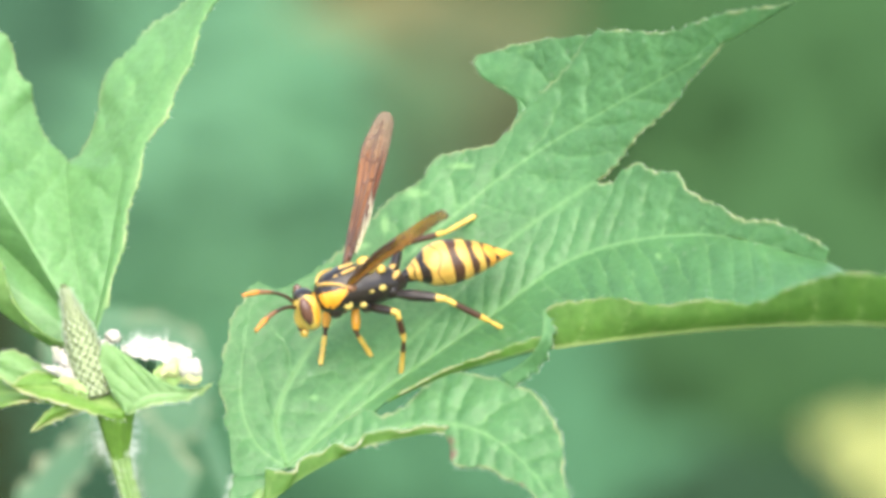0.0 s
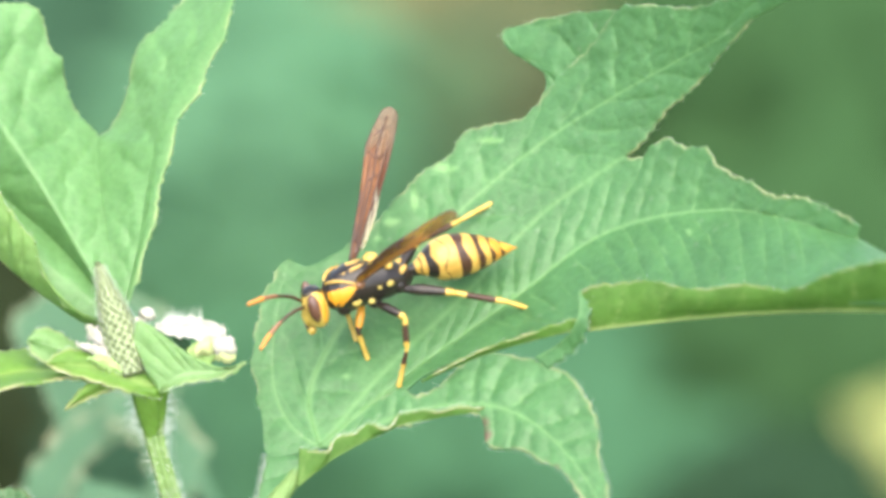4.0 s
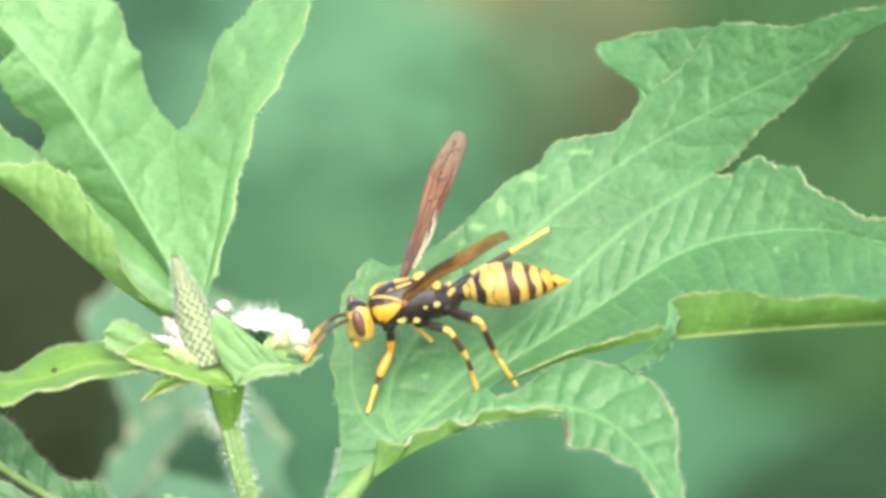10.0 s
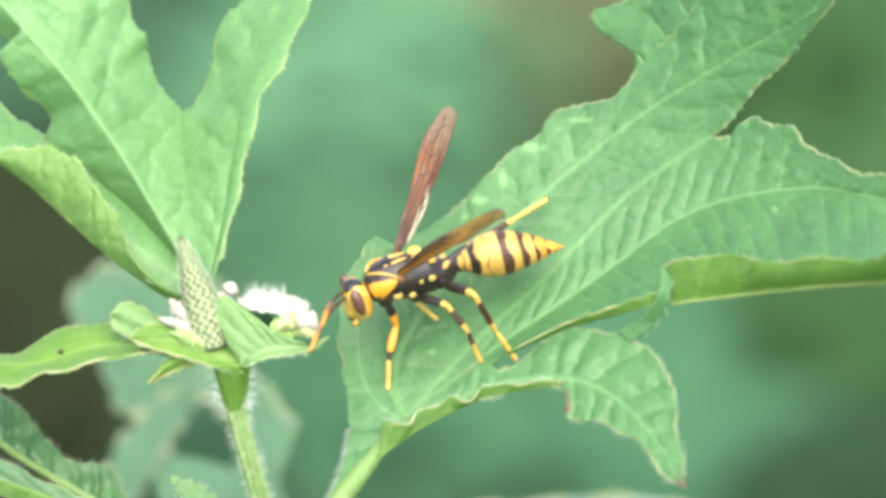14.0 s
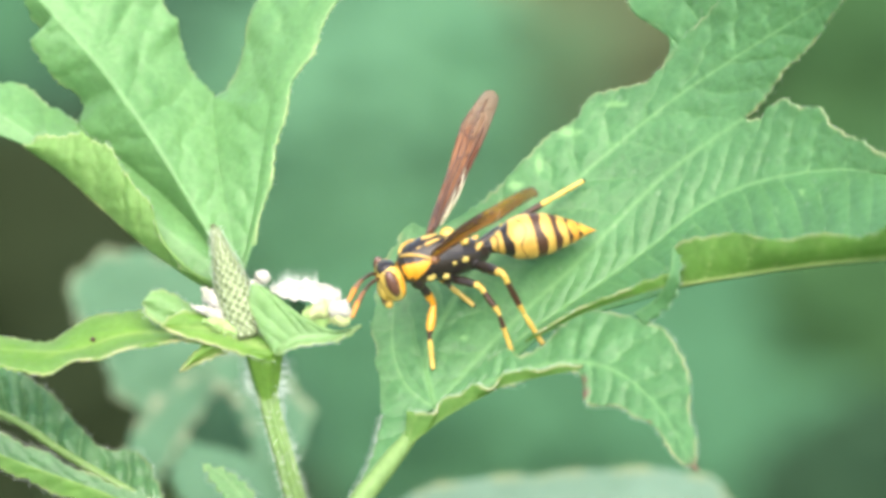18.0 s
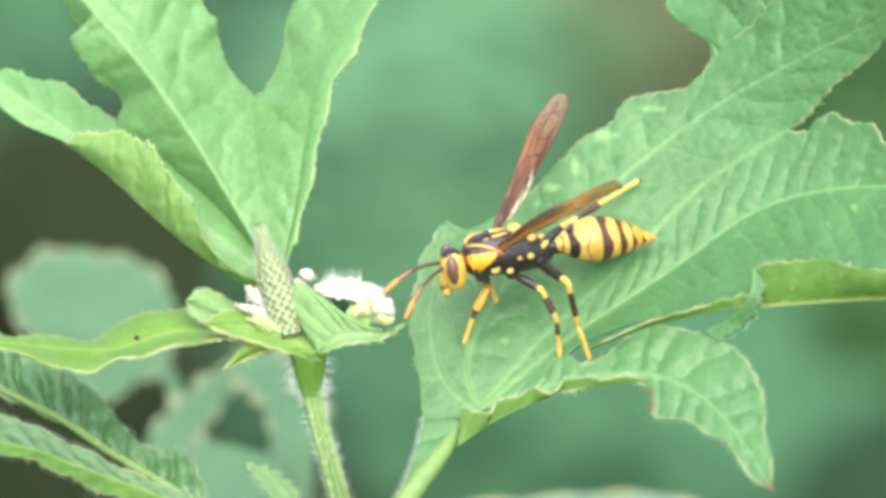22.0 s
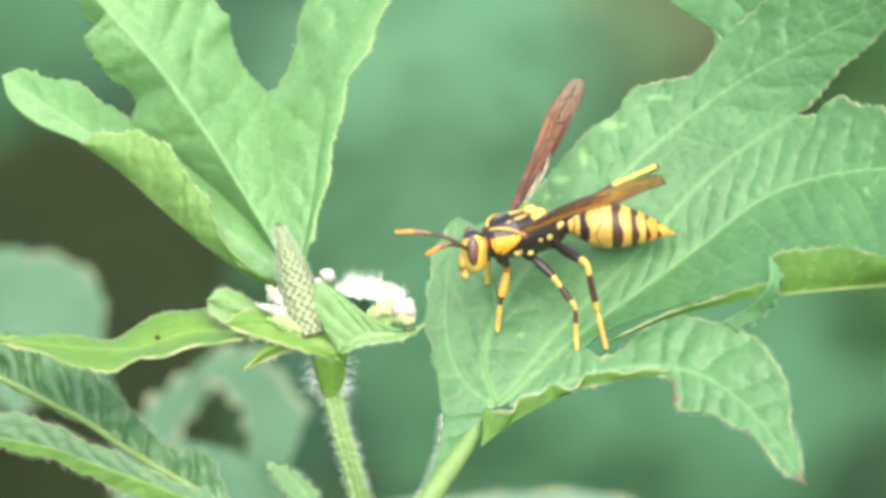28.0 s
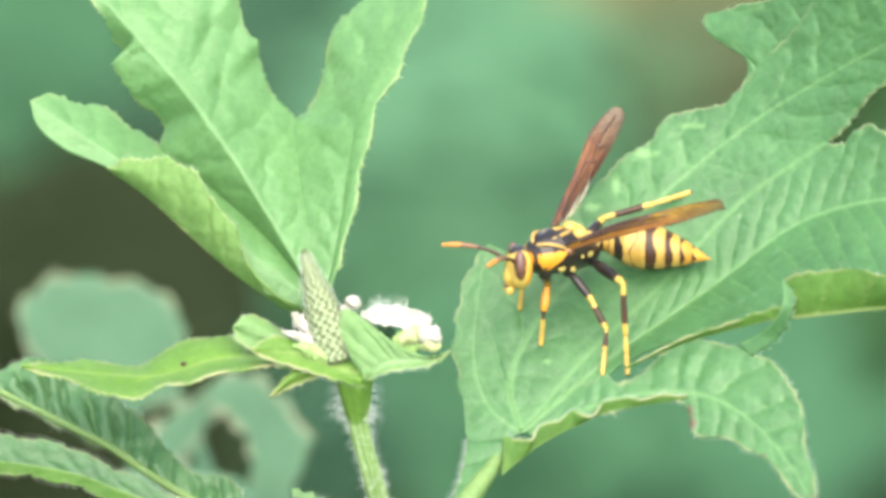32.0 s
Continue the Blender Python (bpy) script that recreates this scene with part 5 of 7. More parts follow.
wasp, wasp_parts, leg_kinds, wasp_head = build_wasp()

# ---- what moves ----
LEAF_PATH = [
    (0, pose(0.00045, -0.01020, 0.88755, -0.141, 2.299, 2.693)),
    (0.5, pose(0.00048, -0.01024, 0.88755, -0.288, 2.108, 2.690)),
    (1, pose(0.00050, -0.01027, 0.88756, -0.332, 1.782, 2.720)),
    (1.5, pose(0.00048, -0.01028, 0.88755, 0.027, 1.414, 2.876)),
    (2, pose(0.00044, -0.01029, 0.88753, 0.607, 1.133, 3.059)),
    (2.5, pose(0.00041, -0.01029, 0.88754, 1.129, 0.980, 3.200)),
    (3, pose(0.00040, -0.01030, 0.88755, 1.453, 1.027, 3.355)),
    (3.5, pose(0.00036, -0.01031, 0.88751, 1.436, 1.190, 3.384)),
    (5.5, pose(0.00039, -0.01037, 0.88730, -0.026, 3.292, 2.564)),
    (6, pose(0.00036, -0.01036, 0.88731, -0.373, 3.740, 2.342)),
    (6.5, pose(0.00036, -0.01038, 0.88727, -0.626, 4.042, 2.130)),
    (7, pose(0.00036, -0.01041, 0.88721, -0.666, 4.218, 1.918)),
    (7.5, pose(0.00037, -0.01043, 0.88716, -0.610, 4.343, 1.795)),
    (8, pose(0.00035, -0.01045, 0.88710, -0.642, 4.379, 1.813)),
    (8.5, pose(0.00033, -0.01045, 0.88704, -0.698, 4.395, 2.003)),
    (9, pose(0.00031, -0.01046, 0.88701, -0.625, 4.513, 2.292)),
    (9.5, pose(0.00031, -0.01045, 0.88704, -0.506, 4.784, 2.702)),
    (10, pose(0.00033, -0.01040, 0.88710, -0.511, 5.007, 3.169)),
    (10.5, pose(0.00032, -0.01037, 0.88712, -0.638, 4.908, 3.366)),
    (11, pose(0.00030, -0.01036, 0.88712, -0.688, 4.605, 3.373)),
    (11.5, pose(0.00027, -0.01036, 0.88710, -0.593, 4.248, 3.403)),
    (12, pose(0.00028, -0.01035, 0.88714, -0.462, 3.850, 3.409)),
    (12.5, pose(0.00031, -0.01033, 0.88723, -0.378, 3.397, 3.333)),
    (13, pose(0.00036, -0.01031, 0.88733, -0.334, 2.790, 3.083)),
    (13.5, pose(0.00045, -0.01029, 0.88743, -0.307, 2.115, 2.650)),
    (14, pose(0.00053, -0.01029, 0.88751, -0.249, 1.518, 2.113)),
    (14.5, pose(0.00057, -0.01033, 0.88758, -0.085, 0.961, 1.464)),
    (16.5, pose(0.00059, -0.01032, 0.88774, -0.265, -0.456, -0.655)),
    (17, pose(0.00053, -0.01033, 0.88775, -0.218, -0.563, -0.877)),
    (17.5, pose(0.00050, -0.01033, 0.88775, -0.246, -0.596, -0.961)),
    (18, pose(0.00044, -0.01032, 0.88775, -0.247, -0.494, -0.795)),
    (18.5, pose(0.00037, -0.01030, 0.88773, -0.162, -0.290, -0.472)),
    (19, pose(0.00033, -0.01028, 0.88770, 0.000, -0.000, 0.000)),
    (19.5, pose(0.00030, -0.01026, 0.88765, 0.273, 0.428, 0.731)),
    (20, pose(0.00029, -0.01025, 0.88757, 0.699, 1.011, 1.674)),
    (20.5, pose(0.00030, -0.01024, 0.88749, 1.142, 1.729, 2.653)),
    (21, pose(0.00030, -0.01023, 0.88743, 1.449, 2.422, 3.471)),
    (21.5, pose(0.00031, -0.01023, 0.88735, 1.614, 3.036, 4.171)),
    (22, pose(0.00033, -0.01024, 0.88730, 1.718, 3.614, 4.813)),
    (22.5, pose(0.00034, -0.01023, 0.88728, 1.760, 4.046, 5.284)),
    (23, pose(0.00034, -0.01022, 0.88726, 1.659, 4.338, 5.646)),
    (23.5, pose(0.00034, -0.01020, 0.88729, 1.456, 4.483, 5.935)),
    (24, pose(0.00034, -0.01018, 0.88736, 1.232, 4.333, 5.950)),
    (24.5, pose(0.00032, -0.01017, 0.88740, 1.028, 3.863, 5.665)),
    (25, pose(0.00028, -0.01015, 0.88744, 0.826, 3.342, 5.457)),
    (25.5, pose(0.00023, -0.01013, 0.88754, 0.608, 2.938, 5.467)),
    (27.5, pose(0.00021, -0.01003, 0.88766, 1.811, 2.208, 6.616)),
    (28, pose(0.00021, -0.01003, 0.88767, 2.146, 2.216, 6.891)),
    (28.5, pose(0.00024, -0.01003, 0.88766, 2.672, 2.174, 6.973)),
    (29, pose(0.00026, -0.01002, 0.88767, 3.164, 2.144, 6.879)),
    (29.5, pose(0.00026, -0.01002, 0.88769, 3.283, 2.170, 6.665)),
    (30, pose(0.00024, -0.01002, 0.88770, 3.086, 2.248, 6.404)),
    (30.5, pose(0.00023, -0.00999, 0.88771, 2.676, 2.176, 5.952)),
    (31, pose(0.00023, -0.00998, 0.88776, 2.112, 1.872, 5.265)),
    (31.5, pose(0.00019, -0.00998, 0.88779, 1.644, 1.552, 4.547)),
    (32, pose(0.00008, -0.00999, 0.88778, 1.400, 1.285, 3.810)),
]
LOWER_PATH = [
    (0, pose(0.00042, -0.00017, 0.00007, 0.415, 0.431, 1.573)),
    (0.5, pose(0.00048, -0.00014, 0.00007, 0.658, 0.419, 1.798)),
    (1, pose(0.00046, -0.00011, 0.00007, 1.034, 0.631, 2.378)),
    (1.5, pose(0.00042, -0.00007, 0.00010, 1.092, 0.925, 2.532)),
    (2, pose(0.00042, -0.00006, 0.00011, 0.517, 1.216, 2.117)),
    (2.5, pose(0.00045, -0.00007, 0.00011, -0.076, 1.417, 1.601)),
    (3, pose(0.00048, -0.00007, 0.00012, -0.180, 1.477, 1.259)),
    (3.5, pose(0.00049, -0.00008, 0.00010, -0.251, 1.643, 1.359)),
    (5.5, pose(0.00052, -0.00012, 0.00013, 1.884, 1.236, 2.511)),
    (6, pose(0.00055, -0.00010, 0.00016, 0.134, 1.131, 1.227)),
    (6.5, pose(0.00055, -0.00009, 0.00018, 0.006, 1.074, 0.854)),
    (7, pose(0.00054, -0.00008, 0.00020, 1.222, 1.395, 1.752)),
    (7.5, pose(0.00055, -0.00009, 0.00018, 2.387, 1.743, 2.983)),
    (8, pose(0.00057, -0.00011, 0.00016, 3.139, 1.900, 3.735)),
    (8.5, pose(0.00060, -0.00012, 0.00019, 2.931, 2.062, 3.662)),
    (9, pose(0.00065, -0.00011, 0.00026, 1.083, 2.317, 2.655)),
    (9.5, pose(0.00072, -0.00010, 0.00035, -1.380, 2.453, 1.016)),
    (10, pose(0.00077, -0.00012, 0.00041, -3.014, 2.441, -0.202)),
    (10.5, pose(0.00079, -0.00015, 0.00043, -3.240, 2.507, -0.125)),
    (11, pose(0.00081, -0.00016, 0.00045, -3.049, 2.634, 0.292)),
    (11.5, pose(0.00079, -0.00015, 0.00047, -3.321, 2.705, 0.282)),
    (12, pose(0.00075, -0.00014, 0.00043, -3.217, 2.628, 0.509)),
    (12.5, pose(0.00069, -0.00012, 0.00037, -2.247, 2.417, 1.074)),
    (13, pose(0.00061, -0.00009, 0.00034, -1.025, 2.185, 1.416)),
    (13.5, pose(0.00052, -0.00005, 0.00033, -0.112, 1.822, 0.993)),
    (14, pose(0.00040, -0.00003, 0.00024, -0.938, 1.617, 0.287)),
    (14.5, pose(0.00029, -0.00000, 0.00013, -1.747, 1.277, -0.169)),
    (16.5, pose(-0.00013, 0.00000, -0.00018, 0.536, -0.413, 0.544)),
    (17, pose(-0.00016, -0.00000, -0.00021, 0.548, -0.594, 0.535)),
    (17.5, pose(-0.00016, 0.00000, -0.00018, 0.783, -0.787, 0.403)),
    (18, pose(-0.00014, 0.00001, -0.00010, 0.550, -0.771, -0.030)),
    (18.5, pose(-0.00011, 0.00002, -0.00003, -0.052, -0.444, -0.303)),
    (19, pose(0.00000, -0.00000, -0.00000, 0.000, -0.000, 0.000)),
    (19.5, pose(0.00018, -0.00005, -0.00001, 0.963, 0.439, 0.846)),
    (20, pose(0.00038, -0.00013, -0.00003, 1.835, 0.886, 1.653)),
    (20.5, pose(0.00057, -0.00018, 0.00002, 1.488, 1.555, 1.824)),
    (21, pose(0.00071, -0.00019, 0.00014, -0.132, 2.428, 1.286)),
    (21.5, pose(0.00081, -0.00020, 0.00029, -1.812, 3.092, 0.428)),
    (22, pose(0.00089, -0.00022, 0.00039, -2.180, 3.458, 0.222)),
    (22.5, pose(0.00098, -0.00027, 0.00039, -1.154, 3.544, 0.916)),
    (23, pose(0.00105, -0.00033, 0.00034, 0.348, 3.349, 1.831)),
    (23.5, pose(0.00109, -0.00037, 0.00029, 1.433, 2.953, 2.324)),
    (24, pose(0.00111, -0.00037, 0.00026, 1.658, 2.581, 2.339)),
    (24.5, pose(0.00110, -0.00034, 0.00026, 1.695, 2.428, 2.666)),
    (25, pose(0.00105, -0.00034, 0.00023, 2.489, 2.227, 3.539)),
    (25.5, pose(0.00100, -0.00035, 0.00014, 4.031, 1.928, 4.691)),
    (27.5, pose(0.00100, -0.00037, 0.00020, 1.562, 2.188, 2.561)),
    (28, pose(0.00103, -0.00038, 0.00020, 0.505, 2.834, 1.917)),
    (28.5, pose(0.00107, -0.00038, 0.00022, -0.041, 3.397, 1.785)),
    (29, pose(0.00107, -0.00039, 0.00021, -0.076, 3.835, 2.364)),
    (29.5, pose(0.00097, -0.00036, 0.00020, 0.901, 4.435, 4.113)),
    (30, pose(0.00091, -0.00037, 0.00016, 0.944, 3.905, 3.757)),
    (30.5, pose(0.00085, -0.00038, 0.00012, 0.156, 3.109, 2.806)),
    (31, pose(0.00079, -0.00036, 0.00007, -0.520, 2.515, 1.996)),
    (31.5, pose(0.00072, -0.00032, 0.00003, 0.189, 1.873, 2.012)),
    (32, pose(0.00068, -0.00031, -0.00003, 1.845, 1.139, 2.874)),
]
UPRIGHT_PATH = [
    (0, pose(-0.01839, -0.00052, 0.89638, -1.461, 0.378, -0.903)),
    (0.5, pose(-0.01844, -0.00053, 0.89634, -1.343, -0.076, -0.893)),
    (1, pose(-0.01855, -0.00053, 0.89634, -1.318, 0.023, -0.620)),
    (1.5, pose(-0.01867, -0.00052, 0.89638, -1.253, 0.335, -0.257)),
    (2, pose(-0.01871, -0.00049, 0.89644, -1.164, 0.486, 0.069)),
    (2.5, pose(-0.01869, -0.00046, 0.89651, -0.869, 0.486, 0.124)),
    (3, pose(-0.01866, -0.00043, 0.89658, -0.577, 0.680, -0.012)),
    (3.5, pose(-0.01869, -0.00043, 0.89657, -0.640, 1.077, -0.177)),
    (5.5, pose(-0.01877, -0.00047, 0.89649, -1.361, 1.416, 0.236)),
    (6, pose(-0.01874, -0.00045, 0.89652, -0.810, 1.295, -0.252)),
    (6.5, pose(-0.01862, -0.00045, 0.89654, -0.711, 1.317, -0.306)),
    (7, pose(-0.01853, -0.00047, 0.89649, -0.782, 1.082, -0.541)),
    (7.5, pose(-0.01848, -0.00048, 0.89646, -1.199, 1.499, -0.403)),
    (8, pose(-0.01851, -0.00050, 0.89642, -1.679, 2.208, -0.258)),
    (8.5, pose(-0.01861, -0.00052, 0.89638, -1.764, 2.506, -0.368)),
    (9, pose(-0.01863, -0.00052, 0.89637, -1.587, 2.193, -0.388)),
    (9.5, pose(-0.01858, -0.00050, 0.89642, -1.514, 1.749, -0.058)),
    (10, pose(-0.01858, -0.00048, 0.89647, -1.455, 1.602, 0.253)),
    (10.5, pose(-0.01864, -0.00048, 0.89646, -1.432, 1.829, 0.332)),
    (11, pose(-0.01871, -0.00050, 0.89642, -1.433, 2.104, 0.129)),
    (11.5, pose(-0.01875, -0.00051, 0.89639, -1.475, 2.188, 0.118)),
    (12, pose(-0.01873, -0.00049, 0.89643, -1.548, 2.012, 0.509)),
    (12.5, pose(-0.01868, -0.00047, 0.89648, -1.264, 1.430, 0.516)),
    (13, pose(-0.01865, -0.00047, 0.89649, -0.733, 0.762, 0.047)),
    (13.5, pose(-0.01860, -0.00047, 0.89648, -0.573, 0.515, -0.242)),
    (14, pose(-0.01855, -0.00048, 0.89647, -0.838, 0.592, -0.174)),
    (14.5, pose(-0.01851, -0.00047, 0.89647, -1.243, 0.723, 0.140)),
    (16.5, pose(-0.01836, -0.00042, 0.89660, -0.452, -0.560, -1.358)),
    (17, pose(-0.01837, -0.00041, 0.89662, -0.352, -0.346, -0.814)),
    (17.5, pose(-0.01842, -0.00040, 0.89663, -0.222, -0.367, -0.697)),
    (18, pose(-0.01851, -0.00041, 0.89663, -0.080, -0.294, -0.598)),
    (18.5, pose(-0.01860, -0.00041, 0.89662, -0.028, -0.156, -0.332)),
    (19, pose(-0.01866, -0.00041, 0.89663, 0.000, -0.000, 0.000)),
    (19.5, pose(-0.01874, -0.00041, 0.89663, 0.092, 0.252, 0.363)),
    (20, pose(-0.01879, -0.00040, 0.89664, 0.156, 0.433, 0.614)),
    (20.5, pose(-0.01880, -0.00040, 0.89665, 0.128, 0.483, 0.736)),
    (21, pose(-0.01881, -0.00041, 0.89663, -0.039, 0.570, 0.846)),
    (21.5, pose(-0.01880, -0.00041, 0.89661, -0.447, 0.771, 1.048)),
    (22, pose(-0.01879, -0.00041, 0.89662, -0.736, 0.918, 1.220)),
    (22.5, pose(-0.01882, -0.00042, 0.89660, -0.773, 0.943, 1.202)),
    (23, pose(-0.01884, -0.00043, 0.89657, -0.970, 0.995, 1.263)),
    (23.5, pose(-0.01886, -0.00043, 0.89657, -1.100, 1.027, 1.450)),
    (24, pose(-0.01890, -0.00043, 0.89658, -0.957, 0.845, 1.469)),
    (24.5, pose(-0.01893, -0.00043, 0.89658, -0.623, 0.503, 1.337)),
    (25, pose(-0.01896, -0.00043, 0.89657, -0.347, 0.304, 1.345)),
    (25.5, pose(-0.01900, -0.00041, 0.89663, -0.513, 0.371, 1.604)),
    (27.5, pose(-0.01908, -0.00038, 0.89669, 0.253, 0.785, 2.655)),
    (28, pose(-0.01907, -0.00037, 0.89670, 0.383, 0.964, 2.731)),
    (28.5, pose(-0.01901, -0.00036, 0.89673, 0.413, 1.026, 2.786)),
    (29, pose(-0.01899, -0.00035, 0.89675, 0.568, 1.037, 2.813)),
    (29.5, pose(-0.01900, -0.00036, 0.89674, 0.812, 0.934, 2.645)),
    (30, pose(-0.01901, -0.00036, 0.89673, 0.998, 0.862, 2.503)),
    (30.5, pose(-0.01902, -0.00036, 0.89672, 1.113, 0.977, 2.557)),
    (31, pose(-0.01900, -0.00036, 0.89674, 1.128, 1.087, 2.564)),
    (31.5, pose(-0.01896, -0.00035, 0.89675, 0.998, 1.111, 2.533)),
    (32, pose(-0.01901, -0.00037, 0.89670, 1.028, 0.878, 2.116)),
]
WASP_PATH = [
    (0, pose(0.00757, -0.00296, 0.90322, -0.899, 10.464, -164.398)),
    (0.5, pose(0.00728, -0.00307, 0.90297, -1.024, 10.629, -163.792)),
    (1, pose(0.00695, -0.00315, 0.90278, -1.268, 10.739, -163.056)),
    (1.5, pose(0.00660, -0.00323, 0.90261, -1.553, 11.336, -162.215)),
    (2, pose(0.00625, -0.00330, 0.90244, -1.877, 12.226, -161.556)),
    (2.5, pose(0.00593, -0.00335, 0.90232, -2.168, 12.656, -161.259)),
    (3, pose(0.00562, -0.00341, 0.90218, -2.271, 12.550, -161.253)),
    (3.5, pose(0.00530, -0.00352, 0.90194, -2.252, 12.270, -161.349)),
    (5.5, pose(0.00404, -0.00393, 0.90101, -2.757, 9.388, -163.163)),
    (6, pose(0.00396, -0.00400, 0.90086, -2.809, 8.232, -164.397)),
    (6.5, pose(0.00384, -0.00410, 0.90064, -2.676, 7.326, -164.798)),
    (7, pose(0.00356, -0.00420, 0.90041, -2.486, 7.079, -164.902)),
    (7.5, pose(0.00321, -0.00431, 0.90018, -2.375, 7.647, -165.142)),
    (8, pose(0.00291, -0.00440, 0.89997, -2.364, 8.400, -165.464)),
    (8.5, pose(0.00266, -0.00447, 0.89981, -2.370, 8.726, -165.684)),
    (9, pose(0.00246, -0.00454, 0.89967, -2.191, 8.556, -166.043)),
    (9.5, pose(0.00230, -0.00460, 0.89954, -1.928, 8.167, -166.688)),
    (10, pose(0.00211, -0.00465, 0.89942, -1.803, 7.990, -167.229)),
    (10.5, pose(0.00191, -0.00469, 0.89935, -1.805, 8.117, -167.480)),
    (11, pose(0.00170, -0.00469, 0.89934, -1.938, 8.502, -167.357)),
    (11.5, pose(0.00150, -0.00466, 0.89939, -2.153, 9.074, -166.916)),
    (12, pose(0.00139, -0.00463, 0.89947, -2.301, 9.535, -166.538)),
    (12.5, pose(0.00133, -0.00458, 0.89958, -2.370, 9.794, -166.297)),
    (13, pose(0.00126, -0.00451, 0.89972, -2.500, 9.974, -165.890)),
    (13.5, pose(0.00118, -0.00445, 0.89986, -2.727, 10.329, -165.312)),
    (14, pose(0.00103, -0.00434, 0.90011, -3.405, 10.377, -165.044)),
    (14.5, pose(0.00089, -0.00436, 0.90007, -3.643, 11.199, -164.582)),
    (16.5, pose(0.00103, -0.00413, 0.90057, -3.461, 10.455, -163.544)),
    (17, pose(0.00103, -0.00411, 0.90061, -3.240, 10.134, -163.582)),
    (17.5, pose(0.00105, -0.00409, 0.90066, -3.070, 9.996, -163.504)),
    (18, pose(0.00109, -0.00406, 0.90071, -2.916, 9.871, -163.512)),
    (18.5, pose(0.00117, -0.00403, 0.90078, -2.713, 9.578, -163.653)),
    (19, pose(0.00130, -0.00399, 0.90087, -2.508, 8.884, -163.720)),
    (19.5, pose(0.00149, -0.00395, 0.90097, -2.279, 7.784, -163.529)),
    (20, pose(0.00178, -0.00391, 0.90105, -1.988, 6.564, -163.211)),
    (20.5, pose(0.00215, -0.00389, 0.90109, -1.736, 5.532, -162.902)),
    (21, pose(0.00252, -0.00389, 0.90110, -1.552, 4.734, -162.553)),
    (21.5, pose(0.00283, -0.00390, 0.90108, -1.318, 3.971, -162.397)),
    (22, pose(0.00306, -0.00391, 0.90105, -1.109, 3.355, -162.552)),
    (22.5, pose(0.00317, -0.00383, 0.90102, -1.092, 2.934, -161.478)),
    (23, pose(0.00322, -0.00374, 0.90098, -1.263, 2.691, -160.435)),
    (23.5, pose(0.00319, -0.00365, 0.90097, -1.500, 2.719, -159.626)),
    (24, pose(0.00308, -0.00353, 0.90101, -1.829, 2.871, -158.793)),
    (24.5, pose(0.00295, -0.00338, 0.90111, -2.107, 2.903, -157.711)),
    (25, pose(0.00277, -0.00319, 0.90133, -2.200, 2.517, -156.225)),
    (25.5, pose(0.00258, -0.00302, 0.90160, -2.237, 1.773, -154.946)),
    (27.5, pose(0.00251, -0.00256, 0.90219, -3.895, 0.330, -150.187)),
    (28, pose(0.00267, -0.00245, 0.90235, -4.402, -0.117, -148.998)),
    (28.5, pose(0.00292, -0.00233, 0.90251, -4.682, -0.674, -147.663)),
    (29, pose(0.00324, -0.00222, 0.90267, -4.764, -1.810, -145.984)),
    (29.5, pose(0.00355, -0.00210, 0.90283, -4.987, -3.422, -144.283)),
    (30, pose(0.00378, -0.00202, 0.90296, -5.465, -4.708, -142.737)),
    (30.5, pose(0.00392, -0.00195, 0.90303, -5.985, -5.182, -141.449)),
    (31, pose(0.00403, -0.00189, 0.90309, -6.432, -5.073, -140.528)),
    (31.5, pose(0.00407, -0.00183, 0.90314, -6.800, -4.927, -139.850)),
    (32, pose(0.00404, -0.00177, 0.90319, -7.089, -4.865, -139.272)),
]
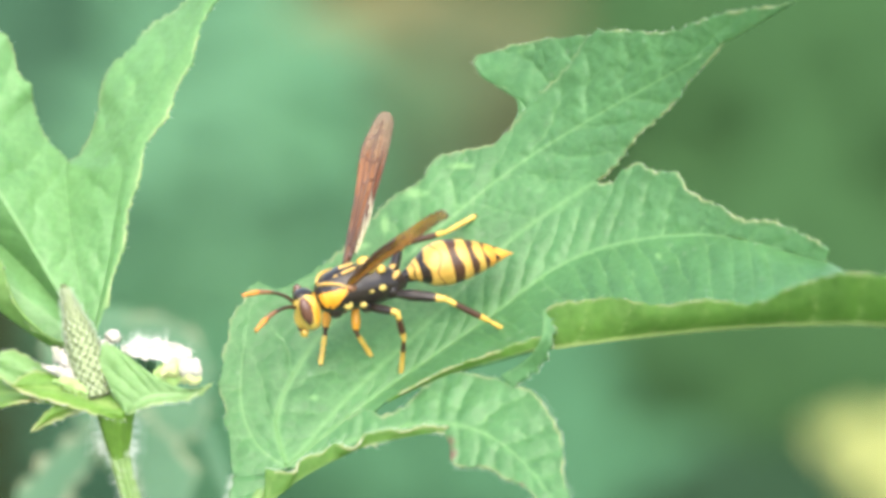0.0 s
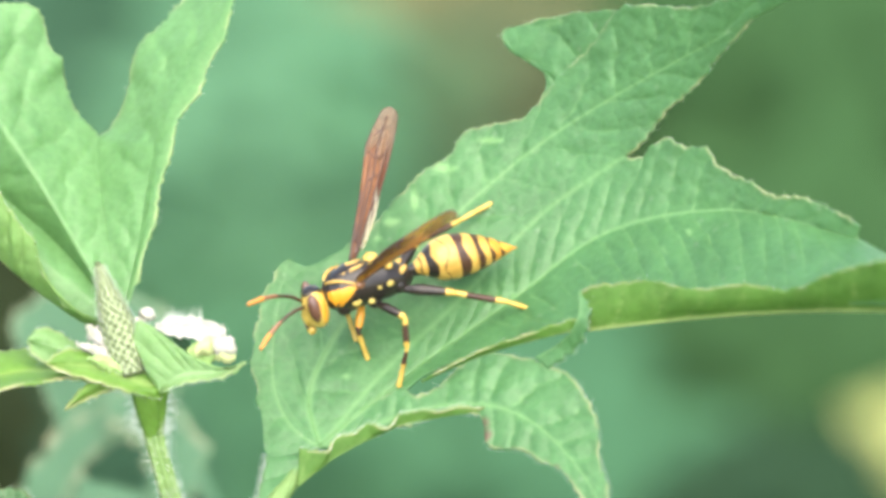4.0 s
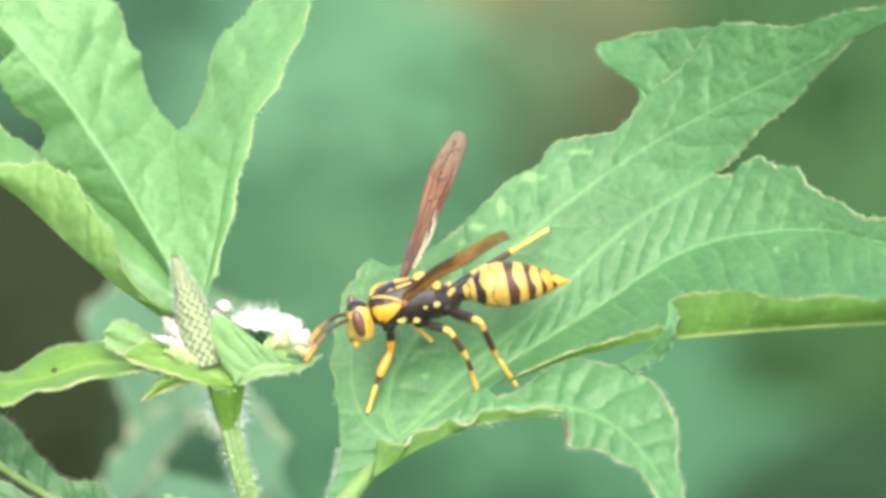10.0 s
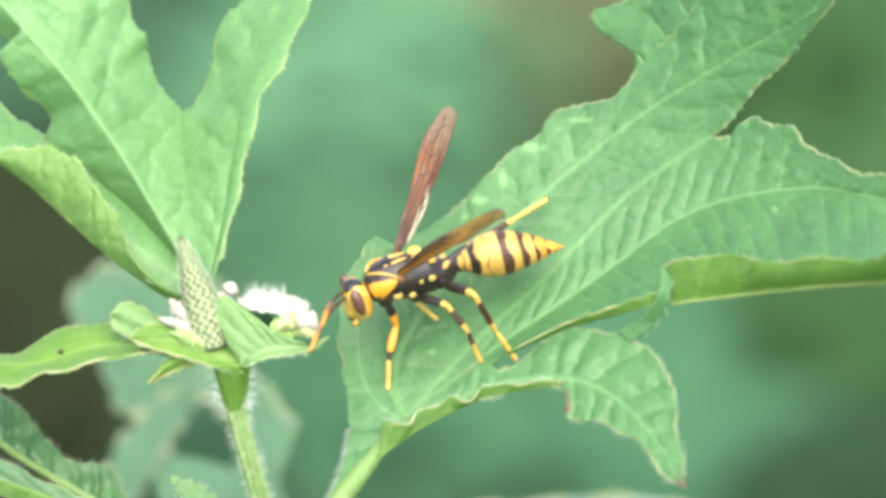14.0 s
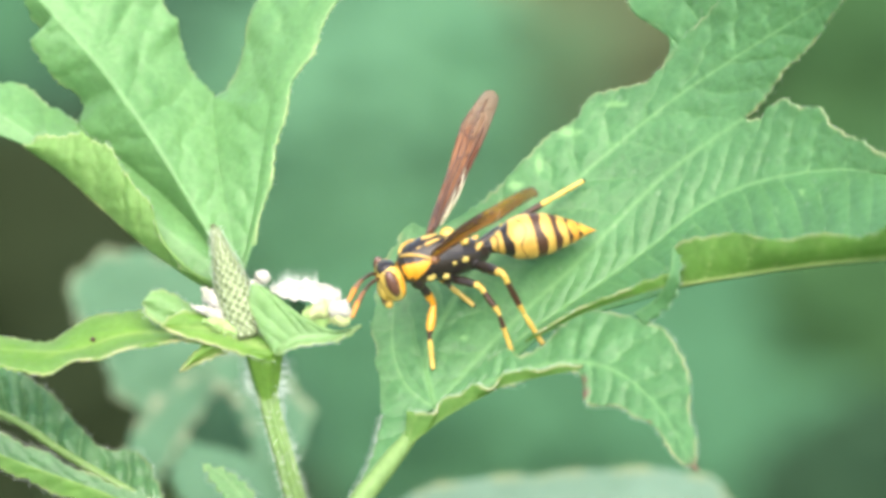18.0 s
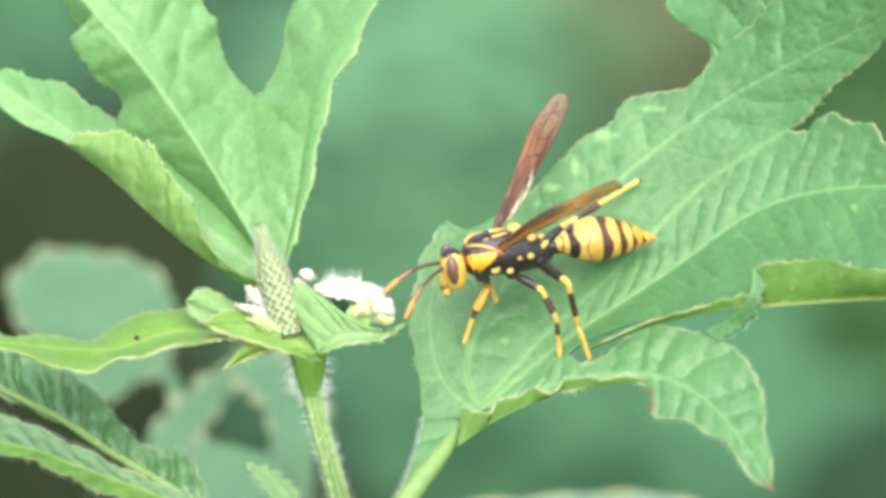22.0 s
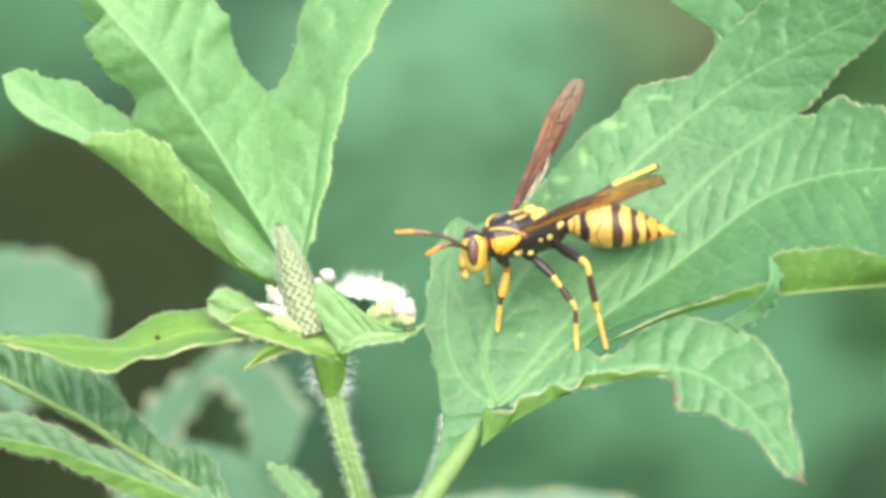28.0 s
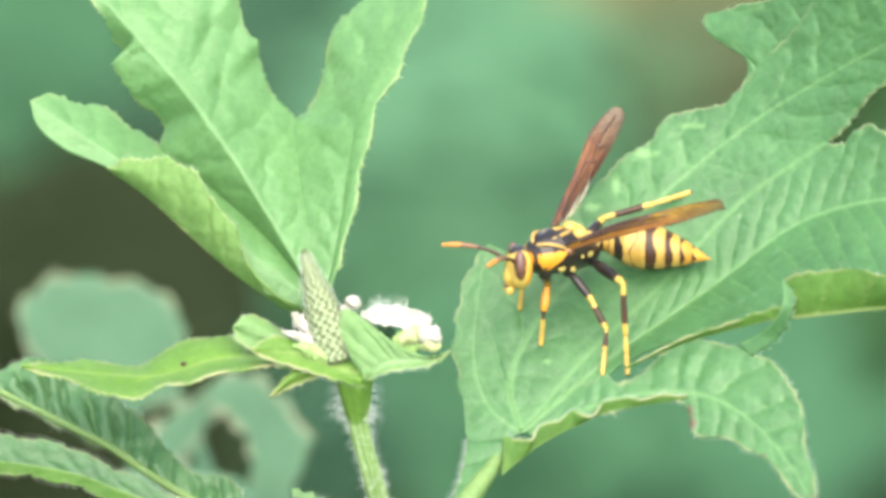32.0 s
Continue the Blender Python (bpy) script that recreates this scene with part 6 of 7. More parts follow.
HEAD_PATH = [
    (0, pose(0.00540, -0.00009, -0.00058, 0.273, -1.303, -5.071)),
    (0.5, pose(0.00540, -0.00009, -0.00058, 0.075, -0.992, -4.892)),
    (1, pose(0.00540, -0.00008, -0.00059, -0.366, -0.597, -4.606)),
    (1.5, pose(0.00540, -0.00009, -0.00058, 0.138, -1.108, -5.087)),
    (2, pose(0.00540, -0.00010, -0.00056, 1.089, -2.400, -6.167)),
    (2.5, pose(0.00540, -0.00012, -0.00054, 1.434, -3.390, -6.916)),
    (3, pose(0.00540, -0.00012, -0.00053, 1.823, -3.807, -7.403)),
    (3.5, pose(0.00540, -0.00013, -0.00053, 2.612, -4.206, -8.167)),
    (5.5, pose(0.00540, -0.00011, -0.00058, 2.219, -1.408, -6.624)),
    (6, pose(0.00540, -0.00007, -0.00058, 1.395, -1.127, -4.447)),
    (6.5, pose(0.00540, -0.00005, -0.00059, 0.949, -0.517, -3.121)),
    (7, pose(0.00540, -0.00003, -0.00061, 0.425, 0.809, -2.071)),
    (7.5, pose(0.00539, -0.00004, -0.00062, 0.134, 1.412, -2.118)),
    (8, pose(0.00540, -0.00005, -0.00061, -0.153, 0.774, -3.054)),
    (8.5, pose(0.00540, -0.00007, -0.00060, -0.458, -0.048, -3.754)),
    (9, pose(0.00540, -0.00008, -0.00059, -0.839, -0.626, -4.146)),
    (9.5, pose(0.00540, -0.00008, -0.00059, -0.925, -0.743, -4.354)),
    (10, pose(0.00540, -0.00008, -0.00059, -0.202, -0.737, -4.673)),
    (10.5, pose(0.00540, -0.00008, -0.00059, 0.082, -0.798, -4.839)),
    (11, pose(0.00540, -0.00008, -0.00059, -0.370, -0.525, -4.245)),
    (11.5, pose(0.00540, -0.00006, -0.00060, -0.532, -0.081, -3.366)),
    (12, pose(0.00540, -0.00006, -0.00059, -0.434, -0.298, -3.152)),
    (12.5, pose(0.00540, -0.00006, -0.00058, -0.329, -1.054, -3.394)),
    (13, pose(0.00540, -0.00006, -0.00058, -0.447, -0.978, -3.250)),
    (13.5, pose(0.00540, -0.00003, -0.00059, -0.479, -0.489, -1.742)),
    (14, pose(0.00539, 0.00004, -0.00064, -2.774, 2.338, 2.793)),
    (14.5, pose(0.00539, 0.00006, -0.00062, -0.998, 1.309, 3.825)),
    (16.5, pose(0.00539, 0.00010, -0.00062, -0.611, 1.305, 5.719)),
    (17, pose(0.00539, 0.00009, -0.00062, -1.224, 1.253, 5.673)),
    (17.5, pose(0.00539, 0.00008, -0.00063, -1.738, 1.840, 4.848)),
    (18, pose(0.00539, 0.00006, -0.00063, -1.500, 1.739, 3.502)),
    (18.5, pose(0.00540, 0.00003, -0.00061, -0.797, 0.466, 1.852)),
    (19, pose(0.00540, 0.00001, -0.00059, -0.036, -0.451, 0.767)),
    (19.5, pose(0.00540, 0.00001, -0.00058, 0.427, -0.899, 0.341)),
    (20, pose(0.00540, -0.00001, -0.00058, 0.537, -1.320, -0.433)),
    (20.5, pose(0.00541, -0.00003, -0.00057, 0.858, -1.683, -1.879)),
    (21, pose(0.00541, -0.00007, -0.00056, 1.060, -2.372, -3.976)),
    (21.5, pose(0.00540, -0.00010, -0.00055, 0.789, -2.736, -6.122)),
    (22, pose(0.00540, -0.00012, -0.00055, 0.988, -2.705, -7.280)),
    (22.5, pose(0.00540, -0.00014, -0.00055, 1.771, -3.027, -9.222)),
    (23, pose(0.00540, -0.00015, -0.00054, 2.645, -3.649, -11.283)),
    (23.5, pose(0.00540, -0.00014, -0.00053, 4.113, -4.068, -12.367)),
    (24, pose(0.00540, -0.00013, -0.00052, 6.103, -4.435, -12.971)),
    (24.5, pose(0.00540, -0.00014, -0.00052, 6.692, -4.626, -14.927)),
    (25, pose(0.00540, -0.00017, -0.00053, 5.391, -4.080, -17.814)),
    (25.5, pose(0.00539, -0.00020, -0.00053, 4.250, -3.705, -19.725)),
    (27.5, pose(0.00538, -0.00024, -0.00054, 7.963, -3.509, -25.745)),
    (28, pose(0.00538, -0.00022, -0.00055, 8.616, -2.659, -25.489)),
    (28.5, pose(0.00539, -0.00019, -0.00057, 8.772, -1.697, -24.329)),
    (29, pose(0.00539, -0.00016, -0.00059, 8.431, -0.468, -23.390)),
    (29.5, pose(0.00538, -0.00016, -0.00061, 7.724, 0.908, -23.552)),
    (30, pose(0.00538, -0.00016, -0.00063, 6.545, 1.810, -24.296)),
    (30.5, pose(0.00538, -0.00016, -0.00063, 6.048, 2.002, -24.704)),
    (31, pose(0.00538, -0.00016, -0.00062, 7.863, 1.075, -25.280)),
    (31.5, pose(0.00539, -0.00016, -0.00059, 10.338, -0.304, -26.803)),
    (32, pose(0.00539, -0.00019, -0.00059, 11.237, -0.581, -29.003)),
]
ABDOMEN_PATH = [
    (0, pose(-0.00440, 0.00000, -0.00010, -0.035, 2.094, -2.082)),
    (0.5, pose(-0.00440, 0.00000, -0.00010, -0.028, 2.184, -1.604)),
    (1, pose(-0.00440, 0.00000, -0.00010, -0.027, 2.363, -1.397)),
    (1.5, pose(-0.00440, 0.00000, -0.00010, -0.019, 1.824, -1.300)),
    (2, pose(-0.00440, 0.00000, -0.00010, -0.005, 0.826, -0.899)),
    (2.5, pose(-0.00440, 0.00000, -0.00010, 0.001, 0.010, -0.630)),
    (3, pose(-0.00440, 0.00000, -0.00010, -0.000, 0.023, 0.073)),
    (3.5, pose(-0.00440, 0.00000, -0.00010, 0.005, -0.745, -0.613)),
    (5.5, pose(-0.00440, 0.00000, -0.00010, 0.018, -1.145, -1.634)),
    (6, pose(-0.00440, 0.00000, -0.00010, 0.005, -0.609, -0.814)),
    (6.5, pose(-0.00440, 0.00000, -0.00010, -0.010, 1.237, -1.100)),
    (7, pose(-0.00440, 0.00000, -0.00010, -0.026, 2.041, -1.593)),
    (7.5, pose(-0.00440, 0.00000, -0.00010, -0.020, 1.537, -1.664)),
    (8, pose(-0.00440, 0.00000, -0.00010, -0.009, 0.757, -1.643)),
    (8.5, pose(-0.00440, 0.00000, -0.00010, -0.004, 0.307, -2.663)),
    (9, pose(-0.00440, 0.00000, -0.00010, -0.014, 0.604, -3.429)),
    (9.5, pose(-0.00440, 0.00000, -0.00010, -0.034, 1.205, -3.726)),
    (10, pose(-0.00440, 0.00000, -0.00010, -0.047, 1.442, -4.165)),
    (10.5, pose(-0.00440, 0.00000, -0.00010, -0.060, 2.069, -3.603)),
    (11, pose(-0.00440, 0.00000, -0.00010, -0.067, 2.302, -3.580)),
    (11.5, pose(-0.00440, 0.00000, -0.00010, -0.073, 2.227, -4.010)),
    (12, pose(-0.00440, 0.00000, -0.00010, -0.083, 2.322, -4.355)),
    (12.5, pose(-0.00440, 0.00000, -0.00010, -0.101, 2.732, -4.497)),
    (13, pose(-0.00440, 0.00000, -0.00010, -0.130, 3.231, -4.845)),
    (13.5, pose(-0.00440, 0.00000, -0.00010, -0.120, 3.017, -4.797)),
    (14, pose(-0.00440, 0.00000, -0.00010, -0.087, 2.231, -4.780)),
    (14.5, pose(-0.00440, 0.00000, -0.00010, -0.049, 1.410, -4.449)),
    (16.5, pose(-0.00440, 0.00000, -0.00010, -0.009, 0.430, -3.565)),
    (17, pose(-0.00440, 0.00000, -0.00010, -0.008, 0.489, -2.835)),
    (17.5, pose(-0.00440, 0.00000, -0.00010, -0.000, 0.157, -2.729)),
    (18, pose(-0.00440, 0.00000, -0.00010, 0.009, -0.284, -2.431)),
    (18.5, pose(-0.00440, 0.00000, -0.00010, 0.011, -0.510, -1.885)),
    (19, pose(-0.00440, 0.00000, -0.00010, 0.003, -0.065, -1.527)),
    (19.5, pose(-0.00440, 0.00000, -0.00010, -0.001, 0.236, -0.861)),
    (20, pose(-0.00440, 0.00000, -0.00010, -0.001, 0.624, -0.176)),
    (20.5, pose(-0.00440, 0.00000, -0.00010, -0.000, 0.803, -0.043)),
    (21, pose(-0.00440, 0.00000, -0.00010, -0.001, 0.615, -0.133)),
    (21.5, pose(-0.00440, 0.00000, -0.00010, 0.000, 0.399, 0.083)),
    (22, pose(-0.00440, 0.00000, -0.00010, -0.002, -0.072, 0.889)),
    (22.5, pose(-0.00440, 0.00000, -0.00010, -0.001, 0.526, -0.288)),
    (23, pose(-0.00440, 0.00000, -0.00010, -0.009, 1.581, -5.285)),
    (23.5, pose(-0.00440, 0.00000, -0.00010, 0.000, 1.598, -7.069)),
    (24, pose(-0.00440, 0.00000, -0.00010, -0.010, 1.318, -9.679)),
    (24.5, pose(-0.00440, 0.00000, -0.00010, -0.025, 1.468, -11.354)),
    (25, pose(-0.00440, 0.00000, -0.00010, -0.033, 1.306, -14.787)),
    (25.5, pose(-0.00440, 0.00000, -0.00010, -0.023, 1.818, -17.294)),
    (27.5, pose(-0.00440, 0.00000, -0.00010, -0.037, 3.148, -24.400)),
    (28, pose(-0.00440, 0.00000, -0.00010, -0.016, 3.414, -27.150)),
    (28.5, pose(-0.00440, 0.00000, -0.00010, -0.040, 4.258, -29.400)),
    (29, pose(-0.00440, 0.00000, -0.00010, -0.040, 5.379, -32.222)),
    (29.5, pose(-0.00440, 0.00000, -0.00010, -0.019, 5.717, -35.072)),
    (30, pose(-0.00440, 0.00000, -0.00010, -0.008, 6.231, -37.790)),
    (30.5, pose(-0.00440, 0.00000, -0.00010, 0.004, 7.506, -40.248)),
    (31, pose(-0.00440, 0.00000, -0.00010, -0.010, 8.543, -41.463)),
    (31.5, pose(-0.00440, 0.00000, -0.00010, 0.045, 9.180, -43.187)),
    (32, pose(-0.00440, 0.00000, -0.00010, 0.164, 8.508, -43.426)),
]
FAR_WING_PATH = [
    (0, pose(0.00050, -0.00120, 0.00240, -1.852, 5.267, 5.921)),
    (0.5, pose(0.00050, -0.00120, 0.00240, -1.737, 5.044, 5.761)),
    (1, pose(0.00050, -0.00120, 0.00240, -1.761, 4.901, 5.487)),
    (1.5, pose(0.00050, -0.00120, 0.00240, -1.595, 4.617, 5.315)),
    (2, pose(0.00050, -0.00120, 0.00240, -1.282, 4.217, 5.205)),
    (2.5, pose(0.00050, -0.00120, 0.00240, -1.078, 3.891, 5.023)),
    (3, pose(0.00050, -0.00120, 0.00240, -0.997, 3.707, 4.858)),
    (3.5, pose(0.00050, -0.00120, 0.00240, -1.092, 3.661, 4.612)),
    (5.5, pose(0.00050, -0.00120, 0.00240, -0.748, 2.863, 3.858)),
    (6, pose(0.00050, -0.00120, 0.00240, -1.143, 3.172, 3.687)),
    (6.5, pose(0.00050, -0.00120, 0.00240, -1.452, 3.276, 3.319)),
    (7, pose(0.00050, -0.00120, 0.00240, -1.424, 3.180, 3.203)),
    (7.5, pose(0.00050, -0.00120, 0.00240, -1.122, 3.034, 3.486)),
    (8, pose(0.00050, -0.00120, 0.00240, -0.788, 2.937, 3.914)),
    (8.5, pose(0.00050, -0.00120, 0.00240, -0.641, 2.906, 4.124)),
    (9, pose(0.00050, -0.00120, 0.00240, -0.655, 3.049, 4.346)),
    (9.5, pose(0.00050, -0.00120, 0.00240, -0.846, 3.438, 4.671)),
    (10, pose(0.00050, -0.00120, 0.00240, -1.100, 3.795, 4.824)),
    (10.5, pose(0.00050, -0.00120, 0.00240, -1.176, 3.951, 4.948)),
    (11, pose(0.00050, -0.00120, 0.00240, -1.033, 3.826, 4.995)),
    (11.5, pose(0.00050, -0.00120, 0.00240, -0.766, 3.437, 4.814)),
    (12, pose(0.00050, -0.00120, 0.00240, -0.608, 3.156, 4.616)),
    (12.5, pose(0.00050, -0.00120, 0.00240, -0.515, 3.020, 4.548)),
    (13, pose(0.00050, -0.00120, 0.00240, -0.361, 2.756, 4.368)),
    (13.5, pose(0.00050, -0.00120, 0.00240, -0.170, 2.314, 3.938)),
    (14, pose(0.00050, -0.00120, 0.00240, 1.073, 1.240, 4.305)),
    (14.5, pose(0.00050, -0.00120, 0.00240, 1.127, 0.894, 3.767)),
    (16.5, pose(0.00050, -0.00120, 0.00240, 0.864, 0.008, 1.600)),
    (17, pose(0.00050, -0.00120, 0.00240, 0.612, 0.078, 1.268)),
    (17.5, pose(0.00050, -0.00120, 0.00240, 0.405, 0.074, 0.878)),
    (18, pose(0.00050, -0.00120, 0.00240, 0.169, 0.112, 0.519)),
    (18.5, pose(0.00050, -0.00120, 0.00240, -0.111, 0.221, 0.220)),
    (19, pose(0.00050, -0.00120, 0.00240, -0.492, 0.405, -0.118)),
    (19.5, pose(0.00050, -0.00120, 0.00240, -0.798, 0.593, -0.313)),
    (20, pose(0.00050, -0.00120, 0.00240, -0.921, 0.745, -0.246)),
    (20.5, pose(0.00050, -0.00120, 0.00240, -0.965, 0.888, -0.061)),
    (21, pose(0.00050, -0.00120, 0.00240, -0.909, 0.962, 0.175)),
    (21.5, pose(0.00050, -0.00120, 0.00240, -0.792, 1.045, 0.533)),
    (22, pose(0.00050, -0.00120, 0.00240, -0.725, 1.175, 0.891)),
    (22.5, pose(0.00050, -0.00120, 0.00240, -0.797, 1.314, -0.150)),
    (23, pose(0.00050, -0.00120, 0.00240, -0.830, 1.434, -1.157)),
    (23.5, pose(0.00050, -0.00120, 0.00240, -0.652, 1.449, -1.980)),
    (24, pose(0.00050, -0.00120, 0.00240, -0.489, 1.453, -2.847)),
    (24.5, pose(0.00050, -0.00120, 0.00240, -0.385, 1.499, -3.744)),
    (25, pose(0.00050, -0.00120, 0.00240, -0.227, 1.461, -4.693)),
    (25.5, pose(0.00050, -0.00120, 0.00240, -0.114, 1.342, -5.371)),
    (27.5, pose(0.00050, -0.00120, 0.00240, 0.176, 0.578, -8.922)),
    (28, pose(0.00050, -0.00120, 0.00240, 0.001, 0.605, -9.856)),
    (28.5, pose(0.00050, -0.00120, 0.00240, 0.038, 0.497, -10.616)),
    (29, pose(0.00050, -0.00120, 0.00240, 0.247, 0.173, -11.472)),
    (29.5, pose(0.00050, -0.00120, 0.00240, 0.282, -0.084, -12.523)),
    (30, pose(0.00050, -0.00120, 0.00240, 0.242, -0.266, -13.570)),
    (30.5, pose(0.00050, -0.00120, 0.00240, 0.416, -0.558, -14.442)),
    (31, pose(0.00050, -0.00120, 0.00240, 0.756, -0.925, -15.160)),
    (31.5, pose(0.00050, -0.00120, 0.00240, 1.043, -1.183, -15.766)),
    (32, pose(0.00050, -0.00120, 0.00240, 1.230, -1.324, -16.323)),
]
NEAR_WING_PATH = [
    (0, pose(0.00120, 0.00190, 0.00170, -0.068, 1.566, -1.812)),
    (0.5, pose(0.00120, 0.00190, 0.00170, -0.190, 1.632, -1.997)),
    (1, pose(0.00120, 0.00190, 0.00170, -0.268, 1.829, -2.286)),
    (1.5, pose(0.00120, 0.00190, 0.00170, -0.420, 1.897, -2.502)),
    (2, pose(0.00120, 0.00190, 0.00170, -0.578, 1.766, -2.505)),
    (2.5, pose(0.00120, 0.00190, 0.00170, -0.652, 1.707, -2.509)),
    (3, pose(0.00120, 0.00190, 0.00170, -0.672, 1.781, -2.610)),
    (3.5, pose(0.00120, 0.00190, 0.00170, -0.587, 1.862, -2.621)),
    (5.5, pose(0.00120, 0.00190, 0.00170, -0.530, 1.661, -2.345)),
    (6, pose(0.00120, 0.00190, 0.00170, -0.238, 1.547, -1.948)),
    (6.5, pose(0.00120, 0.00190, 0.00170, -0.039, 1.726, -1.961)),
    (7, pose(0.00120, 0.00190, 0.00170, 0.007, 1.583, -1.762)),
    (7.5, pose(0.00120, 0.00190, 0.00170, -0.046, 0.941, -1.098)),
    (8, pose(0.00120, 0.00190, 0.00170, -0.134, 0.289, -0.447)),
    (8.5, pose(0.00120, 0.00190, 0.00170, -0.161, -0.053, -0.085)),
    (9, pose(0.00120, 0.00190, 0.00170, -0.124, -0.197, 0.111)),
    (9.5, pose(0.00120, 0.00190, 0.00170, 0.009, -0.263, 0.306)),
    (10, pose(0.00120, 0.00190, 0.00170, 0.190, -0.332, 0.547)),
    (10.5, pose(0.00120, 0.00190, 0.00170, 0.258, -0.423, 0.710)),
    (11, pose(0.00120, 0.00190, 0.00170, 0.178, -0.509, 0.737)),
    (11.5, pose(0.00120, 0.00190, 0.00170, 0.034, -0.616, 0.731)),
    (12, pose(0.00120, 0.00190, 0.00170, -0.047, -0.667, 0.717)),
    (12.5, pose(0.00120, 0.00190, 0.00170, -0.108, -0.638, 0.630)),
    (13, pose(0.00120, 0.00190, 0.00170, -0.212, -0.541, 0.425)),
    (13.5, pose(0.00120, 0.00190, 0.00170, -0.309, -0.472, 0.259)),
    (14, pose(0.00120, 0.00190, 0.00170, -0.483, -0.346, -0.042)),
    (14.5, pose(0.00120, 0.00190, 0.00170, -0.469, -0.393, 0.025)),
    (16.5, pose(0.00120, 0.00190, 0.00170, -0.248, 0.520, -0.811)),
    (17, pose(0.00120, 0.00190, 0.00170, -0.189, 0.609, -0.857)),
    (17.5, pose(0.00120, 0.00190, 0.00170, -0.155, 0.687, -0.914)),
    (18, pose(0.00120, 0.00190, 0.00170, -0.073, 0.778, -0.941)),
    (18.5, pose(0.00120, 0.00190, 0.00170, 0.036, 0.885, -0.961)),
    (19, pose(0.00120, 0.00190, 0.00170, 0.166, 0.937, -0.901)),
    (19.5, pose(0.00120, 0.00190, 0.00170, 0.263, 0.903, -0.776)),
    (20, pose(0.00120, 0.00190, 0.00170, 0.288, 0.837, -0.678)),
    (20.5, pose(0.00120, 0.00190, 0.00170, 0.296, 0.711, -0.532)),
    (21, pose(0.00120, 0.00190, 0.00170, 0.271, 0.471, -0.286)),
    (21.5, pose(0.00120, 0.00190, 0.00170, 0.208, 0.063, 0.115)),
    (22, pose(0.00120, 0.00190, 0.00170, 0.207, -0.568, 0.829)),
    (22.5, pose(0.00120, 0.00190, 0.00170, 0.346, -1.186, 0.491)),
    (23, pose(0.00120, 0.00190, 0.00170, 0.446, -1.737, 0.048)),
    (23.5, pose(0.00120, 0.00190, 0.00170, 0.404, -2.305, -0.495)),
    (24, pose(0.00120, 0.00190, 0.00170, 0.387, -2.817, -1.078)),
    (24.5, pose(0.00120, 0.00190, 0.00170, 0.311, -3.221, -1.831)),
    (25, pose(0.00120, 0.00190, 0.00170, 0.089, -3.380, -2.998)),
    (25.5, pose(0.00120, 0.00190, 0.00170, -0.094, -3.322, -3.890)),
    (27.5, pose(0.00120, 0.00190, 0.00170, -0.284, -3.203, -6.860)),
    (28, pose(0.00120, 0.00190, 0.00170, -0.211, -3.275, -7.380)),
    (28.5, pose(0.00120, 0.00190, 0.00170, -0.280, -3.292, -8.044)),
    (29, pose(0.00120, 0.00190, 0.00170, -0.454, -2.911, -9.273)),
    (29.5, pose(0.00120, 0.00190, 0.00170, -0.497, -2.236, -10.736)),
    (30, pose(0.00120, 0.00190, 0.00170, -0.424, -1.716, -11.906)),
    (30.5, pose(0.00120, 0.00190, 0.00170, -0.408, -1.692, -12.546)),
    (31, pose(0.00120, 0.00190, 0.00170, -0.463, -2.138, -12.696)),
    (31.5, pose(0.00120, 0.00190, 0.00170, -0.543, -2.767, -12.647)),
    (32, pose(0.00120, 0.00190, 0.00170, -0.640, -3.489, -12.492)),
]
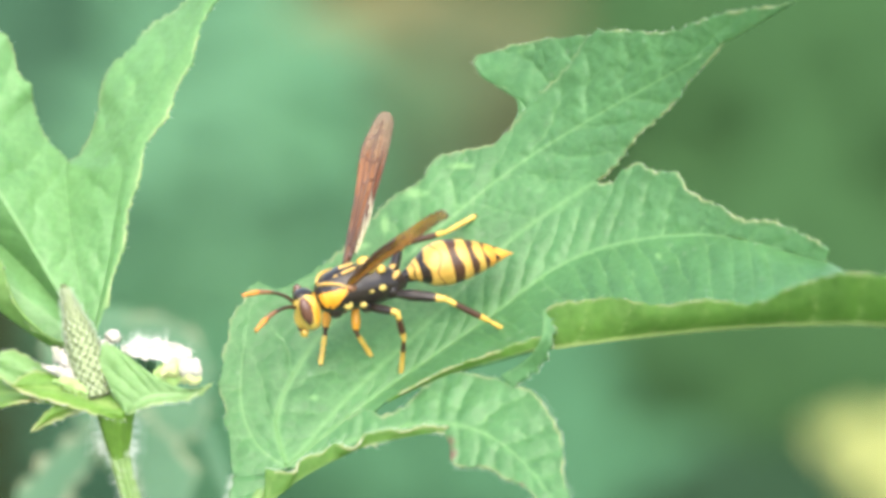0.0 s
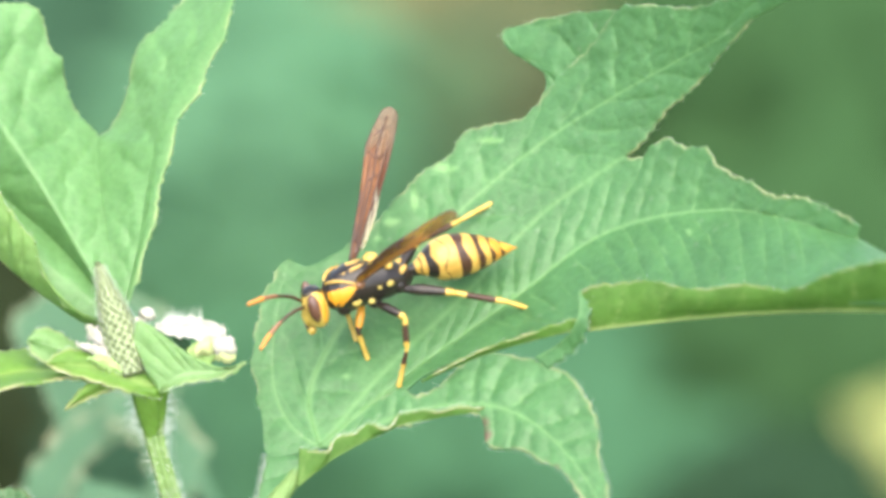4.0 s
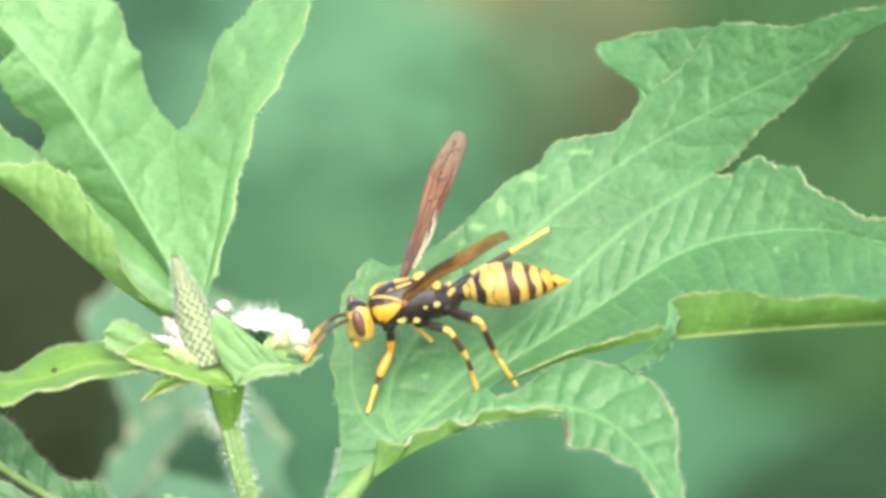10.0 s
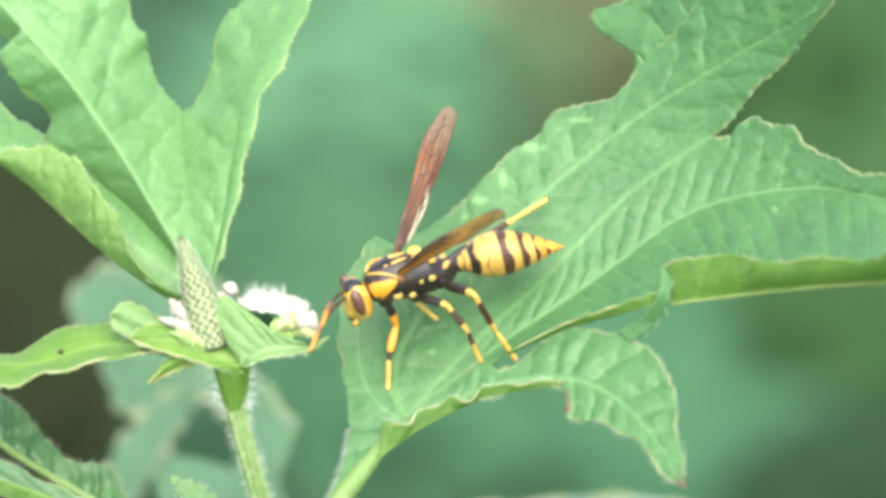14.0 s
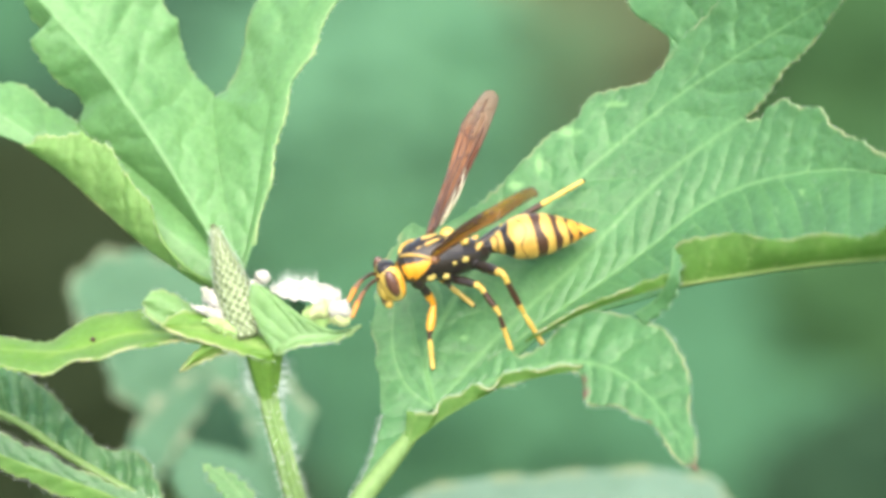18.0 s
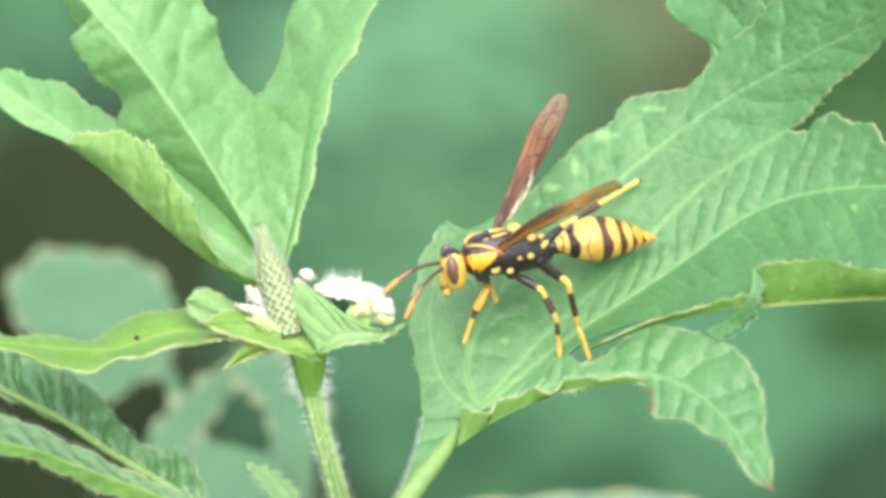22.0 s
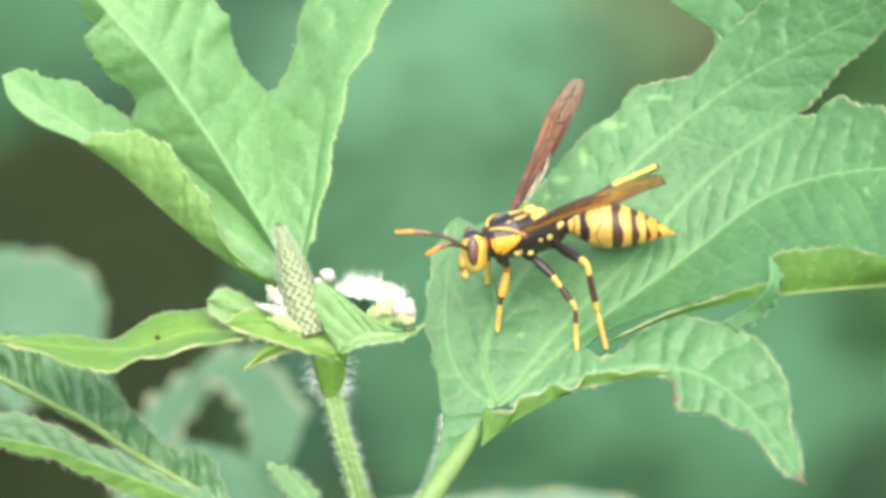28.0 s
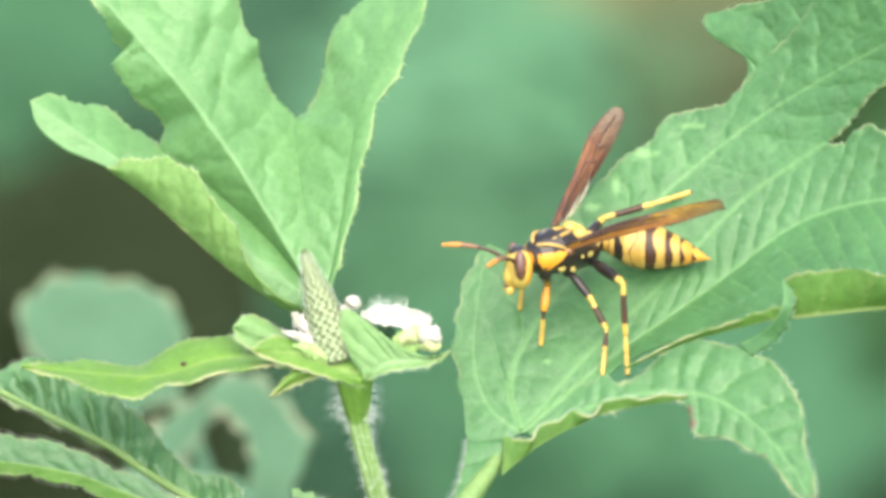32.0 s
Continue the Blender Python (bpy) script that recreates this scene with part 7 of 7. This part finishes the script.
# where each foot stands on the leaf: seconds and place on the sheet; it steps between rows that differ
STEPS = {
    ('front', 'left'): [(0, 940, 522), (1, 927, 524), (2, 921, 521), (3, 912, 551), (6, 780, 611), (7, 785, 632), (8, 770, 642), (9, 716, 627), (10, 742, 667), (11, 752, 667), (12, 762, 665), (13, 764, 664), (14, 763, 664), (17, 778, 657), (18, 785, 651), (19, 765, 637), (20, 738, 589), (21, 746, 582), (22, 771, 603), (23, 777, 610), (24, 789, 611), (25, 789, 604), (27.5, 797, 592), (28, 800, 591), (29, 811, 584), (30, 822, 578), (31, 828, 575), (32, 830, 568)],
    ('front', 'right'): [(0, 853, 537), (1, 854, 530), (2, 849, 537), (3, 860, 534), (6, 857, 534), (7, 853, 533), (9, 853, 535), (10, 851, 536), (11, 850, 537), (12, 853, 540), (13, 850, 534), (14, 850, 540), (17, 847, 538), (18, 855, 540), (19, 852, 537), (20, 857, 535), (21, 851, 536), (22, 827, 530), (23, 831, 532), (24, 832, 532), (27.5, 792, 506), (28, 790, 508), (31, 794, 501), (32, 796, 506)],
    ('middle', 'left'): [(0, 993, 551), (1, 918, 587), (2, 923, 617), (3, 928, 620), (6, 933, 621), (7, 929, 622), (9, 933, 622), (10, 932, 622), (11, 933, 622), (12, 935, 623), (13, 929, 623), (14, 929, 623), (17, 924, 622), (18, 925, 623), (19, 925, 625), (20, 928, 623), (21, 931, 627), (22, 935, 629), (23, 935, 626), (24, 937, 625), (25, 936, 623), (27.5, 935, 626), (28, 934, 628), (29, 934, 630), (30, 937, 631), (31, 933, 628), (32, 934, 626)],
    ('hind', 'left'): [(0, 1200, 492), (1, 1193, 489), (2, 1201, 491), (3, 1201, 495), (6, 1196, 487), (7, 1136, 503), (8, 1083, 543), (9, 1029, 582), (10, 998, 607), (11, 995, 610), (12, 992, 608), (13, 991, 610), (14, 987, 611), (17, 977, 607), (18, 979, 608), (19, 977, 610), (20, 981, 619), (21, 985, 623), (22, 985, 624), (23, 986, 624), (24, 983, 623), (25, 981, 622), (27.5, 982, 624), (28, 985, 621), (29, 980, 621), (30, 977, 622), (31, 975, 622), (32, 978, 618)],
    ('hind', 'right'): [(0, 1126, 276), (1, 1110, 288), (2, 1106, 293), (3, 1103, 298), (3.5, 1104, 297), (5.5, 1102, 296), (6, 1102, 295), (7, 1101, 294), (9, 1102, 293), (12, 1103, 294), (14, 1099, 296), (17, 1090, 298), (19, 1091, 299), (21, 1098, 301), (23, 1101, 300), (25, 1101, 300), (28, 1102, 303), (30, 1102, 304), (32, 1098, 303)],
    ('middle', 'right'): [(0, 900, 430), (10, 870, 440), (20, 850, 445), (32, 840, 450)],
}
# where each feeler points, in the wasp's space
FEELERS = {
    'right': [(0, 0.76, 0.31, 0.57), (1, 0.75, 0.24, 0.62), (2, 0.73, 0.32, 0.60), (3, 0.84, 0.20, 0.51), (6, 0.84, 0.45, 0.31), (7, 0.84, 0.54, 0.06), (8, 0.80, 0.60, 0.04), (9, 0.78, 0.61, 0.16), (10, 0.73, 0.68, 0.11), (11, 0.72, 0.67, 0.19), (12, 0.61, 0.78, 0.16), (13, 0.56, 0.83, 0.08), (14, 0.56, 0.82, 0.09), (17, 0.59, 0.76, 0.26), (18, 0.65, 0.74, 0.17), (19, 0.73, 0.68, 0.11), (20, 0.81, 0.59, -0.03), (21, 0.91, 0.40, -0.10), (22, 0.96, 0.23, -0.15), (23, 1.00, -0.08, -0.07), (24, 1.00, -0.02, 0.02), (25, 0.91, -0.41, 0.07), (28, 0.79, -0.58, 0.17), (30, 0.73, -0.67, 0.09), (32, 0.69, -0.73, 0.10)],
    'left': [(0, 0.77, 0.60, 0.20), (1, 0.81, 0.56, 0.15), (2, 0.84, 0.54, 0.02), (3, 0.90, 0.43, -0.10), (6, 0.88, 0.40, -0.24), (7, 0.85, 0.45, -0.28), (8, 0.84, 0.48, -0.24), (9, 0.76, 0.65, 0.02), (10, 0.83, 0.53, -0.19), (11, 0.81, 0.46, -0.36), (12, 0.79, 0.51, -0.35), (13, 0.79, 0.53, -0.31), (14, 0.77, 0.52, -0.36), (17, 0.61, 0.79, -0.00), (18, 0.67, 0.74, -0.02), (19, 0.68, 0.73, 0.10), (20, 0.51, 0.86, 0.03), (21, 0.71, 0.61, -0.36), (22, 0.77, 0.47, -0.43), (23, 0.90, 0.39, -0.19), (24, 0.89, 0.45, -0.06), (25, 0.87, 0.43, 0.25), (28, 0.88, 0.31, 0.33), (30, 0.86, 0.40, 0.31), (32, 0.87, 0.32, 0.36)],
}


def between(rows, t):
    """Values at t, eased from row to row."""
    for p, q in zip(rows, rows[1:]):
        if t <= q[0]:
            w = min(1.0, max(0.0, (t - p[0]) / (q[0] - p[0])))
            w = w * w * (3 - 2 * w)
            return [x + (y - x) * w for x, y in zip(p[1:], q[1:])]
    return list(rows[-1][1:])


def between_poses(rows, t):
    for (t0, a), (t1, b) in zip(rows, rows[1:]):
        if t <= t1:
            w = min(1.0, max(0.0, (t - t0) / (t1 - t0)))
            return Matrix.LocRotScale(a.translation.lerp(b.translation, w), a.to_quaternion().slerp(b.to_quaternion(), w), None)
    return rows[-1][1]


def aim(origin, target, upward):
    """A pose at origin with x towards target and z near upward."""
    x = (target - origin).normalized()
    y = upward.cross(x).normalized()
    z = x.cross(y)
    m = Matrix((x, y, z)).transposed().to_4x4()
    m.translation = origin
    return m


def leg_poses(hip, foot, thigh, shin, tarsus, bend, arch):
    """Thigh, shin and foot poses from the hip to where the foot stands."""
    knee_guess = (hip + foot) / 2 + bend * (thigh * arch)
    back = (knee_guess - foot).normalized()
    ankle = foot + back * tarsus * 0.92
    d = ankle - hip
    reach = min(d.length, (thigh + shin) * 0.995)
    d = d.normalized()
    along = (thigh * thigh - shin * shin + reach * reach) / (2 * reach)
    out = math.sqrt(max(0.0, thigh * thigh - along * along))
    side = (bend - d * bend.dot(d)).normalized()
    knee = hip + d * along + side * out
    ankle = hip + d * reach
    return aim(hip, knee, bend), aim(knee, ankle, bend), aim(ankle, foot, bend)


# which way each knee points, and how high it arches
BENDS = {
    ("front", "left"): (-2.5, -2.2, 0.3), ("front", "right"): (-0.3, -0.9, 0.35),
    ("middle", "left"): (-0.49, 0.64, 0.05), ("middle", "right"): (0.1, -0.6, 0.9),
    ("hind", "left"): (0.11, 1.07, 1.67), ("hind", "right"): (-0.96, -1.22, 0.49),
}
ARCHES = {("front", "left"): 0.11, ("front", "right"): 0.4, ("middle", "left"): 0.66, ("middle", "right"): 0.5, ("hind", "left"): 0.6, ("hind", "right"): 0.33}


# the blurred leaves sway: seconds and units to the side
SWAY_ROUND = [(0, 315), (2, 290), (3, 258), (6, 110), (8, 127), (9, 173), (10, 190), (11, 170), (13, 173), (14, 154), (17, 118), (18, 97), (19, 62), (20, 0), (21, -49),
              (22, -92), (23.5, -120), (25, -140), (28, -252), (30, -215), (32, -156)]
SWAY_ARCH = [(0, 18), (6, -30), (12, -12), (17, -29), (19, -51), (21, -71), (25, -137), (28, -162), (30, -160), (32, -200)]

# the pale leaf below: seconds, units to the side and upwards
SWAY_BLOWN = [(0, 60, -150), (12, 40, -110), (13.5, 20, -60), (14.5, 10, -30), (16.5, 0, -8), (17.5, 0, -8), (18, -8, -16), (18.5, -15, -30), (19, -30, -44), (20, -60, -42), (22, -110, -58), (25, -190, -42), (28, -260, -56), (32, -280, -75)]


def motions():
    rest = blown_leaf.location.copy()
    walk(blown_leaf, [(t, Matrix.Translation(rest + (ACROSS * dx + RISE * dy) * UNIT * 1.12)) for t, dx, dy in SWAY_BLOWN])
    for ob, rows in ((round_leaf, SWAY_ROUND), (arch_right, SWAY_ARCH), (arch_left, SWAY_ARCH), (arch_low, SWAY_ARCH)):
        rest = ob.location.copy()
        walk(ob, [(t, Matrix.Translation(rest + ACROSS * dx * UNIT * 1.16)) for t, dx in rows])
    walk(big_leaf, LEAF_PATH)
    walk(curled_lobe, LOWER_PATH)
    walk(hanging_lobe, LOWER_PATH)
    walk(upright_leaf, UPRIGHT_PATH)
    walk(wasp, WASP_PATH)
    walk(wasp_head, HEAD_PATH)
    walk(wasp_parts["abdomen"], ABDOMEN_PATH)
    walk(wasp_parts["far_wing"], FAR_WING_PATH)
    walk(wasp_parts["near_wing"], NEAR_WING_PATH)
    ticks = [i * 0.5 for i in range(65)]
    for kind, (hip, thigh, shin, foot) in leg_kinds.items():
        for side, s in (("left", 1), ("right", -1)):
            rows = ([], [], [])
            bend = Vector(BENDS[kind, side]).normalized()
            h = mmv(hip[0], hip[1] * s, hip[2])
            for t in ticks:
                a, b = between(STEPS[kind, side], t)
                rest = at(a, b, slope(a, b) - 0.3) - NODE
                stand = between_poses(WASP_PATH, t).inverted() @ (between_poses(LEAF_PATH, t) @ rest)
                for row, m in zip(rows, leg_poses(h, stand, thigh * MM, shin * MM, foot * MM, bend, ARCHES[kind, side])):
                    row.append((t, m))
            for k in range(3):
                walk(wasp_parts[kind, side, k], rows[k])
    for side in ("left", "right"):
        ob = wasp_parts["feeler_" + side]
        base = ob.location.copy()
        rows = []
        for t in ticks:
            d = Vector(between(FEELERS[side], t)).normalized()
            rows.append((t, aim(base, base + d, Vector((0.2, 0, 1)))))
        walk(ob, rows)


motions()
